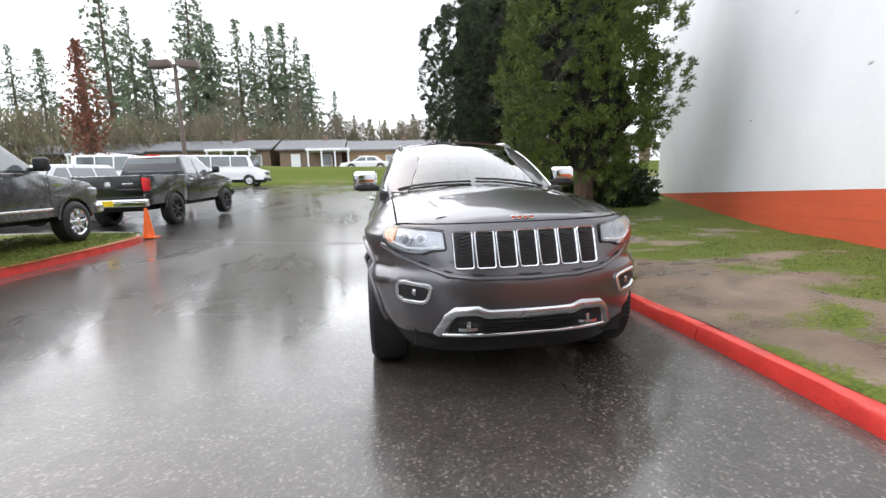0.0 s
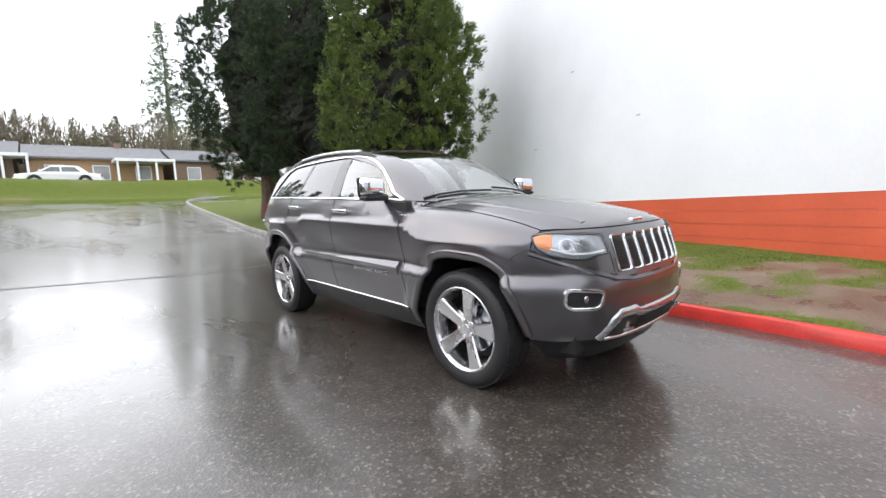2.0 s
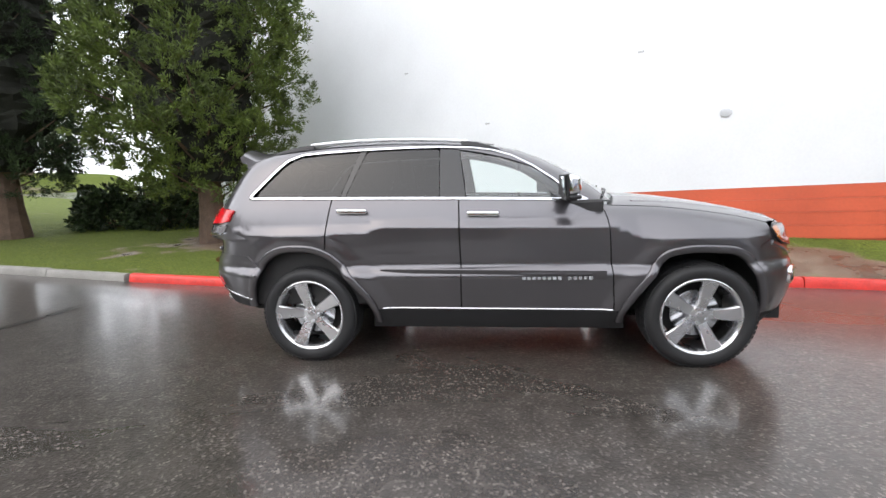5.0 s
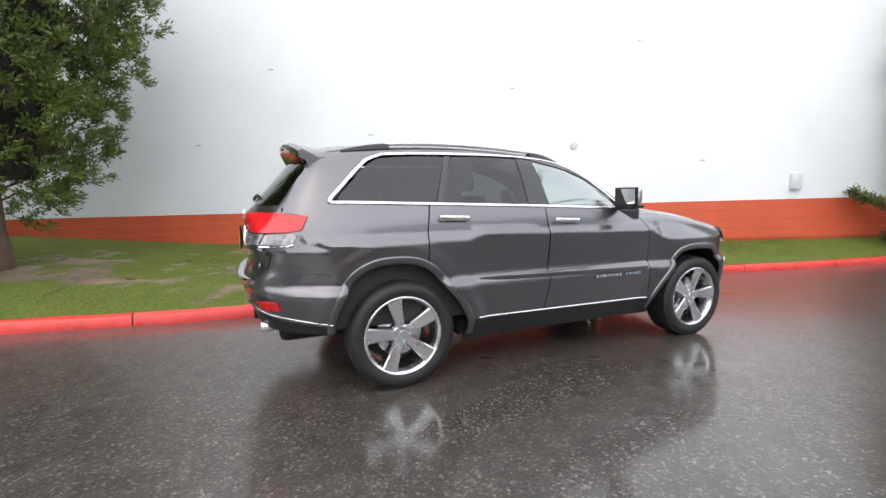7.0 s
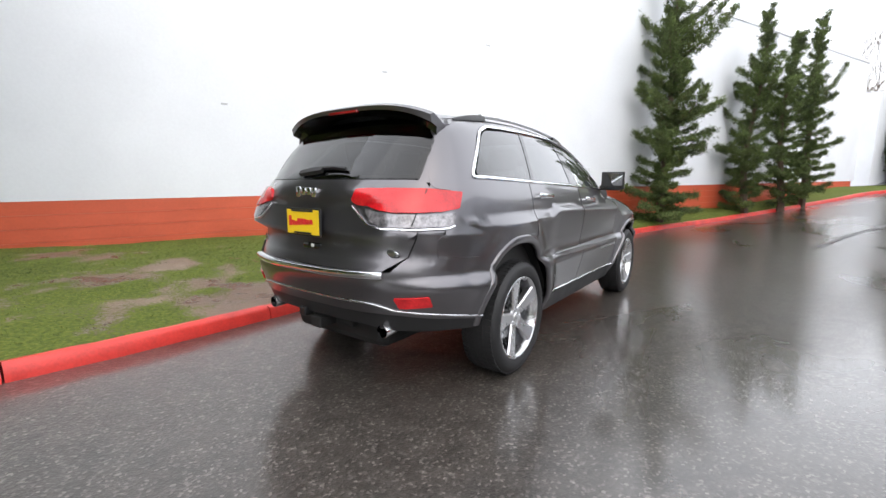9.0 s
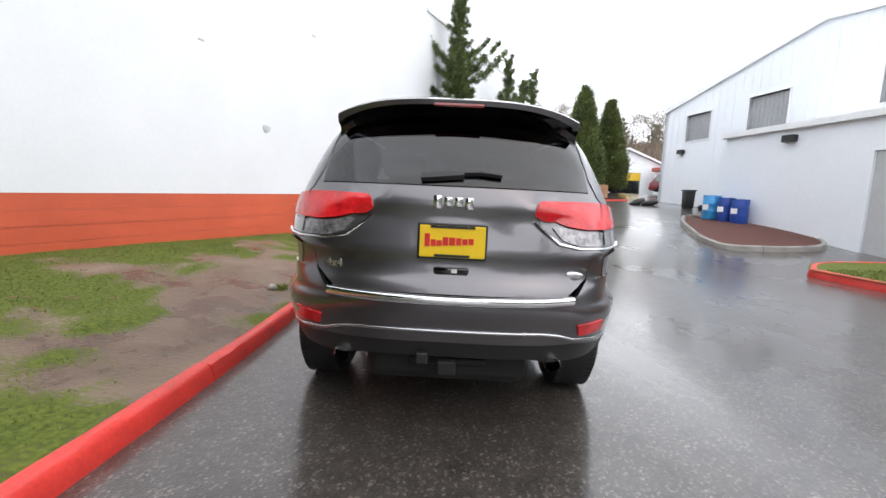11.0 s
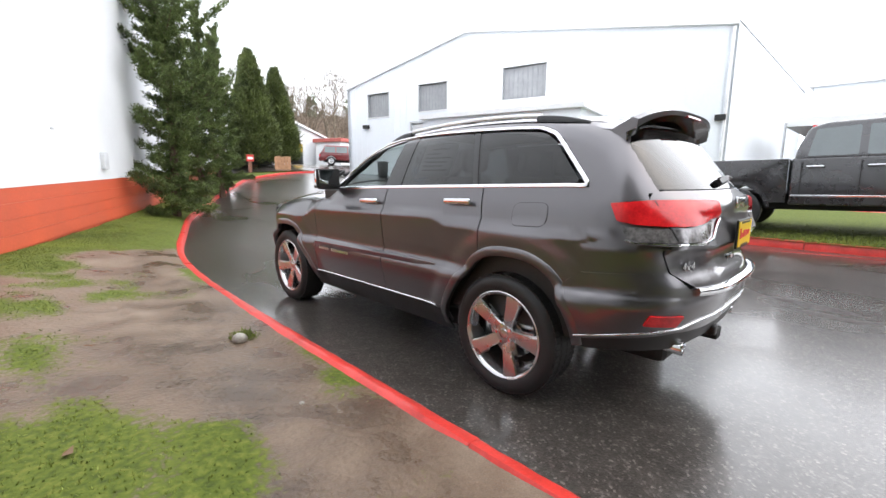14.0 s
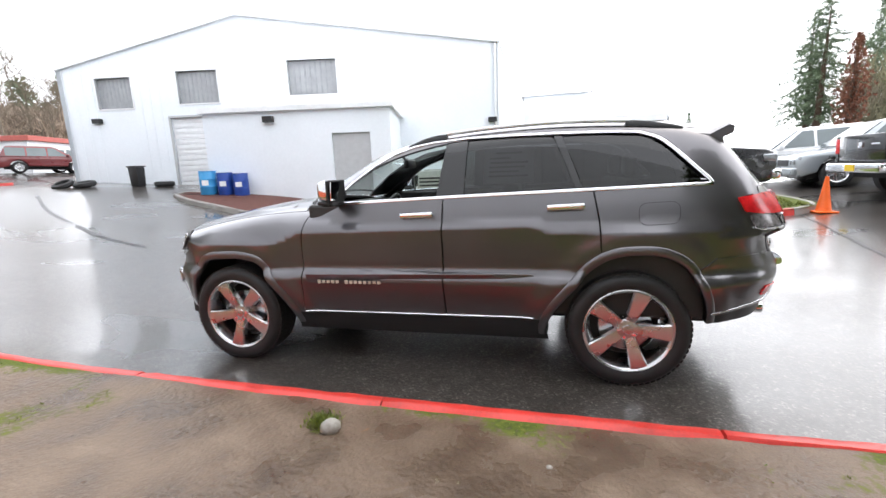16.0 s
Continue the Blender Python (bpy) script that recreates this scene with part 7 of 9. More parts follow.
def lobed_cypress(label, x, y, z, height, radius, seed, material, lobes=118, tufts=32, per=48):
    """A broad cypress: dark limbs inside, and masses of upright tufts with shade between them."""
    t = thing("cypress_tree", label, "tree", Matrix.Translation((x, y, z)), "cypresses on the grass corner")
    rng = np.random.default_rng(seed)
    wood = bmesh.new()
    pts = [Vector((0.02 * h, -0.01 * h, h)) for h in np.linspace(-0.25, height * 0.95, 10)]
    r0 = 0.05 + 0.026 * height
    for i in range(9):
        cyl(wood, pts[i], pts[i + 1], (r0 * (1 - i / 9) + 0.02) * (1.3 if i == 0 else 1), r0 * (1 - (i + 1) / 9) + 0.02, n=10, cap=False)
    C, D = [], []
    for b in range(lobes):
        k = ((b + rng.random()) / lobes) ** 0.9
        reach = radius * bottle(k)
        zb = height * (0.15 + 0.84 * k)
        a = b * 2.39996 + rng.normal(0, 0.25)
        rl = rng.uniform(0.36, 0.68) * min(1.0, 0.35 + reach / radius)
        out = np.array([math.cos(a), math.sin(a), 0.0])
        rr = max(0.1, (reach - 0.6 * rl) * rng.uniform(0.72, 1.12))
        centre = out * rr + np.array([0, 0, zb])
        cyl(wood, (0, 0, zb - 0.35 * rr - 0.1), tuple(centre), 0.018 + 0.015 * rr, 0.008, n=5, cap=False)
        # tufts over the outer and upper face of the mass
        n = unit(rng.normal(0, 1, (tufts * 2, 3)) + out * 0.75 + np.array([0, 0, 0.25]))[:tufts]
        lumpy = rl * rng.uniform(0.72, 1.12, (tufts, 1))
        c = centre + n * lumpy * np.array([[1.0, 1.0, 1.15]])
        d = unit(n * 0.7 + out * 0.25 + np.array([0, 0, 0.55]))
        # each tuft is a fan of sprays from one foot
        dd = unit(np.repeat(d, per, 0) + rng.normal(0, 0.48, (tufts * per, 3)))
        cc = np.repeat(c, per, 0) + dd * rng.uniform(-0.05, 0.10, (tufts * per, 1)) + rng.normal(0, 0.02, (tufts * per, 3))
        C.append(cc)
        D.append(dd)
    part("trunk", wood, BARK, t)
    leaf_object("crown", blades(rng, np.concatenate(C), np.concatenate(D), 0.085, 0.0115, 0.2, 1), material, t)
    # added lumpy core, coloured as the shade seen between the tufts
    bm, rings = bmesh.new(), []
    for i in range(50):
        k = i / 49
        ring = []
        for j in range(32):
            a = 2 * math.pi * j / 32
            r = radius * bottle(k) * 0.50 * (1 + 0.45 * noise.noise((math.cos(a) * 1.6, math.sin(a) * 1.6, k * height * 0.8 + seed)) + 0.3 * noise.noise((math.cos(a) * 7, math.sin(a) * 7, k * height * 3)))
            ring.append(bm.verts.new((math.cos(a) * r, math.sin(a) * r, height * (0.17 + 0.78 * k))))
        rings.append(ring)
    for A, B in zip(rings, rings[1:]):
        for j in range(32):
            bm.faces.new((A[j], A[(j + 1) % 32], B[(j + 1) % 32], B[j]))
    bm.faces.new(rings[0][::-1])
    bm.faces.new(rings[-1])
    part("inner_needles", bm, CROWN_SHADE, t)
    return t


def spruce(x, y, z, height, seed, limbs, reach_at, extra=()):
    """A ragged spruce: separate upswept limbs hung with needle tufts, the trunk showing between them."""
    t = thing("spruce_tree", "ragged dark green spruce with upswept branches against the wall", "tree", Matrix.Translation((x, y, z)), "spruces along the wall")
    rng = np.random.default_rng(seed)
    wood = bmesh.new()
    bend = rng.normal(0, 0.10, 2)
    axis_at = lambda h: np.array([bend[0] * math.sin(h * 0.9 + seed), bend[1] * math.sin(h * 0.7), h])
    hs = np.linspace(-0.2, height, 14)
    for i in range(13):
        cyl(wood, tuple(axis_at(hs[i])), tuple(axis_at(hs[i + 1])), 0.012 + 0.11 * (1 - i / 13), 0.012 + 0.11 * (1 - (i + 1) / 13), n=7, cap=False)
    C, D = [], []
    rows = [((b + rng.random()) / limbs, b * 2.39996 + rng.normal(0, 0.4), None, None) for b in range(limbs)] + list(extra)
    for k, a, reach, rise in rows:
        if reach is None:
            reach = max(0.16, 1.04 * reach_at(k) * rng.uniform(0.5, 1.3))
            rise = 0.05 + 0.75 * k + rng.normal(0, 0.12)
        m = max(3, int(reach / 0.085))
        s = np.linspace(0.08, 1, m)
        o = np.array([math.cos(a), math.sin(a), 0])
        p = axis_at(height * (0.02 + 0.97 * k)) + o * (reach * s)[:, None]
        p[:, 2] += reach * (rise * s ** 1.6 - 0.22 * s * (1 - s))
        for i in range(0, m - 1, 2):
            q = min(m - 1, i + 2)
            cyl(wood, tuple(p[i]), tuple(p[q]), 0.006 + 0.016 * reach * (1 - s[i]), 0.006 + 0.016 * reach * (1 - s[q]), n=4, cap=False)
        d = unit(np.gradient(p, axis=0))
        side = np.cross(d, [0, 0, 1])
        # short side shoots, longest in the middle of the limb
        for sg in (-1, 0, 1):
            ln = 0.30 * reach * np.sin(np.clip(s, 0.1, 0.95) * math.pi) ** 0.7 * rng.uniform(0.4, 1.1, m) if sg else np.zeros(m)
            for w in ((0.35, 0.75, 1.0) if sg else (0,)):
                keep = rng.random(m) < (0.75 if sg else 1.0)
                C.append((p + (side * sg * 0.8 + d * 0.5) * (ln * w)[:, None] + rng.normal(0, 0.022, p.shape) + np.array([0, 0, -0.02]))[keep])
                D.append(unit(d * 0.8 + side * sg * 0.5 + np.array([0, 0, 0.25]))[keep])
    C, D = np.concatenate(C), np.concatenate(D)
    part("trunk", wood, BARK, t)
    per = 24
    dd = unit(np.repeat(D, per, 0) + rng.normal(0, 0.8, (len(C) * per, 3)))
    cc = np.repeat(C, per, 0) + rng.normal(0, 0.034, (len(C) * per, 3))
    leaf_object("crown", blades(rng, cc, dd, 0.09, 0.0095, 0.2, 1), LEAF_S, t)
    return t


def plant_conifer(name, label, category, x, y, z, leaf_material, wood_material=None, group="", yaw=0.0, core=0.0, clumps=0, **kw):
    t = thing(name, label, category, Matrix.Translation((x, y, z)) @ Matrix.Rotation(yaw, 4, 'Z'), group)
    lump = {q: kw.pop(q) for q in ("up", "lump", "size") if q in kw}
    wood, leaves = conifer_mesh(**kw)
    part("trunk", wood, wood_material or BARK, t)
    if clumps:
        more = clump_leaves(kw["seed"] + 100, kw["height"], kw["radius"], kw["profile"], kw["bare"], clumps, kw["leaf"], kw["per"], **lump)
        leaves = (np.concatenate([leaves[0], more[0]]), np.concatenate([leaves[1], more[1] + len(leaves[0])]))
    leaf_object("crown", leaves, leaf_material, t)
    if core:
        # added solid core; its near-black colour stands for the shade inside the crown
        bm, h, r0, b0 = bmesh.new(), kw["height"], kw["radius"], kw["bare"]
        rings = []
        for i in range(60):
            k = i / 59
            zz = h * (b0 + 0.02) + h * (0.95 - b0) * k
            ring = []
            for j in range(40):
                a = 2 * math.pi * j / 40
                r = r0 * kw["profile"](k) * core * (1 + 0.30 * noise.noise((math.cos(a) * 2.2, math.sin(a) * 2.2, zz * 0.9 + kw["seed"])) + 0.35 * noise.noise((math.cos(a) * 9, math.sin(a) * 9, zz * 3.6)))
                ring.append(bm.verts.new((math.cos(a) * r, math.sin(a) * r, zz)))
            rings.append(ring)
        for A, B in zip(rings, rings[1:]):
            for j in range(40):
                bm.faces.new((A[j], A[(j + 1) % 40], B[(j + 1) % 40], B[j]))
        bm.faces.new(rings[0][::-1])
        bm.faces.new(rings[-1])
        part("inner_needles", bm, CROWN_SHADE, t)
    return t


def bottle(k):
    """Reach of a tall broad cypress."""
    return min(1.0, 0.45 + 2.6 * k) * (1 - max(0, (k - 0.55) / 0.45) ** 1.6 * 0.85)


lawn_h = lambda x, y: lawn_z(x, y, 0.5)
for x, y, r, h, mat_, seed, lab in ((4.3, 5.9, 1.95, 7.5, LEAF_A, 3, "broad tall cypress with bright green feathery foliage by the wall"),
                                    (4.25, 10.7, 2.25, 8.4, LEAF_B, 5, "tall dark green cypress with a reddish trunk on the grass"),
                                    (3.7, 14.3, 2.4, 9.4, LEAF_B, 8, "tall dark green cypress with a thick trunk near the kerb")):
    lobed_cypress(lab, x, y, lawn_h(x, y) - 0.03, h, r, seed, mat_)
spruce(0.05, -9.75, smooth_z(0.05, -9.75) + 0.18, 7.5, 21, 105, lambda k: 1.18 * (1 - k) ** 0.35 * (1 if k < 0.55 else 0.62) * min(1, (1 - k) * 4 + 0.1) * (0.85 + 0.2 * math.sin(k * 23)),
       [(0.60, 2.75, 1.45, 0.55), (0.66, 2.9, 1.25, 0.62), (0.62, -0.15, 1.45, 0.95), (0.68, 0.2, 1.05, 0.8), (0.72, 3.3, 0.9, 0.6), (0.57, 1.6, 1.3, 0.6)])
for x, y, h, seed, n, lean in ((-1.85, -13.9, 6.4, 22, 70, 2.2), (-2.75, -15.4, 5.9, 24, 60, 0.4), (-3.5, -17.0, 6.6, 23, 70, 3.6)):
    spruce(x, y, smooth_z(x, y) + 0.18, h, seed, n, lambda k: 0.98 * (1 - k) ** 0.45 * min(1, (1 - k) * 3 + 0.12) * (0.8 + 0.3 * math.sin(k * 17 + seed)), [(0.55, lean, 0.95, 1.3), (0.62, lean + 2.6, 0.8, 1.2), (0.45, lean + 4.3, 1.0, 0.7)])
for x, y, h, r, seed in ((-8.9, -27.4, 7.5, 1.75, 31), (-11.6, -29.6, 6.9, 1.6, 32), (-10.3, -31.5, 8.0, 1.6, 33)):
    plant_conifer("thuja_tree", "dense conical olive-green thuja", "tree", x, y, smooth_z(x, y), LEAF_T, group="thujas at the road end",
                  seed=seed, height=h, radius=r, branches=150, profile=lambda k: min(1, 0.75 + k * 1.6) * (1 - k) ** 0.95, rise=lambda k: 0.6, leaf=(0.24, 0.03), per=18, step=0.3, spread=0.4, bare=0.0, ragged=0.08, limb_tube=False, core=0.7, clumps=2600, lump=0.06, size=0.25, up=1.1)
# shrubs by the wall under the cypress
for x, y, r, h, seed in ((6.6, 8.6, 1.15, 1.35, 41), (7.6, 9.4, 1.0, 1.3, 42), (6.1, 9.9, 1.0, 1.1, 43)):
    rng = np.random.default_rng(seed)
    u = rng.normal(0, 1, (900, 3))
    u /= np.linalg.norm(u, axis=1, keepdims=True)
    u[:, 2] = np.abs(u[:, 2])
    rad = rng.uniform(0.6, 1.0, (900, 1)) * (1 + 0.18 * np.sin(u[:, :1] * 7) * np.cos(u[:, 1:2] * 6))
    c = u * rad * np.array([[r, r, h]])
    sh = thing("shrub", "dark green leafy shrub at the foot of the wall", "shrub", Matrix.Translation((x, y, lawn_h(x, y))), group="shrubs by the wall")
    leaf_object("foliage", blades(rng, c, u, 0.13, 0.035, 0.6, 6), LEAF_B, sh)
    bm = bmesh.new()
    for k in range(7):
        a = k * 0.9
        cyl(bm, (0, 0, -0.1), (math.cos(a) * r * 0.6, math.sin(a) * r * 0.6, h * 0.7), 0.025, 0.008, n=5)
    part("stems", bm, BARK, sh)

# grass blades on the lawn and the island
rng = np.random.default_rng(77)
pts, dirs = [], []
line = LAWN_LINE
tries = 0
while len(pts) < 90000 and tries < 600000:
    tries += 1
    i = rng.integers(0, len(line) - 1)
    x0, y0 = line[i] + (line[i + 1] - line[i]) * rng.random()
    if not -14 < y0 < 14 or (abs(y0) > 7 and rng.random() < 0.6):
        continue
    p0 = Vector((x0 + 0.17, y0, 0))
    d = (p0 - WALL_A).dot(WALL_OUT)
    f = rng.random()
    q = p0 - WALL_OUT * (d * f)
    cv = cover_at(q.x, q.y)
    if rng.random() > (cv - 0.30) * 1.3:
        continue
    pts.append((q.x, q.y, lawn_z(q.x, q.y, f) - 0.008))
pts = np.array(pts)
gdir = np.tile([[0, 0, 1.0]], (len(pts), 1))
GRASS = surf("grass_blades", (0.082, 0.128, 0.014), 0.6, var=0.5, scale=1.2, fine=14, bump=0, tint=(0.175, 0.205, 0.034), per_island=0.4)
gr = leaf_object("grass", blades(rng, pts, gdir, 0.019, 0.0032, 0.9, 4), GRASS, None)
tagged(gr, "short green grass blades on the worn lawn", "grass", kind="stuff")
pts = []
while len(pts) < 9000:
    x, y = rng.uniform(-8.6, -6.35), rng.uniform(-3.0, 6.2)
    pts.append((x, y, smooth_z(x, y) + 0.135))
pts = np.array(pts)
gr = leaf_object("island_grass", blades(rng, pts, np.tile([[0, 0, 1.0]], (len(pts), 1)), 0.045, 0.007, 0.5, 3), GRASS, None)
tagged(gr, "short green grass blades on the island", "grass", kind="stuff")
# fallen leaves, pebbles and litter on the mud
rng = np.random.default_rng(5)
STONE = surf("grey_pebble", (0.30, 0.28, 0.25), 0.6, var=0.3, scale=20)


def pebble(name, label, x, y, r, material, flat=0.6):
    bm = bmesh.new()
    bmesh.ops.create_icosphere(bm, subdivisions=2, radius=r)
    for v in bm.verts:
        v.co *= 1 + 0.18 * noise.noise(v.co * 9 / r * 0.1 + Vector((x, y, 0)))
        v.co.z *= flat
    bmesh.ops.translate(bm, vec=(x, y, lawn_z(x, y, 0.1) + r * flat * 0.55), verts=bm.verts)
    return tagged(part(name, bm, material, None, smooth=True), label, "stone")


pebble("stone", "grey rounded stone beside the kerb", 1.93, -0.14, 0.055, STONE, 0.8)
for k in range(26):
    y = rng.uniform(-4, 3)
    x = rng.uniform(2.0, 3.6)
    pebble("pebble", "small pale pebble on the mud", x, y, rng.uniform(0.008, 0.022), STONE)
DEAD = surf("brown_leaf", (0.16, 0.085, 0.04), 0.6, var=0.4)
for k in range(30):
    y, x = rng.uniform(-4, 6), rng.uniform(1.9, 4.2)
    bm = bmesh.new()
    a = rng.uniform(0, 6.28)
    c = Vector((x, y, lawn_z(x, y, (x - 1.8) / 3) + 0.012))
    vs = [bm.verts.new(c + Vector((math.cos(a + t) * l, math.sin(a + t) * l, dz))) for t, l, dz in ((0, 0.045, 0.008), (1.2, 0.02, 0), (3.14, 0.04, 0.012), (4.6, 0.022, 0.0))]
    bm.faces.new(vs)
    tagged(part("fallen_leaf", bm, DEAD), "curled brown fallen leaf on the lawn", "leaf", group="fallen leaves")
# tuft behind the stone
rng2 = np.random.default_rng(9)
for nm, x, y, n, r in (("grass_tuft", 1.88, -0.22, 160, 0.07), ("grass_tuft", 2.55, -1.9, 500, 0.2), ("grass_tuft", 2.75, -1.75, 300, 0.16), ("grass_tuft", 2.45, -3.4, 300, 0.2)):
    c = rng2.normal(0, r * 0.5, (n, 3))
    c[:, 2] = 0
    c += np.array([[x, y, 0]])
    c[:, 2] = [lawn_z(a, b, 0.1) for a, b in c[:, :2]]
    ob = leaf_object(nm, blades(rng2, c, np.tile([[0, 0, 1.0]], (n, 1)), 0.034, 0.004, 0.7, 5), GRASS, None)
    tagged(ob, "tuft of fresh green grass in the mud", "grass tuft", kind="stuff")


# ---- parked vehicles ----
def prism(bm, poly, x0, x1, bevel=0.03, seg=2, taper=None):
    """Extrude a side outline (y, z) across x; taper(y, z): share of the half-width kept."""
    b = bmesh.new()
    A = [b.verts.new((x0, y, z)) for y, z in poly]
    B = [b.verts.new((x1, y, z)) for y, z in poly]
    b.faces.new(A)
    b.faces.new(B[::-1])
    n = len(poly)
    for i in range(n):
        b.faces.new((A[i], B[i], B[(i + 1) % n], A[(i + 1) % n]))
    bmesh.ops.recalc_face_normals(b, faces=b.faces)
    if bevel:
        bmesh.ops.bevel(b, geom=list(b.edges), offset=bevel, segments=seg, affect='EDGES', profile=0.5, clamp_overlap=True)
    if taper:
        for v in b.verts:
            v.co.x *= taper(v.co.y, v.co.z)
    merge(bm, b)
    return bm


def simple_wheel(m, parent, R, r, width, spokes, rim_material, black_face=False):
    w = thing("wheel", "", "")
    w.parent = parent
    w.matrix_basis = m
    bm = bmesh.new()
    h = width / 2
    lathe(bm, [(-h, r), (-h - 0.01, r + 0.03), (-h, R - 0.03), (-h + 0.03, R), (h - 0.03, R), (h, R - 0.03), (h + 0.01, r + 0.03), (h, r)], 40)
    part("tyre", bm, RUBBER, w, smooth=40)
    bm = bmesh.new()
    lathe(bm, [(h, r), (h - 0.015, r - 0.02), (h - 0.06, r - 0.03), (-h, r - 0.03)], 40)
    part("rim", bm, rim_material, w, smooth=40)
    for k in range(spokes):
        bm = bmesh.new()
        box(bm, h - 0.07, h - 0.015, -0.026, 0.026, 0.03, r - 0.01, bevel=0.01, m=Matrix.Rotation(2 * math.pi * k / spokes, 4, 'X'))
        part("spoke", bm, rim_material, w)
    bm = bmesh.new()
    lathe(bm, [(h - 0.10, r - 0.03), (h - 0.10, 0.07), (h - 0.01, 0.065), (h, 0.04), (h, 0.0001)], 24)
    part("hub", bm, rim_material if not black_face else BLACK_PLASTIC, w, smooth=40)
    return w


def four_wheels(car, track, axle_f, axle_r, R, r, width, spokes, material):
    for sx in (-1, 1):
        for y in (axle_f, axle_r):
            m = Matrix.Translation((sx * (track / 2), y, R)) @ (Matrix.Rotation(math.pi, 4, 'Z') if sx < 0 else Matrix.Identity(4))
            simple_wheel(m, car, R, r, width, spokes, material)


def arched(poly_bottom, axles, R, z_sill, y0, y1):
    """Lower edge from y0 to y1 with wheel arches."""
    pts = [(y0, z_sill)]
    way = 1 if y1 > y0 else -1
    for a in sorted(axles, reverse=way < 0):
        pts += [(a - way * R * math.cos(t), max(z_sill, poly_bottom + R * math.sin(t))) for t in np.linspace(0.12, math.pi - 0.12, 13)]
    pts.append((y1, z_sill))
    return pts


def pickup(name, label, m, paint, rim, lift=0.0, R=0.40, chrome_mouldings=True, wb=3.57, group=""):
    """Full-size crew-cab pickup, nose towards +y, origin on the ground midway between the axles."""
    t = thing(name, label, "pickup truck", m, group)
    f, r = wb / 2, -wb / 2
    L = lift
    nose, tail = f + 0.90, r - 1.22
    four_wheels(t, 1.78, f, r, R, R * 0.64, 0.275, 8, rim)
    # cab and front body
    low = arched(R, (f,), R + 0.09, 0.52 + L, r + 0.78, nose - 0.03)
    side = low + [(nose, 0.75 + L), (nose, 0.98 + L), (nose - 0.05, 1.09 + L), (nose - 0.20, 1.165 + L), (f + 0.1, 1.235 + L), (f - 0.55, 1.315 + L), (f - 0.62, 1.33 + L), (r + 0.78, 1.33 + L)]
    bm = bmesh.new()
    prism(bm, side, -0.985, 0.985, 0.05, 3, taper=lambda y, z: 1 - 0.08 * max(0, (y - f) / 0.90) ** 2 - 0.035 * max(0, (z - L - 0.95) / 0.35))
    part("front_body", bm, paint, t, smooth=40)
    cab = [(r + 0.80, 1.30 + L), (r + 0.84, 1.55 + L), (r + 0.98, 1.86 + L), (r + 1.2, 1.93 + L), (f - 1.55, 1.94 + L), (f - 1.30, 1.88 + L), (f - 0.60, 1.30 + L)]
    cab_taper = lambda y, z: 1 - 0.24 * max(0, (z - L - 1.30) / 0.64)
    bm = bmesh.new()
    prism(bm, cab, -0.95, 0.95, 0.05, 3, taper=cab_taper)
    part("cab", bm, paint, t, smooth=40)
    # glass, set 6 mm proud of the cab
    tint, dark = bpy.data.materials["dark_rear_glass"], GLOSS_BLACK
    sky_glass = surf("side_glass", (0.10, 0.125, 0.13), 0.06, var=0.2, scale=1, bump=0, coat=1.0) if "side_glass" not in bpy.data.materials else bpy.data.materials["side_glass"]
    for s in (-1, 1):
        for nm, poly in (("rear_side_window", [(r + 0.98, 1.36 + L), (r + 1.06, 1.82 + L), (r + 1.62, 1.85 + L), (r + 1.62, 1.36 + L)]),
                         ("front_side_window", [(r + 1.72, 1.36 + L), (r + 1.72, 1.85 + L), (f - 1.45, 1.83 + L), (f - 0.86, 1.36 + L)])):
            bm = bmesh.new()
            q = rounded(poly, 0.03, 3)
            A = [bm.verts.new((s * (0.95 * cab_taper(y, z) + 0.006), y, z)) for y, z in q]
            B = [bm.verts.new((s * (0.95 * cab_taper(y, z) - 0.02), y, z)) for y, z in q]
            bm.faces.new(A)
            for i in range(len(q)):
                bm.faces.new((A[i], A[(i + 1) % len(q)], B[(i + 1) % len(q)], B[i]))
            part(nm, bm, sky_glass, t, "side window reflecting the pale sky")
        # doors as raised seams, handles, mirror, board
        for y in (r + 0.92, r + 1.67, f - 0.60):
            bm = bmesh.new()
            box(bm, s * 0.983 - 0.004, s * 0.983 + 0.004, y - 0.006, y + 0.006, 0.60 + L, 1.27 + L)
            part("door_gap", bm, UNDERSIDE, t)
        for y in (r + 1.10, r + 1.86):
            bm = bmesh.new()
            box(bm, s * 0.995 - 0.02, s * 0.995 + 0.02, y - 0.12, y + 0.12, 1.165 + L, 1.20 + L, bevel=0.012)
            part("door_handle", bm, CHROME, t)
        bm = bmesh.new()
        box(bm, s * 1.12 - 0.11, s * 1.12 + 0.11, f - 0.98, f - 0.82, 1.36 + L, 1.60 + L, bevel=0.05, seg=3)
        box(bm, s * 0.98 - 0.08, s * 0.98 + 0.08, f - 0.93, f - 0.86, 1.36 + L, 1.42 + L, bevel=0.01)
        part("door_mirror", bm, paint if not chrome_mouldings else BLACK_PLASTIC, t, smooth=40)
        if chrome_mouldings:
            bm = bmesh.new()
            box(bm, s * 0.99 - 0.012, s * 0.99 + 0.012, r + 0.80, f - 0.60, 0.66 + L, 0.70 + L, bevel=0.008)
            part("sill_strip", bm, CHROME, t)
        # side badge bars on the door
        for k in range(5):
            bm = bmesh.new()
            box(bm, s * 0.988 - 0.004, s * 0.988 + 0.004, f - 0.50 + k * 0.055, f - 0.46 + k * 0.055, 1.10 + L, 1.14 + L)
            part("badge_bar", bm, CHROME, t)
    bm = bmesh.new()
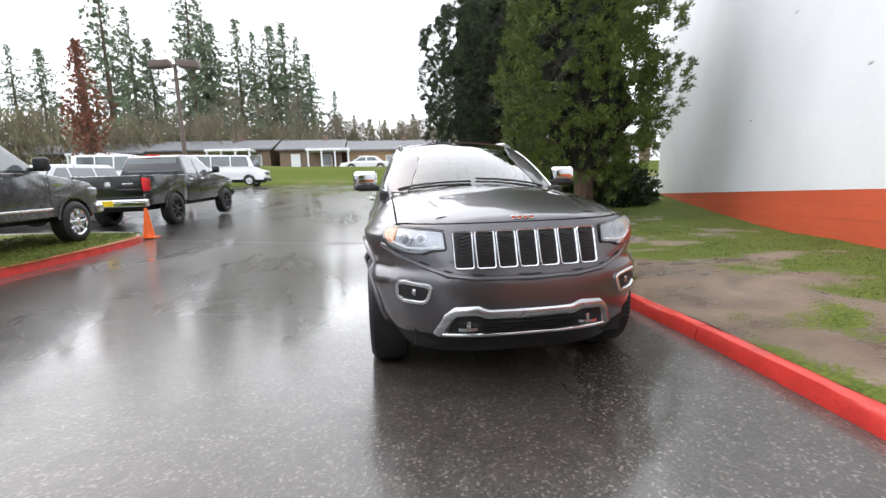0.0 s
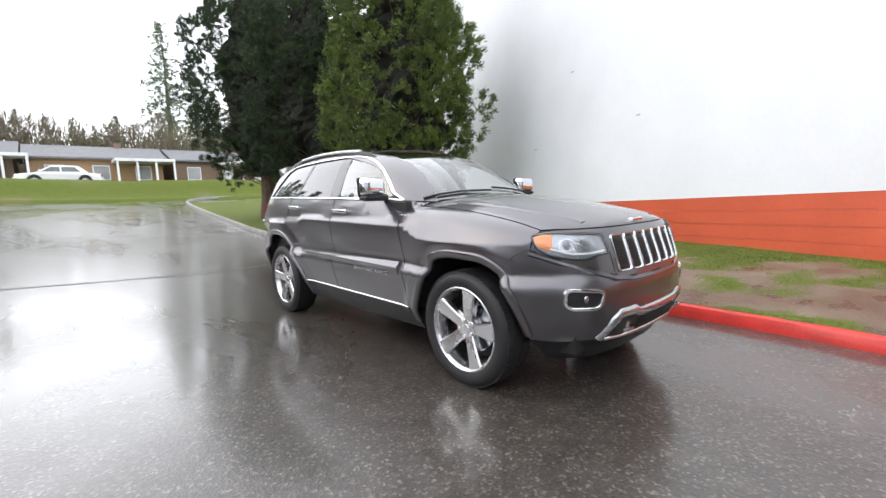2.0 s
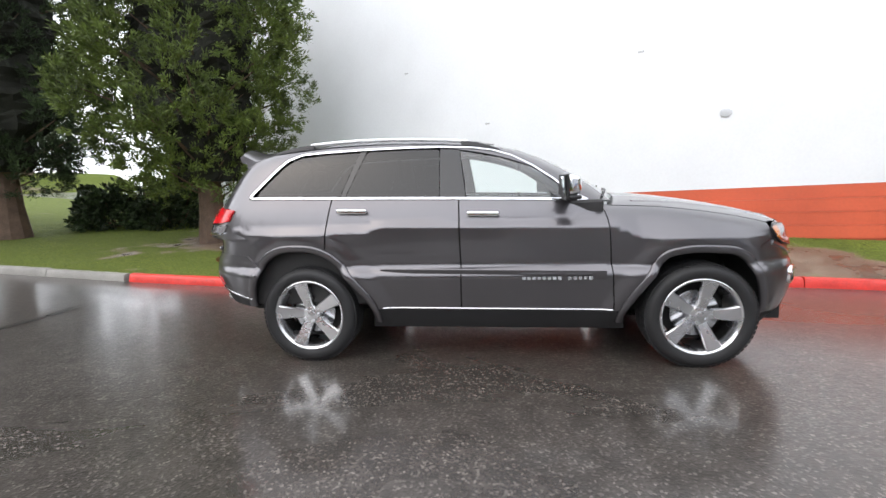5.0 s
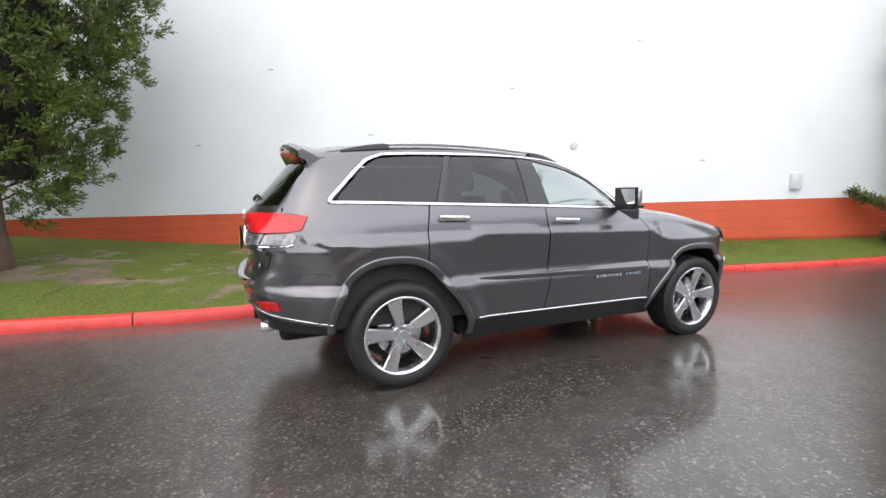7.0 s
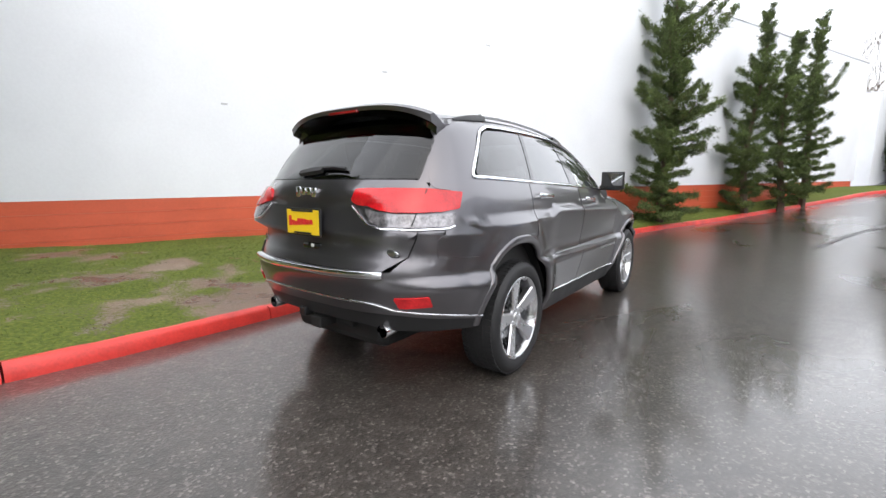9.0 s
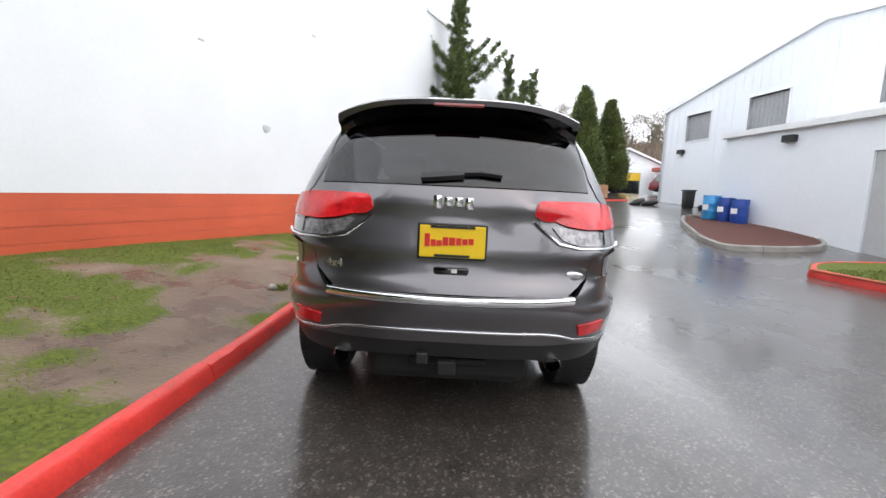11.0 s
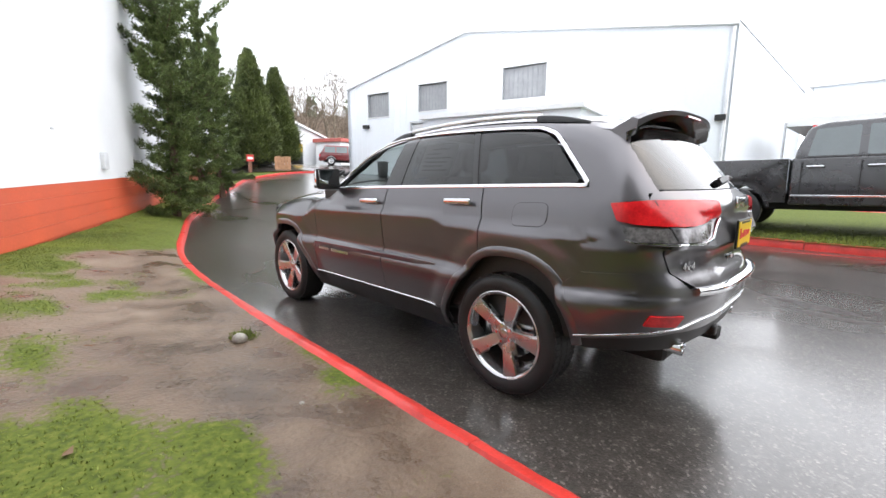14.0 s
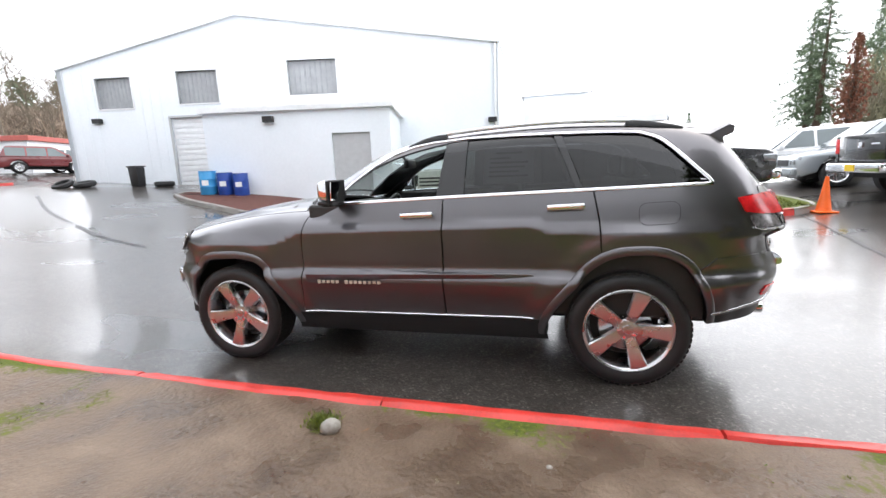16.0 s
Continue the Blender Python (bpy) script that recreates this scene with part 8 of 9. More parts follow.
    q = [(-0.70, f - 1.33, 1.875 + L), (0.70, f - 1.33, 1.875 + L), (0.86, f - 0.66, 1.365 + L), (-0.86, f - 0.66, 1.365 + L)]
    n = (Vector(q[1]) - Vector(q[0])).cross(Vector(q[3]) - Vector(q[0])).normalized()
    n = n if n.z > 0 else -n
    A = [bm.verts.new(Vector(p) + n * 0.012) for p in q]
    B = [bm.verts.new(Vector(p) - n * 0.03) for p in q]
    bm.faces.new(A)
    for i in range(4):
        bm.faces.new((A[i], A[(i + 1) % 4], B[(i + 1) % 4], B[i]))
    part("windscreen", bm, sky_glass, t)
    bm = bmesh.new()
    box(bm, -0.70, 0.70, -0.01, 0.01, -0.22, 0.20, bevel=0.008, m=Matrix.Translation((0, r + 0.892, 1.63 + L)) @ Matrix.Rotation(radians(-18), 4, 'X'))
    part("rear_window", bm, sky_glass, t)
    # bed
    low = arched(R, (r,), R + 0.09, 0.56 + L, r + 0.74, tail + 0.06)
    side = low + [(tail, 0.60 + L), (tail, 1.33 + L), (r + 0.74, 1.33 + L)]
    for s in (-1, 1):
        bm = bmesh.new()
        prism(bm, side, s * 0.985, s * 0.86, 0.025, 2)
        part("bed_side", bm, paint, t, smooth=40)
    bm = bmesh.new()
    box(bm, -0.86, 0.86, tail + 0.02, r + 0.72, 0.72 + L, 0.78 + L)
    box(bm, -0.86, 0.86, r + 0.66, r + 0.73, 0.72 + L, 1.32 + L)
    part("bed_floor", bm, BLACK_PLASTIC, t)
    bm = bmesh.new()
    box(bm, -0.80, 0.80, tail - 0.02, tail + 0.05, 0.76 + L, 1.33 + L, bevel=0.02)
    gate = part("tailgate", bm, paint, t, smooth=40)
    bm = bmesh.new()
    box(bm, -0.075, 0.075, tail - 0.035, tail - 0.015, 1.05 + L, 1.18 + L, bevel=0.03, seg=3)
    part("gate_emblem", bm, CHROME, gate)
    bm = bmesh.new()
    box(bm, 0.35, 0.62, tail - 0.028, tail - 0.015, 1.10 + L, 1.135 + L, bevel=0.006)
    part("gate_badge", bm, CHROME, gate)
    bm = bmesh.new()
    box(bm, -0.97, 0.97, tail - 0.20, tail - 0.02, 0.52 + L, 0.72 + L, bevel=0.04, seg=3)
    part("rear_bumper", bm, CHROME, t, "chrome rear bumper", smooth=40)
    bm = bmesh.new()
    box(bm, -0.16, 0.16, tail - 0.215, tail - 0.195, 0.55 + L, 0.70 + L, bevel=0.004)
    part("plate", bm, YELLOW, t, "yellow dealer plate")
    for s in (-1, 1):
        bm = bmesh.new()
        box(bm, s * 0.90 - 0.085, s * 0.90 + 0.085, tail - 0.012, tail + 0.12, 0.92 + L, 1.27 + L, bevel=0.025, seg=3)
        part("tail_lamp", bm, RED_LENS, t, "red tail lamp", smooth=40)
        bm = bmesh.new()
        box(bm, s * 0.775 - 0.165, s * 0.775 + 0.165, nose - 0.28, nose + 0.012, 0.90 + L, 1.065 + L, bevel=0.04, seg=3)
        part("headlamp", bm, LAMP_INSIDE, t, smooth=40)
    bm = bmesh.new()
    box(bm, -0.2, 0.2, r + 0.95, r + 1.02, 1.90 + L, 1.945 + L, bevel=0.01)
    part("high_brake_light", bm, RED_LENS, t)
    bm = bmesh.new()
    box(bm, -0.60, 0.60, nose - 0.03, nose + 0.02, 0.76 + L, 1.06 + L, bevel=0.03, seg=3)
    part("grille", bm, CHROME, t, smooth=40)
    for k in range(6):
        bm = bmesh.new()
        box(bm, -0.55 + 0.19 * k, -0.40 + 0.19 * k, nose + 0.018, nose + 0.024, 0.80 + L, 1.02 + L)
        part("grille_slot", bm, MESH_BLACK, t)
    bm = bmesh.new()
    box(bm, -0.98, 0.98, nose - 0.10, nose + 0.10, 0.52 + L, 0.74 + L, bevel=0.06, seg=3)
    part("front_bumper", bm, CHROME if chrome_mouldings else BLACK_PLASTIC, t, smooth=40)
    bm = bmesh.new()
    box(bm, -0.62, 0.62, tail + 0.2, nose - 0.2, 0.42 + L * 0.6, 0.70 + L)
    part("chassis", bm, UNDERSIDE, t)
    for s in (-1, 1):
        for y in (f, r):
            bm = bmesh.new()
            pts = [(s * 0.99, y + (R + 0.10) * math.cos(a), R + (R + 0.10) * math.sin(a)) for a in np.linspace(0.15, math.pi - 0.15, 22)]
            sweep(bm, pts, [(-0.03, -0.02), (-0.03, 0.02), (0.03, 0.02), (0.03, -0.02)], up=(s, 0, 0))
            part("arch_lip", bm, paint, t, smooth=40)
    return t


def wagon(name, label, m, paint, length, width, height, hood, wb, R, boxy=False, group="", silver_wheels=True, category="car", sedan=False):
    """A parked car, nose towards +y, for the middle distance."""
    t = thing(name, label, category, m, group)
    f, r = wb / 2, -wb / 2
    nose, tail = length / 2, -length / 2
    four_wheels(t, width - 0.22, f, r, R, R * 0.66, 0.22, 6, ALLOY if silver_wheels else BLACK_PLASTIC)
    belt = height * (0.60 if not sedan else 0.64)
    low = arched(R, (r, f), R + 0.07, 0.28 if not boxy else 0.42, tail + 0.04, nose - 0.06)
    side = low + [(nose, 0.5), (nose, belt * 0.78), (nose - 0.12, belt * 0.88), (nose - hood, belt), (tail + (0.9 if sedan else 0.06), belt), (tail, belt * 0.9), (tail, 0.45)]
    hw = width / 2
    bm = bmesh.new()
    prism(bm, side, -hw, hw, 0.06 if not boxy else 0.03, 3, taper=lambda y, z: 1 - 0.10 * max(0, (abs(y) - length * 0.36) / (length * 0.14)) ** 2 - 0.04 * max(0, (z - belt * 0.8) / 0.3))
    part("body", bm, paint, t, smooth=40)
    wr = (0.25 if boxy else 0.75)
    ct = lambda y, z: 1 - (0.10 if boxy else 0.24) * max(0, (z - belt) / (height - belt))
    back = tail + (0.75 if sedan else 0.10)
    cab = [(back, belt - 0.02), (back + (0.55 if sedan else (0.05 if boxy else 0.35)), height - 0.05), (back + (0.85 if sedan else 0.5), height), (nose - hood - wr - 0.2, height), (nose - hood - wr, height - 0.05), (nose - hood + 0.08, belt - 0.02)]
    bm = bmesh.new()
    prism(bm, cab, -hw * 0.95, hw * 0.95, 0.05 if not boxy else 0.03, 3, taper=ct)
    part("cabin", bm, paint, t, smooth=40)
    g = bpy.data.materials["side_glass"]
    y0, y1 = back + (0.45 if sedan else 0.28), nose - hood - 0.20
    n = 2 if sedan else 3
    for s in (-1, 1):
        for k in range(n):
            a, b = y0 + (y1 - y0) * k / n + 0.04, y0 + (y1 - y0) * (k + 1) / n - 0.04
            top = height - 0.11
            lean = wr * 0.75 if k == n - 1 else 0
            leanb = (0.3 if sedan else 0.0) if k == 0 else 0
            q = rounded([(a, belt + 0.05), (a + leanb, top), (b - lean, top), (b, belt + 0.05)], 0.03, 3)
            bm = bmesh.new()
            A = [bm.verts.new((s * (hw * 0.95 * ct(y, z) + 0.006), y, z)) for y, z in q]
            B = [bm.verts.new((s * (hw * 0.95 * ct(y, z) - 0.02), y, z)) for y, z in q]
            bm.faces.new(A)
            for i in range(len(q)):
                bm.faces.new((A[i], A[(i + 1) % len(q)], B[(i + 1) % len(q)], B[i]))
            part("side_window", bm, g, t)
        bm = bmesh.new()
        box(bm, s * (hw + 0.06) - 0.09, s * (hw + 0.06) + 0.09, nose - hood - 0.25, nose - hood - 0.12, belt + 0.02, belt + 0.18, bevel=0.03)
        part("door_mirror", bm, paint, t, smooth=40)
        bm = bmesh.new()
        box(bm, s * hw * 0.72 - 0.17, s * hw * 0.72 + 0.17, nose - 0.10, nose + 0.012, belt * 0.64, belt * 0.78, bevel=0.03)
        part("headlamp", bm, LAMP_INSIDE, t, smooth=40)
        bm = bmesh.new()
        box(bm, s * hw * 0.86 - 0.10, s * hw * 0.86 + 0.08, tail - 0.012, tail + 0.08, belt * 0.66, belt * 0.88, bevel=0.02)
        part("tail_lamp", bm, RED_LENS, t, smooth=40)
    wx = hw * 0.95
    q = [(-wx * ct(0, height - 0.09) * 0.93, nose - hood - wr + 0.03, height - 0.08), (wx * ct(0, height - 0.09) * 0.93, nose - hood - wr + 0.03, height - 0.08), (wx * 0.92, nose - hood + 0.03, belt + 0.05), (-wx * 0.92, nose - hood + 0.03, belt + 0.05)]
    nn = (Vector(q[1]) - Vector(q[0])).cross(Vector(q[3]) - Vector(q[0])).normalized()
    nn = nn if nn.y > 0 else -nn
    bm = bmesh.new()
    A = [bm.verts.new(Vector(p) + nn * 0.03) for p in q]
    B = [bm.verts.new(Vector(p) - nn * 0.03) for p in q]
    bm.faces.new(A)
    for i in range(4):
        bm.faces.new((A[i], A[(i + 1) % 4], B[(i + 1) % 4], B[i]))
    part("windscreen", bm, g, t)
    bm = bmesh.new()
    box(bm, -hw * 0.45, hw * 0.45, nose - 0.03, nose + 0.014, belt * 0.60, belt * 0.78, bevel=0.02)
    part("grille", bm, MESH_BLACK, t)
    for nm, y in (("front_bumper", nose), ("rear_bumper", tail)):
        bm = bmesh.new()
        box(bm, -hw * 0.94, hw * 0.94, y - 0.07, y + 0.07, 0.36, 0.58, bevel=0.05, seg=3)
        part(nm, bm, paint if not boxy else BLACK_PLASTIC, t, smooth=40)
    bm = bmesh.new()
    box(bm, -hw * 0.65, hw * 0.65, tail + 0.3, nose - 0.3, 0.24, 0.5)
    part("underbody", bm, UNDERSIDE, t)
    return t


DARK_TRUCK = surf("charcoal_truck_paint", (0.055, 0.055, 0.058), 0.28, metal=0.5, var=0.05, bump=0, coat=1.0)
BLACK_TRUCK = surf("black_truck_paint", (0.012, 0.012, 0.014), 0.2, metal=0.2, var=0.05, bump=0, coat=1.0)
WHITE_CAR = surf("white_car_paint", (0.80, 0.81, 0.82), 0.25, var=0.03, bump=0, coat=0.8)
SILVER_CAR = surf("silver_car_paint", (0.42, 0.45, 0.47), 0.3, metal=0.6, var=0.04, bump=0, coat=0.8)
MAROON = surf("maroon_paint", (0.16, 0.018, 0.02), 0.3, var=0.05, bump=0, coat=0.8)


def seat_on_ground(x, y, yaw, dz=0.0):
    """Pose of a vehicle on the sloping ground."""
    a, half = radians(yaw), 1.7
    d = Vector((-math.sin(a), math.cos(a)))
    zf, zr = smooth_z(x + d.x * half, y + d.y * half), smooth_z(x - d.x * half, y - d.y * half)
    pitch = math.atan2(zf - zr, 2 * half)
    return Matrix.Translation((x, y, (zf + zr) / 2 + dz)) @ Matrix.Rotation(a, 4, 'Z') @ Matrix.Rotation(pitch, 4, 'X')


pickup("pickup_truck", "charcoal crew-cab pickup with chrome trim parked on the grass island", seat_on_ground(-7.78, 2.95, 1.5, 0.15), DARK_TRUCK, CHROME, wb=3.79, R=0.40)
pickup("pickup_truck", "black lifted crew-cab pickup with a yellow plate and black wheels", seat_on_ground(-7.65, 10.8, -3.0), BLACK_TRUCK, BLACK_PLASTIC, lift=0.10, R=0.45, chrome_mouldings=False)
wagon("utility_wagon", "white boxy four-wheel-drive wagon with black windows", seat_on_ground(-14.0, 20.6, -96), WHITE_CAR, 4.75, 2.05, 2.15, 1.35, 2.85, 0.42, boxy=True)
wagon("parked_wagon", "pale silver sport wagon with its nose to the lot", seat_on_ground(-10.9, 10.2, 172), SILVER_CAR, 4.7, 1.9, 1.72, 1.2, 2.8, 0.37, group="cars in the lot")
wagon("parked_wagon", "white sport wagon with its nose to the lot", seat_on_ground(-13.7, 9.6, 172), WHITE_CAR, 4.6, 1.88, 1.68, 1.2, 2.75, 0.36, group="cars in the lot")
wagon("parked_wagon", "dark sport wagon with its nose to the lot", seat_on_ground(-16.6, 13.0, 172), BLACK_TRUCK, 4.6, 1.88, 1.68, 1.2, 2.75, 0.36, group="cars in the lot")
wagon("parked_wagon", "pale silver sport wagon in the back row", seat_on_ground(-14.0, 15.5, 172), SILVER_CAR, 4.6, 1.88, 1.68, 1.2, 2.75, 0.36, group="cars in the lot")
wagon("van", "white van parked beyond the lot", seat_on_ground(-12.0, 30.0, -90), WHITE_CAR, 5.4, 2.0, 2.2, 0.8, 3.2, 0.36, boxy=True)
wagon("red_wagon", "maroon car parked at the road end", seat_on_ground(-17.5, -29.5, 60), MAROON, 4.5, 1.8, 1.6, 1.1, 2.6, 0.34)
wagon("white_wagon", "white car parked at the road end", seat_on_ground(-20.5, -30.5, 60), WHITE_CAR, 4.5, 1.8, 1.6, 1.1, 2.6, 0.34)

# traffic cones
ORANGE = surf("orange_cone_plastic", (0.85, 0.13, 0.01), 0.4, var=0.12, scale=5, bump=0.05)


def cone(x, y, h=0.71, label="orange plastic traffic cone on the wet asphalt"):
    c = thing("traffic_cone", label, "traffic cone", Matrix.Translation((x, y, smooth_z(x, y))))
    bm = bmesh.new()
    box(bm, -0.18, 0.18, -0.18, 0.18, 0.0, 0.035, bevel=0.012)
    part("base", bm, ORANGE, c)
    bm = bmesh.new()
    lathe(bm, [(0.03, 0.14), (0.06, 0.128), (h * 0.5, 0.078), (h - 0.02, 0.032), (h, 0.028), (h, 0.018), (0.06, 0.11)], 28, 'Z')
    part("body", bm, ORANGE, c, smooth=40)


cone(-6.3, 6.35)
# ---- lamp post in the lot ----
lp = thing("street_lamp", "tall brown lot lamp with two box heads", "lamp post", Matrix.Translation((-12.0, 22.7, smooth_z(-12.0, 22.7))))
BROWN_STEEL = surf("brown_painted_steel", (0.10, 0.07, 0.055), 0.5, var=0.2)
bm = bmesh.new()
cyl(bm, (0, 0, -0.2), (0, 0, 7.2), 0.13, 0.10, n=12)
part("pole", bm, BROWN_STEEL, lp, smooth=40)
bm = bmesh.new()
box(bm, -0.3, 0.3, -0.3, 0.3, -0.2, 0.7, bevel=0.04)
part("footing", bm, CONCRETE, lp)
for s in (-1, 1):
    bm = bmesh.new()
    box(bm, -0.55, 0.55, -0.28, 0.28, -0.2, 0.2, bevel=0.05, m=Matrix.Translation((s * 0.75, 0, 7.2)) @ Matrix.Rotation(s * 0.1, 4, 'Y'))
    part("lamp_head", bm, BROWN_STEEL, lp, smooth=40)


# ---- houses beyond the far road ----
def far_bank(x, y):
    k = min(1.0, max(0.0, (y - 33.5) / 6.5))
    return smooth_z(x, y) + 0.05 + 1.25 * k * k * (3 - 2 * k) + 0.85 * math.exp(-((y - 36.6) / 1.5) ** 2) + 0.12 * noise.noise((x * 0.3, y * 0.3, 1.0))


bv, bf = [], []
xs_, ys_ = np.linspace(-60, 34, 120), np.concatenate([np.linspace(33.2, 42, 26), np.linspace(44, 110, 14)])
for y in ys_:
    for x in xs_:
        bv.append((x, y, far_bank(x, y) - (0.4 if y < 33.3 else 0)))
for j in range(len(ys_) - 1):
    for i in range(len(xs_) - 1):
        k = j * len(xs_) + i
        bf.append((k, k + 1, k + len(xs_) + 1, k + len(xs_)))
bank = raw("grass_bank", bv, bf, LAWN, smooth=True)
att = bank.data.attributes.new("cover", 'FLOAT', 'POINT')
att.data.foreach_set("value", np.array([0.75 + 0.4 * noise.noise((v[0] * 0.4, v[1] * 0.4, 0)) for v in bv], dtype=np.float32))
tagged(bank, "rough green grass bank below the houses", "bank", kind="structure")
wagon("sedan", "white four-door sedan on the far road", Matrix.Translation((-2.2, 38.9, far_bank(-2.2, 38.9) - 0.05)) @ Matrix.Rotation(radians(91), 4, 'Z'), WHITE_CAR, 4.8, 1.82, 1.42, 1.15, 2.75, 0.33, sedan=True)
SHINGLE = surf("grey_shingle_roof", (0.17, 0.175, 0.185), 0.7, var=0.2, scale=3, fine=20, bump=0.4, dist=0.02)
BROWN_WALL = surf("brown_house_siding", (0.21, 0.145, 0.10), 0.7, var=0.2)
TAN_WALL = surf("tan_house_siding", (0.36, 0.23, 0.12), 0.7, var=0.15)


def house(x0, x1, y, depth, label, wall_material, base=None, porch=True, h=2.4, seed=0):
    z = far_bank((x0 + x1) / 2, y) - 0.35 if base is None else base
    t = thing("house", label, "house", Matrix.Translation(((x0 + x1) / 2, y, z)), group="houses beyond the road")
    hw = (x1 - x0) / 2
    bm = bmesh.new()
    box(bm, -hw, hw, 0, depth, -0.6, h)
    part("wall", bm, wall_material, t)
    bm = bmesh.new()
    rz = h + 1.15
    prof = [(-0.5, h - 0.06), (depth / 2, rz), (depth + 0.5, h - 0.06), (depth + 0.5, h + 0.06), (depth / 2, rz + 0.16), (-0.5, h + 0.08)]
    prism(bm, prof, -hw - 0.35, hw + 0.35, 0.0)
    part("roof", bm, SHINGLE, t, "grey shingle gable roof")
    for s in (-1, 1):
        bm = bmesh.new()
        v = [bm.verts.new((s * (hw - 0.02), q, zz)) for q, zz in ((0, h), (depth, h), (depth / 2, rz))]
        w = [bm.verts.new((s * (hw - 0.22), q, zz)) for q, zz in ((0, h), (depth, h), (depth / 2, rz))]
        bm.faces.new(v)
        bm.faces.new(w[::-1])
        for i in range(3):
            bm.faces.new((v[i], v[(i + 1) % 3], w[(i + 1) % 3], w[i]))
        part("gable_end", bm, TAN_WALL, t)
    rnd = random.Random(seed)
    n = max(2, int((x1 - x0) / 2.6))
    for k in range(n):
        x = -hw + (k + 0.5) * 2 * hw / n
        if rnd.random() < 0.3:
            bm = bmesh.new()
            box(bm, x - 0.45, x + 0.45, -0.04, 0.05, -0.2, 2.0, bevel=0.02)
            part("door", bm, BLACK_PLASTIC if rnd.random() < 0.5 else WHITE_PAINT, t)
        else:
            win = thing("window", "", "")
            win.parent = t
            bm = bmesh.new()
            box(bm, x - 0.55, x + 0.55, -0.05, 0.02, 0.75, 1.9, bevel=0.01)
            part("frame", bm, WHITE_PAINT, win)
            bm = bmesh.new()
            box(bm, x - 0.48, x + 0.48, -0.058, -0.03, 0.82, 1.83)
            part("pane", bm, DARK_WINDOW, win)
    if porch:
        a = rnd.uniform(-hw * 0.4, hw * 0.2)
        bm = bmesh.new()
        box(bm, a, a + 4.0, -2.4, 0.0, h - 0.32, h - 0.1, bevel=0.02)
        p = part("porch_roof", bm, WHITE_PAINT, t, "white flat porch roof")
        for k in range(4):
            bm = bmesh.new()
            box(bm, a + 0.1 + k * 1.25, a + 0.24 + k * 1.25, -2.35, -2.2, -0.6, h - 0.32)
            part("porch_post", bm, WHITE_PAINT, t)
    bm = bmesh.new()
    box(bm, hw * 0.3, hw * 0.3 + 0.5, depth / 2 - 0.3, depth / 2 + 0.3, rz - 0.4, rz + 0.5)
    part("chimney", bm, BROWN_WALL, t)
    return t


house(-34, -23.5, 41.5, 7, "long low brown house with a grey roof", BROWN_WALL, seed=1)
house(-22.5, -11.6, 41.0, 7, "long low brown house with a grey roof and tan gable ends", BROWN_WALL, seed=2)
house(-10.6, -4.6, 40.6, 6.5, "low brown house with a grey roof and a white porch", BROWN_WALL, seed=3)
house(-3.8, 4.5, 40.2, 6.5, "low tan house with a grey roof and a white porch", TAN_WALL, seed=5)
house(5.5, 14, 40.5, 6.5, "low brown house with a grey roof", BROWN_WALL, seed=7)
house(16, 26, 36, 6.5, "low brown house with a grey roof behind the cypresses", BROWN_WALL, seed=9)
house(-48, -36, 40.0, 7, "long low brown house with a grey roof", BROWN_WALL, seed=11)

# ---- white sheds at the south end ----
SHED = surf("white_shed_siding", (0.76, 0.78, 0.80), 0.5, var=0.06)
sh = thing("garage", "white gabled garage with an open yellow-lit bay", "garage", Matrix.Translation((-16.2, -37.5, 1.9)))
bm = bmesh.new()
for x0, x1, z0, z1 in ((-4, -1.4, -0.6, 3.0), (1.4, 4, -0.6, 3.0), (-1.4, 1.4, 2.5, 3.0)):
    box(bm, x0, x1, -0.2, 0.0, z0, z1)
box(bm, -4, -3.8, -8, -0.2, -0.6, 3.0)
box(bm, 3.8, 4, -8, -0.2, -0.6, 3.0)
box(bm, -3.8, 3.8, -8, -7.8, -0.6, 3.0)
part("wall", bm, SHED, sh)
bm = bmesh.new()
v = [[bm.verts.new((x, y, z)) for x, z in ((-4.3, 2.95), (0, 4.6), (4.3, 2.95), (4.3, 3.1), (0, 4.8), (-4.3, 3.1))] for y in (0.3, -8.3)]
bm.faces.new(v[0])
bm.faces.new(v[1][::-1])
for i in range(6):
    bm.faces.new((v[0][i], v[0][(i + 1) % 6], v[1][(i + 1) % 6], v[1][i]))
part("roof", bm, WHITE_PAINT, sh)
bm = bmesh.new()
bm.faces.new([bm.verts.new(p) for p in ((-4, -0.05, 3.0), (4, -0.05, 3.0), (0, -0.05, 4.6))])
part("gable", bm, SHED, sh)
bm = bmesh.new()
box(bm, -1.4, 1.4, -0.16, -0.08, 1.75, 2.5)
part("door_top", bm, surf("yellow_door", (0.75, 0.48, 0.03), 0.5), sh)
s2 = thing("long_shed", "long low white shed with a red roof edge", "shed", Matrix.Translation((-26, -36, 1.9)) @ Matrix.Rotation(radians(20), 4, 'Z'))
bm = bmesh.new()
box(bm, -7, 7, -3, 0, -0.6, 2.6)
part("wall", bm, SHED, s2)
bm = bmesh.new()
box(bm, -7.2, 7.2, -3.2, 0.25, 2.6, 2.95, bevel=0.03)
part("roof", bm, surf("faded_red_roof", (0.42, 0.10, 0.08), 0.6), s2)
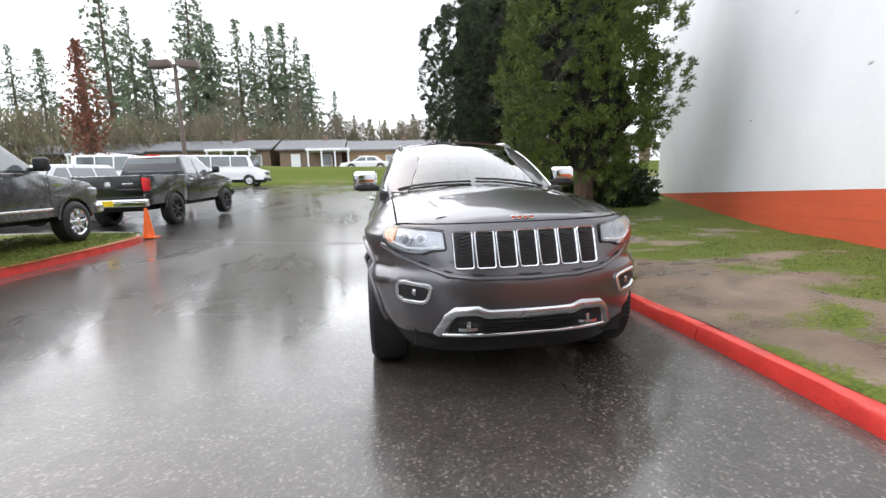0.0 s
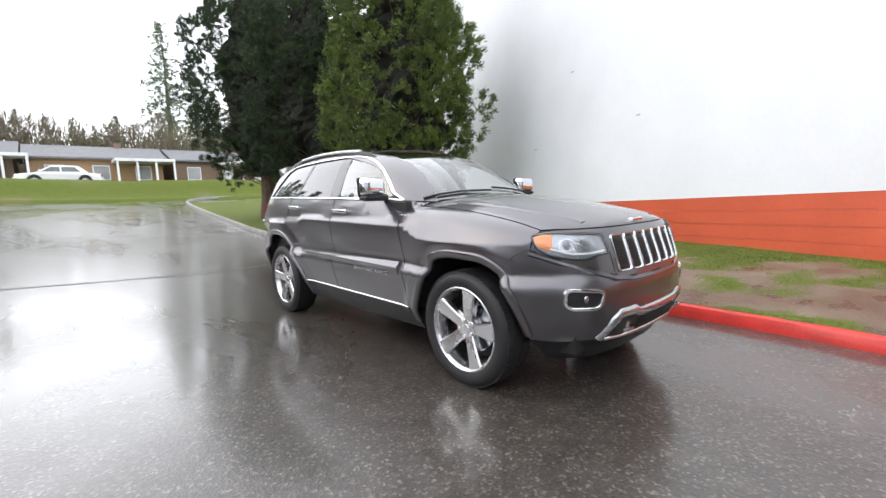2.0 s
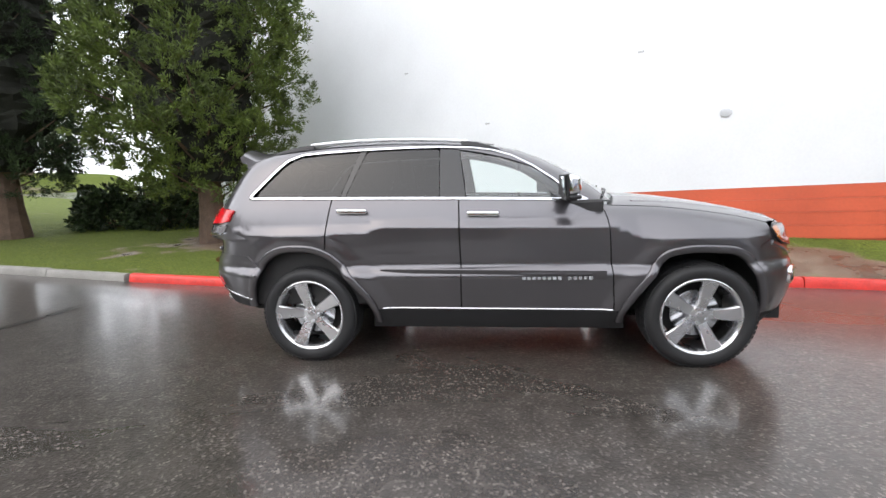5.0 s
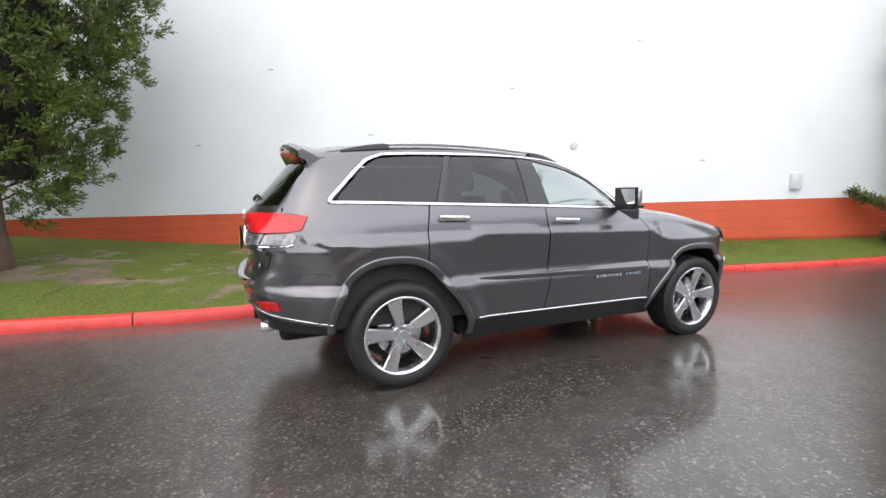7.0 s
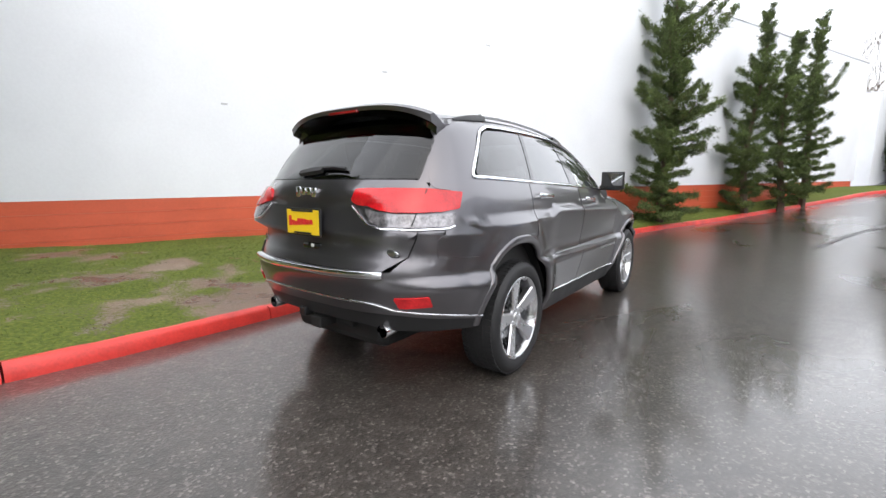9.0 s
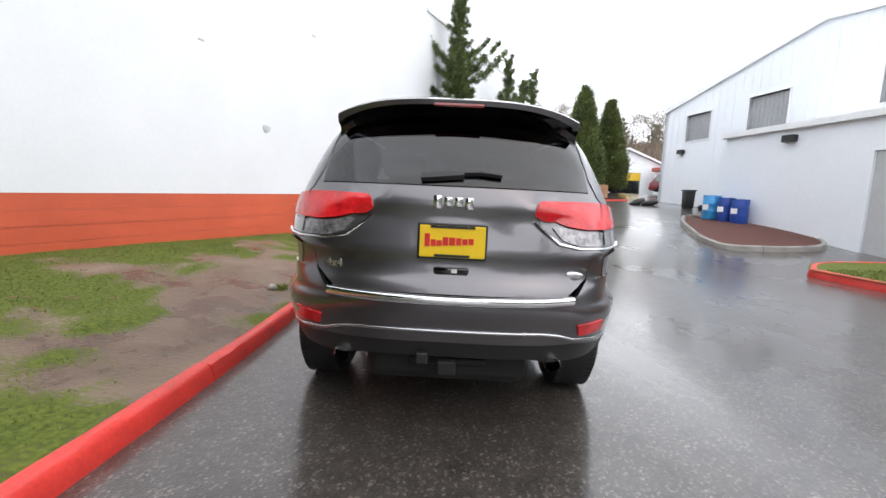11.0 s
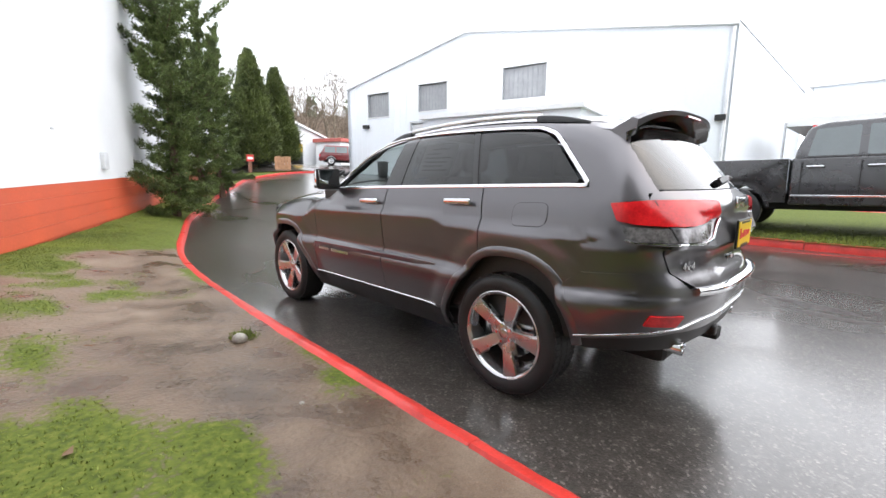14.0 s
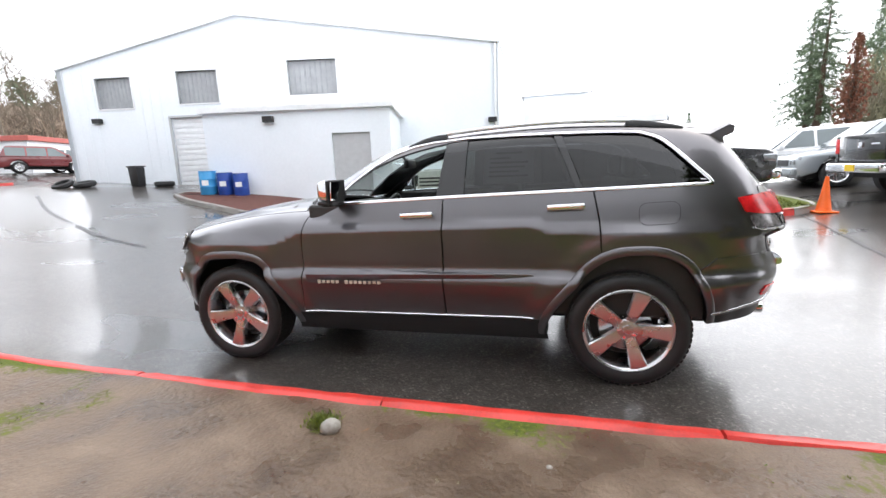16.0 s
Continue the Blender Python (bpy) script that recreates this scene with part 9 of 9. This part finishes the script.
# white block beyond the end of the long wall
wb_ = thing("white_outbuilding", "plain white block building past the long wall", "building")
bm = bmesh.new()
a = WALL_A - WALL_DIR * 1.0
q = [a + WALL_OUT * 0.3, a - WALL_DIR * 8 + WALL_OUT * 0.3, a - WALL_DIR * 8 - WALL_OUT * 7, a - WALL_OUT * 7]
v = [[bm.verts.new((p.x, p.y, z)) for p in q] for z in (0.0, 6.0)]
bm.faces.new(v[0])
bm.faces.new(v[1][::-1])
for i in range(4):
    bm.faces.new((v[0][i], v[0][(i + 1) % 4], v[1][(i + 1) % 4], v[1][i]))
part("wall", bm, WHITE_WALL, wb_)
# sign and low fence at the bend of the road
x, y = -7.35, -24.2
sg = thing("road_sign", "small red and white sign on a brown post by the thuja", "sign", Matrix.Translation((x, y, smooth_z(x, y))))
bm = bmesh.new()
box(bm, -0.09, 0.09, -0.09, 0.09, -0.15, 0.85, bevel=0.015)
part("post", bm, surf("brown_post_paint", (0.22, 0.10, 0.06), 0.6), sg)
bm = bmesh.new()
box(bm, -0.22, 0.22, 0.09, 0.115, 0.72, 1.12, bevel=0.012)
part("sign_board", bm, RED_KERB, sg)
bm = bmesh.new()
box(bm, -0.16, 0.16, 0.115, 0.119, 0.84, 0.98)
part("print_bar", bm, WHITE_BAND, sg)
x, y = -9.6, -24.6
fn = thing("low_fence", "low tan board fence between the thujas", "fence", Matrix.Translation((x, y, smooth_z(x, y))) @ Matrix.Rotation(radians(-14), 4, 'Z'))
TAN_BOARD = surf("tan_fence_board", (0.40, 0.22, 0.12), 0.7, var=0.3, scale=5, per_object=0.15)
for k in range(5):
    bm = bmesh.new()
    box(bm, -0.5 + k * 0.2, -0.5 + k * 0.2 + 0.185, -0.012, 0.012, -0.1, 0.82 + 0.02 * math.sin(k * 2.3), bevel=0.004, seg=1)
    part("board", bm, TAN_BOARD, fn)
for zz in (0.2, 0.62):
    bm = bmesh.new()
    box(bm, -0.52, 0.52, -0.05, -0.012, zz - 0.04, zz + 0.04)
    part("fence_rail", bm, TAN_BOARD, fn)

# ---- far woods ----
def fir_proto(seed, h, r):
    t = thing("fir_tree", "tall grey-green fir in the wood", "tree", Matrix.Translation((0, 0, 0)), group="firs behind the houses")
    wood, leaves = conifer_mesh(seed=seed, height=h, radius=r, branches=150, profile=lambda k: max(0.04, (1 - k)) ** 0.8 * min(1, 0.45 + 3 * k), rise=lambda k: -0.10 + 0.25 * k, leaf=(0.50, 0.055), per=15, step=0.34, spread=0.55, sag=0.18, bare=0.16, ragged=0.55, limb_tube=False)
    part("trunk", wood, BARK, t)
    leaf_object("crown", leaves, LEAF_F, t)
    return t


def bare_proto(seed, h, material, name="bare_tree", label="leafless brown tree in the wood"):
    rnd = random.Random(seed)
    t = thing(name, label, "tree", Matrix.Translation((0, 0, 0)), group="bare trees in the wood")
    bm = bmesh.new()
    tips = []

    def grow(p, d, length, r, depth):
        q = p + d * length
        cyl(bm, p, q, r, r * 0.65, n=5 if depth < 2 else 3, cap=False)
        if depth == 4:
            tips.append((q, d))
            return
        for k in range(3 if depth else 5):
            e = (d + Vector((rnd.gauss(0, 0.42), rnd.gauss(0, 0.42), rnd.gauss(0.12, 0.25)))).normalized()
            grow(p + d * length * (rnd.uniform(0.5, 1.0)), e, length * rnd.uniform(0.55, 0.8), r * 0.55, depth + 1)
    grow(Vector((0, 0, -0.3)), Vector((0, 0, 1)), h * 0.38, h * 0.009, 0)
    part("branchwork", bm, TWIG, t)
    rng = np.random.default_rng(seed)
    c = np.array([tuple(q) for q, d in tips])
    d = np.array([tuple(d) for q, d in tips])
    leaf_object("crown", blades(rng, c, d, 0.9, 0.010, 0.6, 12), material, t)
    return t


rnd = random.Random(12)
F0 = [fir_proto(101, 24, 4.0), fir_proto(102, 27, 4.4), fir_proto(103, 20, 3.8)]


def place_at(az, rng_, y0=-4.63, x0=-0.8):
    return x0 + math.sin(radians(az)) * rng_, y0 + math.cos(radians(az)) * rng_


# named firs by bearing and height as the skyline shows them
spots = [(-38.5, 62, 17), (-35.5, 66, 15), (-33.4, 70, 16), (-28.3, 62, 23.0), (-26.3, 66, 21), (-24.6, 70, 19), (-20.9, 64, 25.0), (-19.6, 68, 24), (-18.6, 70, 22), (-15.9, 66, 21.5), (-14.2, 72, 22), (-12.3, 66, 21), (-10.9, 70, 23), (-9.4, 66, 20), (-8.2, 72, 19.5), (-5.2, 84, 17), (-3.0, 88, 13.5), (-1.0, 86, 12.5), (0.9, 90, 13), (2.6, 88, 12), (4.5, 90, 14), (8.6, 66, 21.5), (11.5, 74, 19), (13.5, 80, 17), (16, 84, 20), (20, 80, 22), (24, 84, 20), (28, 80, 22), (33, 80, 20), (38, 84, 22), (-43, 70, 18), (-47, 64, 20), (-52, 66, 18),
         (-57.6, 75, 19), (-58.6, 78, 17.5), (-70, 95, 9), (-54, 78, 17)]
for k, (az, dist, h) in enumerate(spots):
    x, y = place_at(az, dist)
    base = F0[k % 3]
    hp = (24, 27, 20)[k % 3]
    s = h / hp
    z = (far_bank(x, min(y, 109)) if y > 34 else smooth_z(x, y)) - 0.8
    m = Matrix.Translation((x, y, z)) @ Matrix.Rotation(rnd.uniform(0, 6.28), 4, 'Z')
    ob = copy_thing(base, m)
    wide = 1.25 if -59 < az < -57 else 0.95
    ob.scale = (s * wide, s * wide, s)
for ob in F0:
    for ch in list(ob.children):
        bpy.data.objects.remove(ch)
    bpy.data.objects.remove(ob)
B0 = [bare_proto(201, 11, TWIG), bare_proto(202, 13, TWIG), bare_proto(203, 9, TWIG)]
for k in range(28):
    az = -52 + k * 2.65 + rnd.uniform(-0.5, 0.5)
    x, y = place_at(az, rnd.uniform(50, 60))
    m = Matrix.Translation((x, y, far_bank(x, y) if y > 34 else smooth_z(x, y))) @ Matrix.Rotation(rnd.uniform(0, 6.28), 4, 'Z')
    s = rnd.uniform(0.5, 0.8)
    ob = copy_thing(B0[k % 3], m)
    ob.scale = (s, s, s)
for k in range(46):
    az = -172 + k * 1.0 + rnd.uniform(-0.4, 0.4)
    x, y = place_at(az, rnd.uniform(62, 90), 4.0, 0.0)
    m = Matrix.Translation((x, y, 3 + rnd.uniform(0, 3.5))) @ Matrix.Rotation(rnd.uniform(0, 6.28), 4, 'Z')
    s = rnd.uniform(0.8, 1.2)
    ob = copy_thing(B0[k % 3], m)
    ob.scale = (s, s, s)
for ob in B0:
    for ch in list(ob.children):
        bpy.data.objects.remove(ch)
    bpy.data.objects.remove(ob)
x, y = place_at(-30.6, 33)
red = thing("russet_tree", "narrow tree holding dry russet leaves", "tree", Matrix.Translation((x, y, smooth_z(x, y))))
wood, leaves = conifer_mesh(seed=301, height=8.6, radius=1.35, branches=170, profile=lambda k: min(1, 0.35 + 2.2 * k) * (1 - k) ** 0.8, rise=lambda k: 0.9, leaf=(0.20, 0.045), per=10, step=0.22, spread=0.8, bare=0.14, ragged=0.3, limb_tube=True)
part("trunk", wood, BARK, red)
leaf_object("crown", leaves, RUSSET, red)
red2 = copy_thing(red, Matrix.Translation((-20.5, 14.6, smooth_z(-20.5, 14.6))))
red2.scale = (0.62, 0.62, 0.66)
# wooded slope beyond the south end, one mass of brush
rng = np.random.default_rng(88)
n = 12000
az = np.radians(rng.uniform(-178, -122, n))
dist = rng.uniform(70, 120, n)
c = np.stack([np.sin(az) * dist, 4 + np.cos(az) * dist, 1.5 + (dist - 65) * 0.16 + rng.uniform(0, 5.5, n)], 1)
brush = leaf_object("hillside_brush", blades(rng, c, np.tile([[0, 0, 1.0]], (n, 1)), 2.0, 0.10, 0.6, 8), surf("hillside_brush", (0.27, 0.205, 0.155), 0.9, var=0.4, scale=0.2, fine=1, bump=0, tint=(0.34, 0.27, 0.21), per_island=0.3), None)
tagged(brush, "brown leafless brush on the far slope", "brush", kind="stuff")
for k in range(12):
    a = -171 + k * 3.6 + rnd.uniform(-1, 1)
    x, y = place_at(a, rnd.uniform(95, 115), 4.0, 0.0)
    t = thing("fir_tree", "dark fir on the far slope", "tree", Matrix.Translation((x, y, 5)), group="firs on the far slope")
    wood, leaves = conifer_mesh(seed=400 + k, height=rnd.uniform(12, 17), radius=3.4, branches=80, profile=lambda k: max(0.08, 1 - k) ** 0.8, rise=lambda k: 0.0, leaf=(1.1, 0.26), per=4, step=0.9, spread=0.5, bare=0.1, ragged=0.45, limb_tube=False)
    part("trunk", wood, BARK, t)
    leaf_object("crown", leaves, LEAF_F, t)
n = 9000
az = np.radians(rng.uniform(-54, 24, n))
dist = rng.uniform(52, 74, n)
c = np.stack([-0.8 + np.sin(az) * dist, -4.6 + np.cos(az) * dist, 2.8 + rng.uniform(0, 1, n) ** 1.3 * 6.0], 1)
brush = leaf_object("thicket", blades(rng, c, np.tile([[0, 0, 1.0]], (n, 1)), 1.3, 0.045, 0.5, 8), surf("olive_brown_brush", (0.15, 0.125, 0.08), 0.9, var=0.4, scale=0.15, fine=1, bump=0, tint=(0.20, 0.19, 0.115), per_island=0.3), None)
tagged(brush, "brown leafless thicket behind the houses", "brush", kind="stuff")
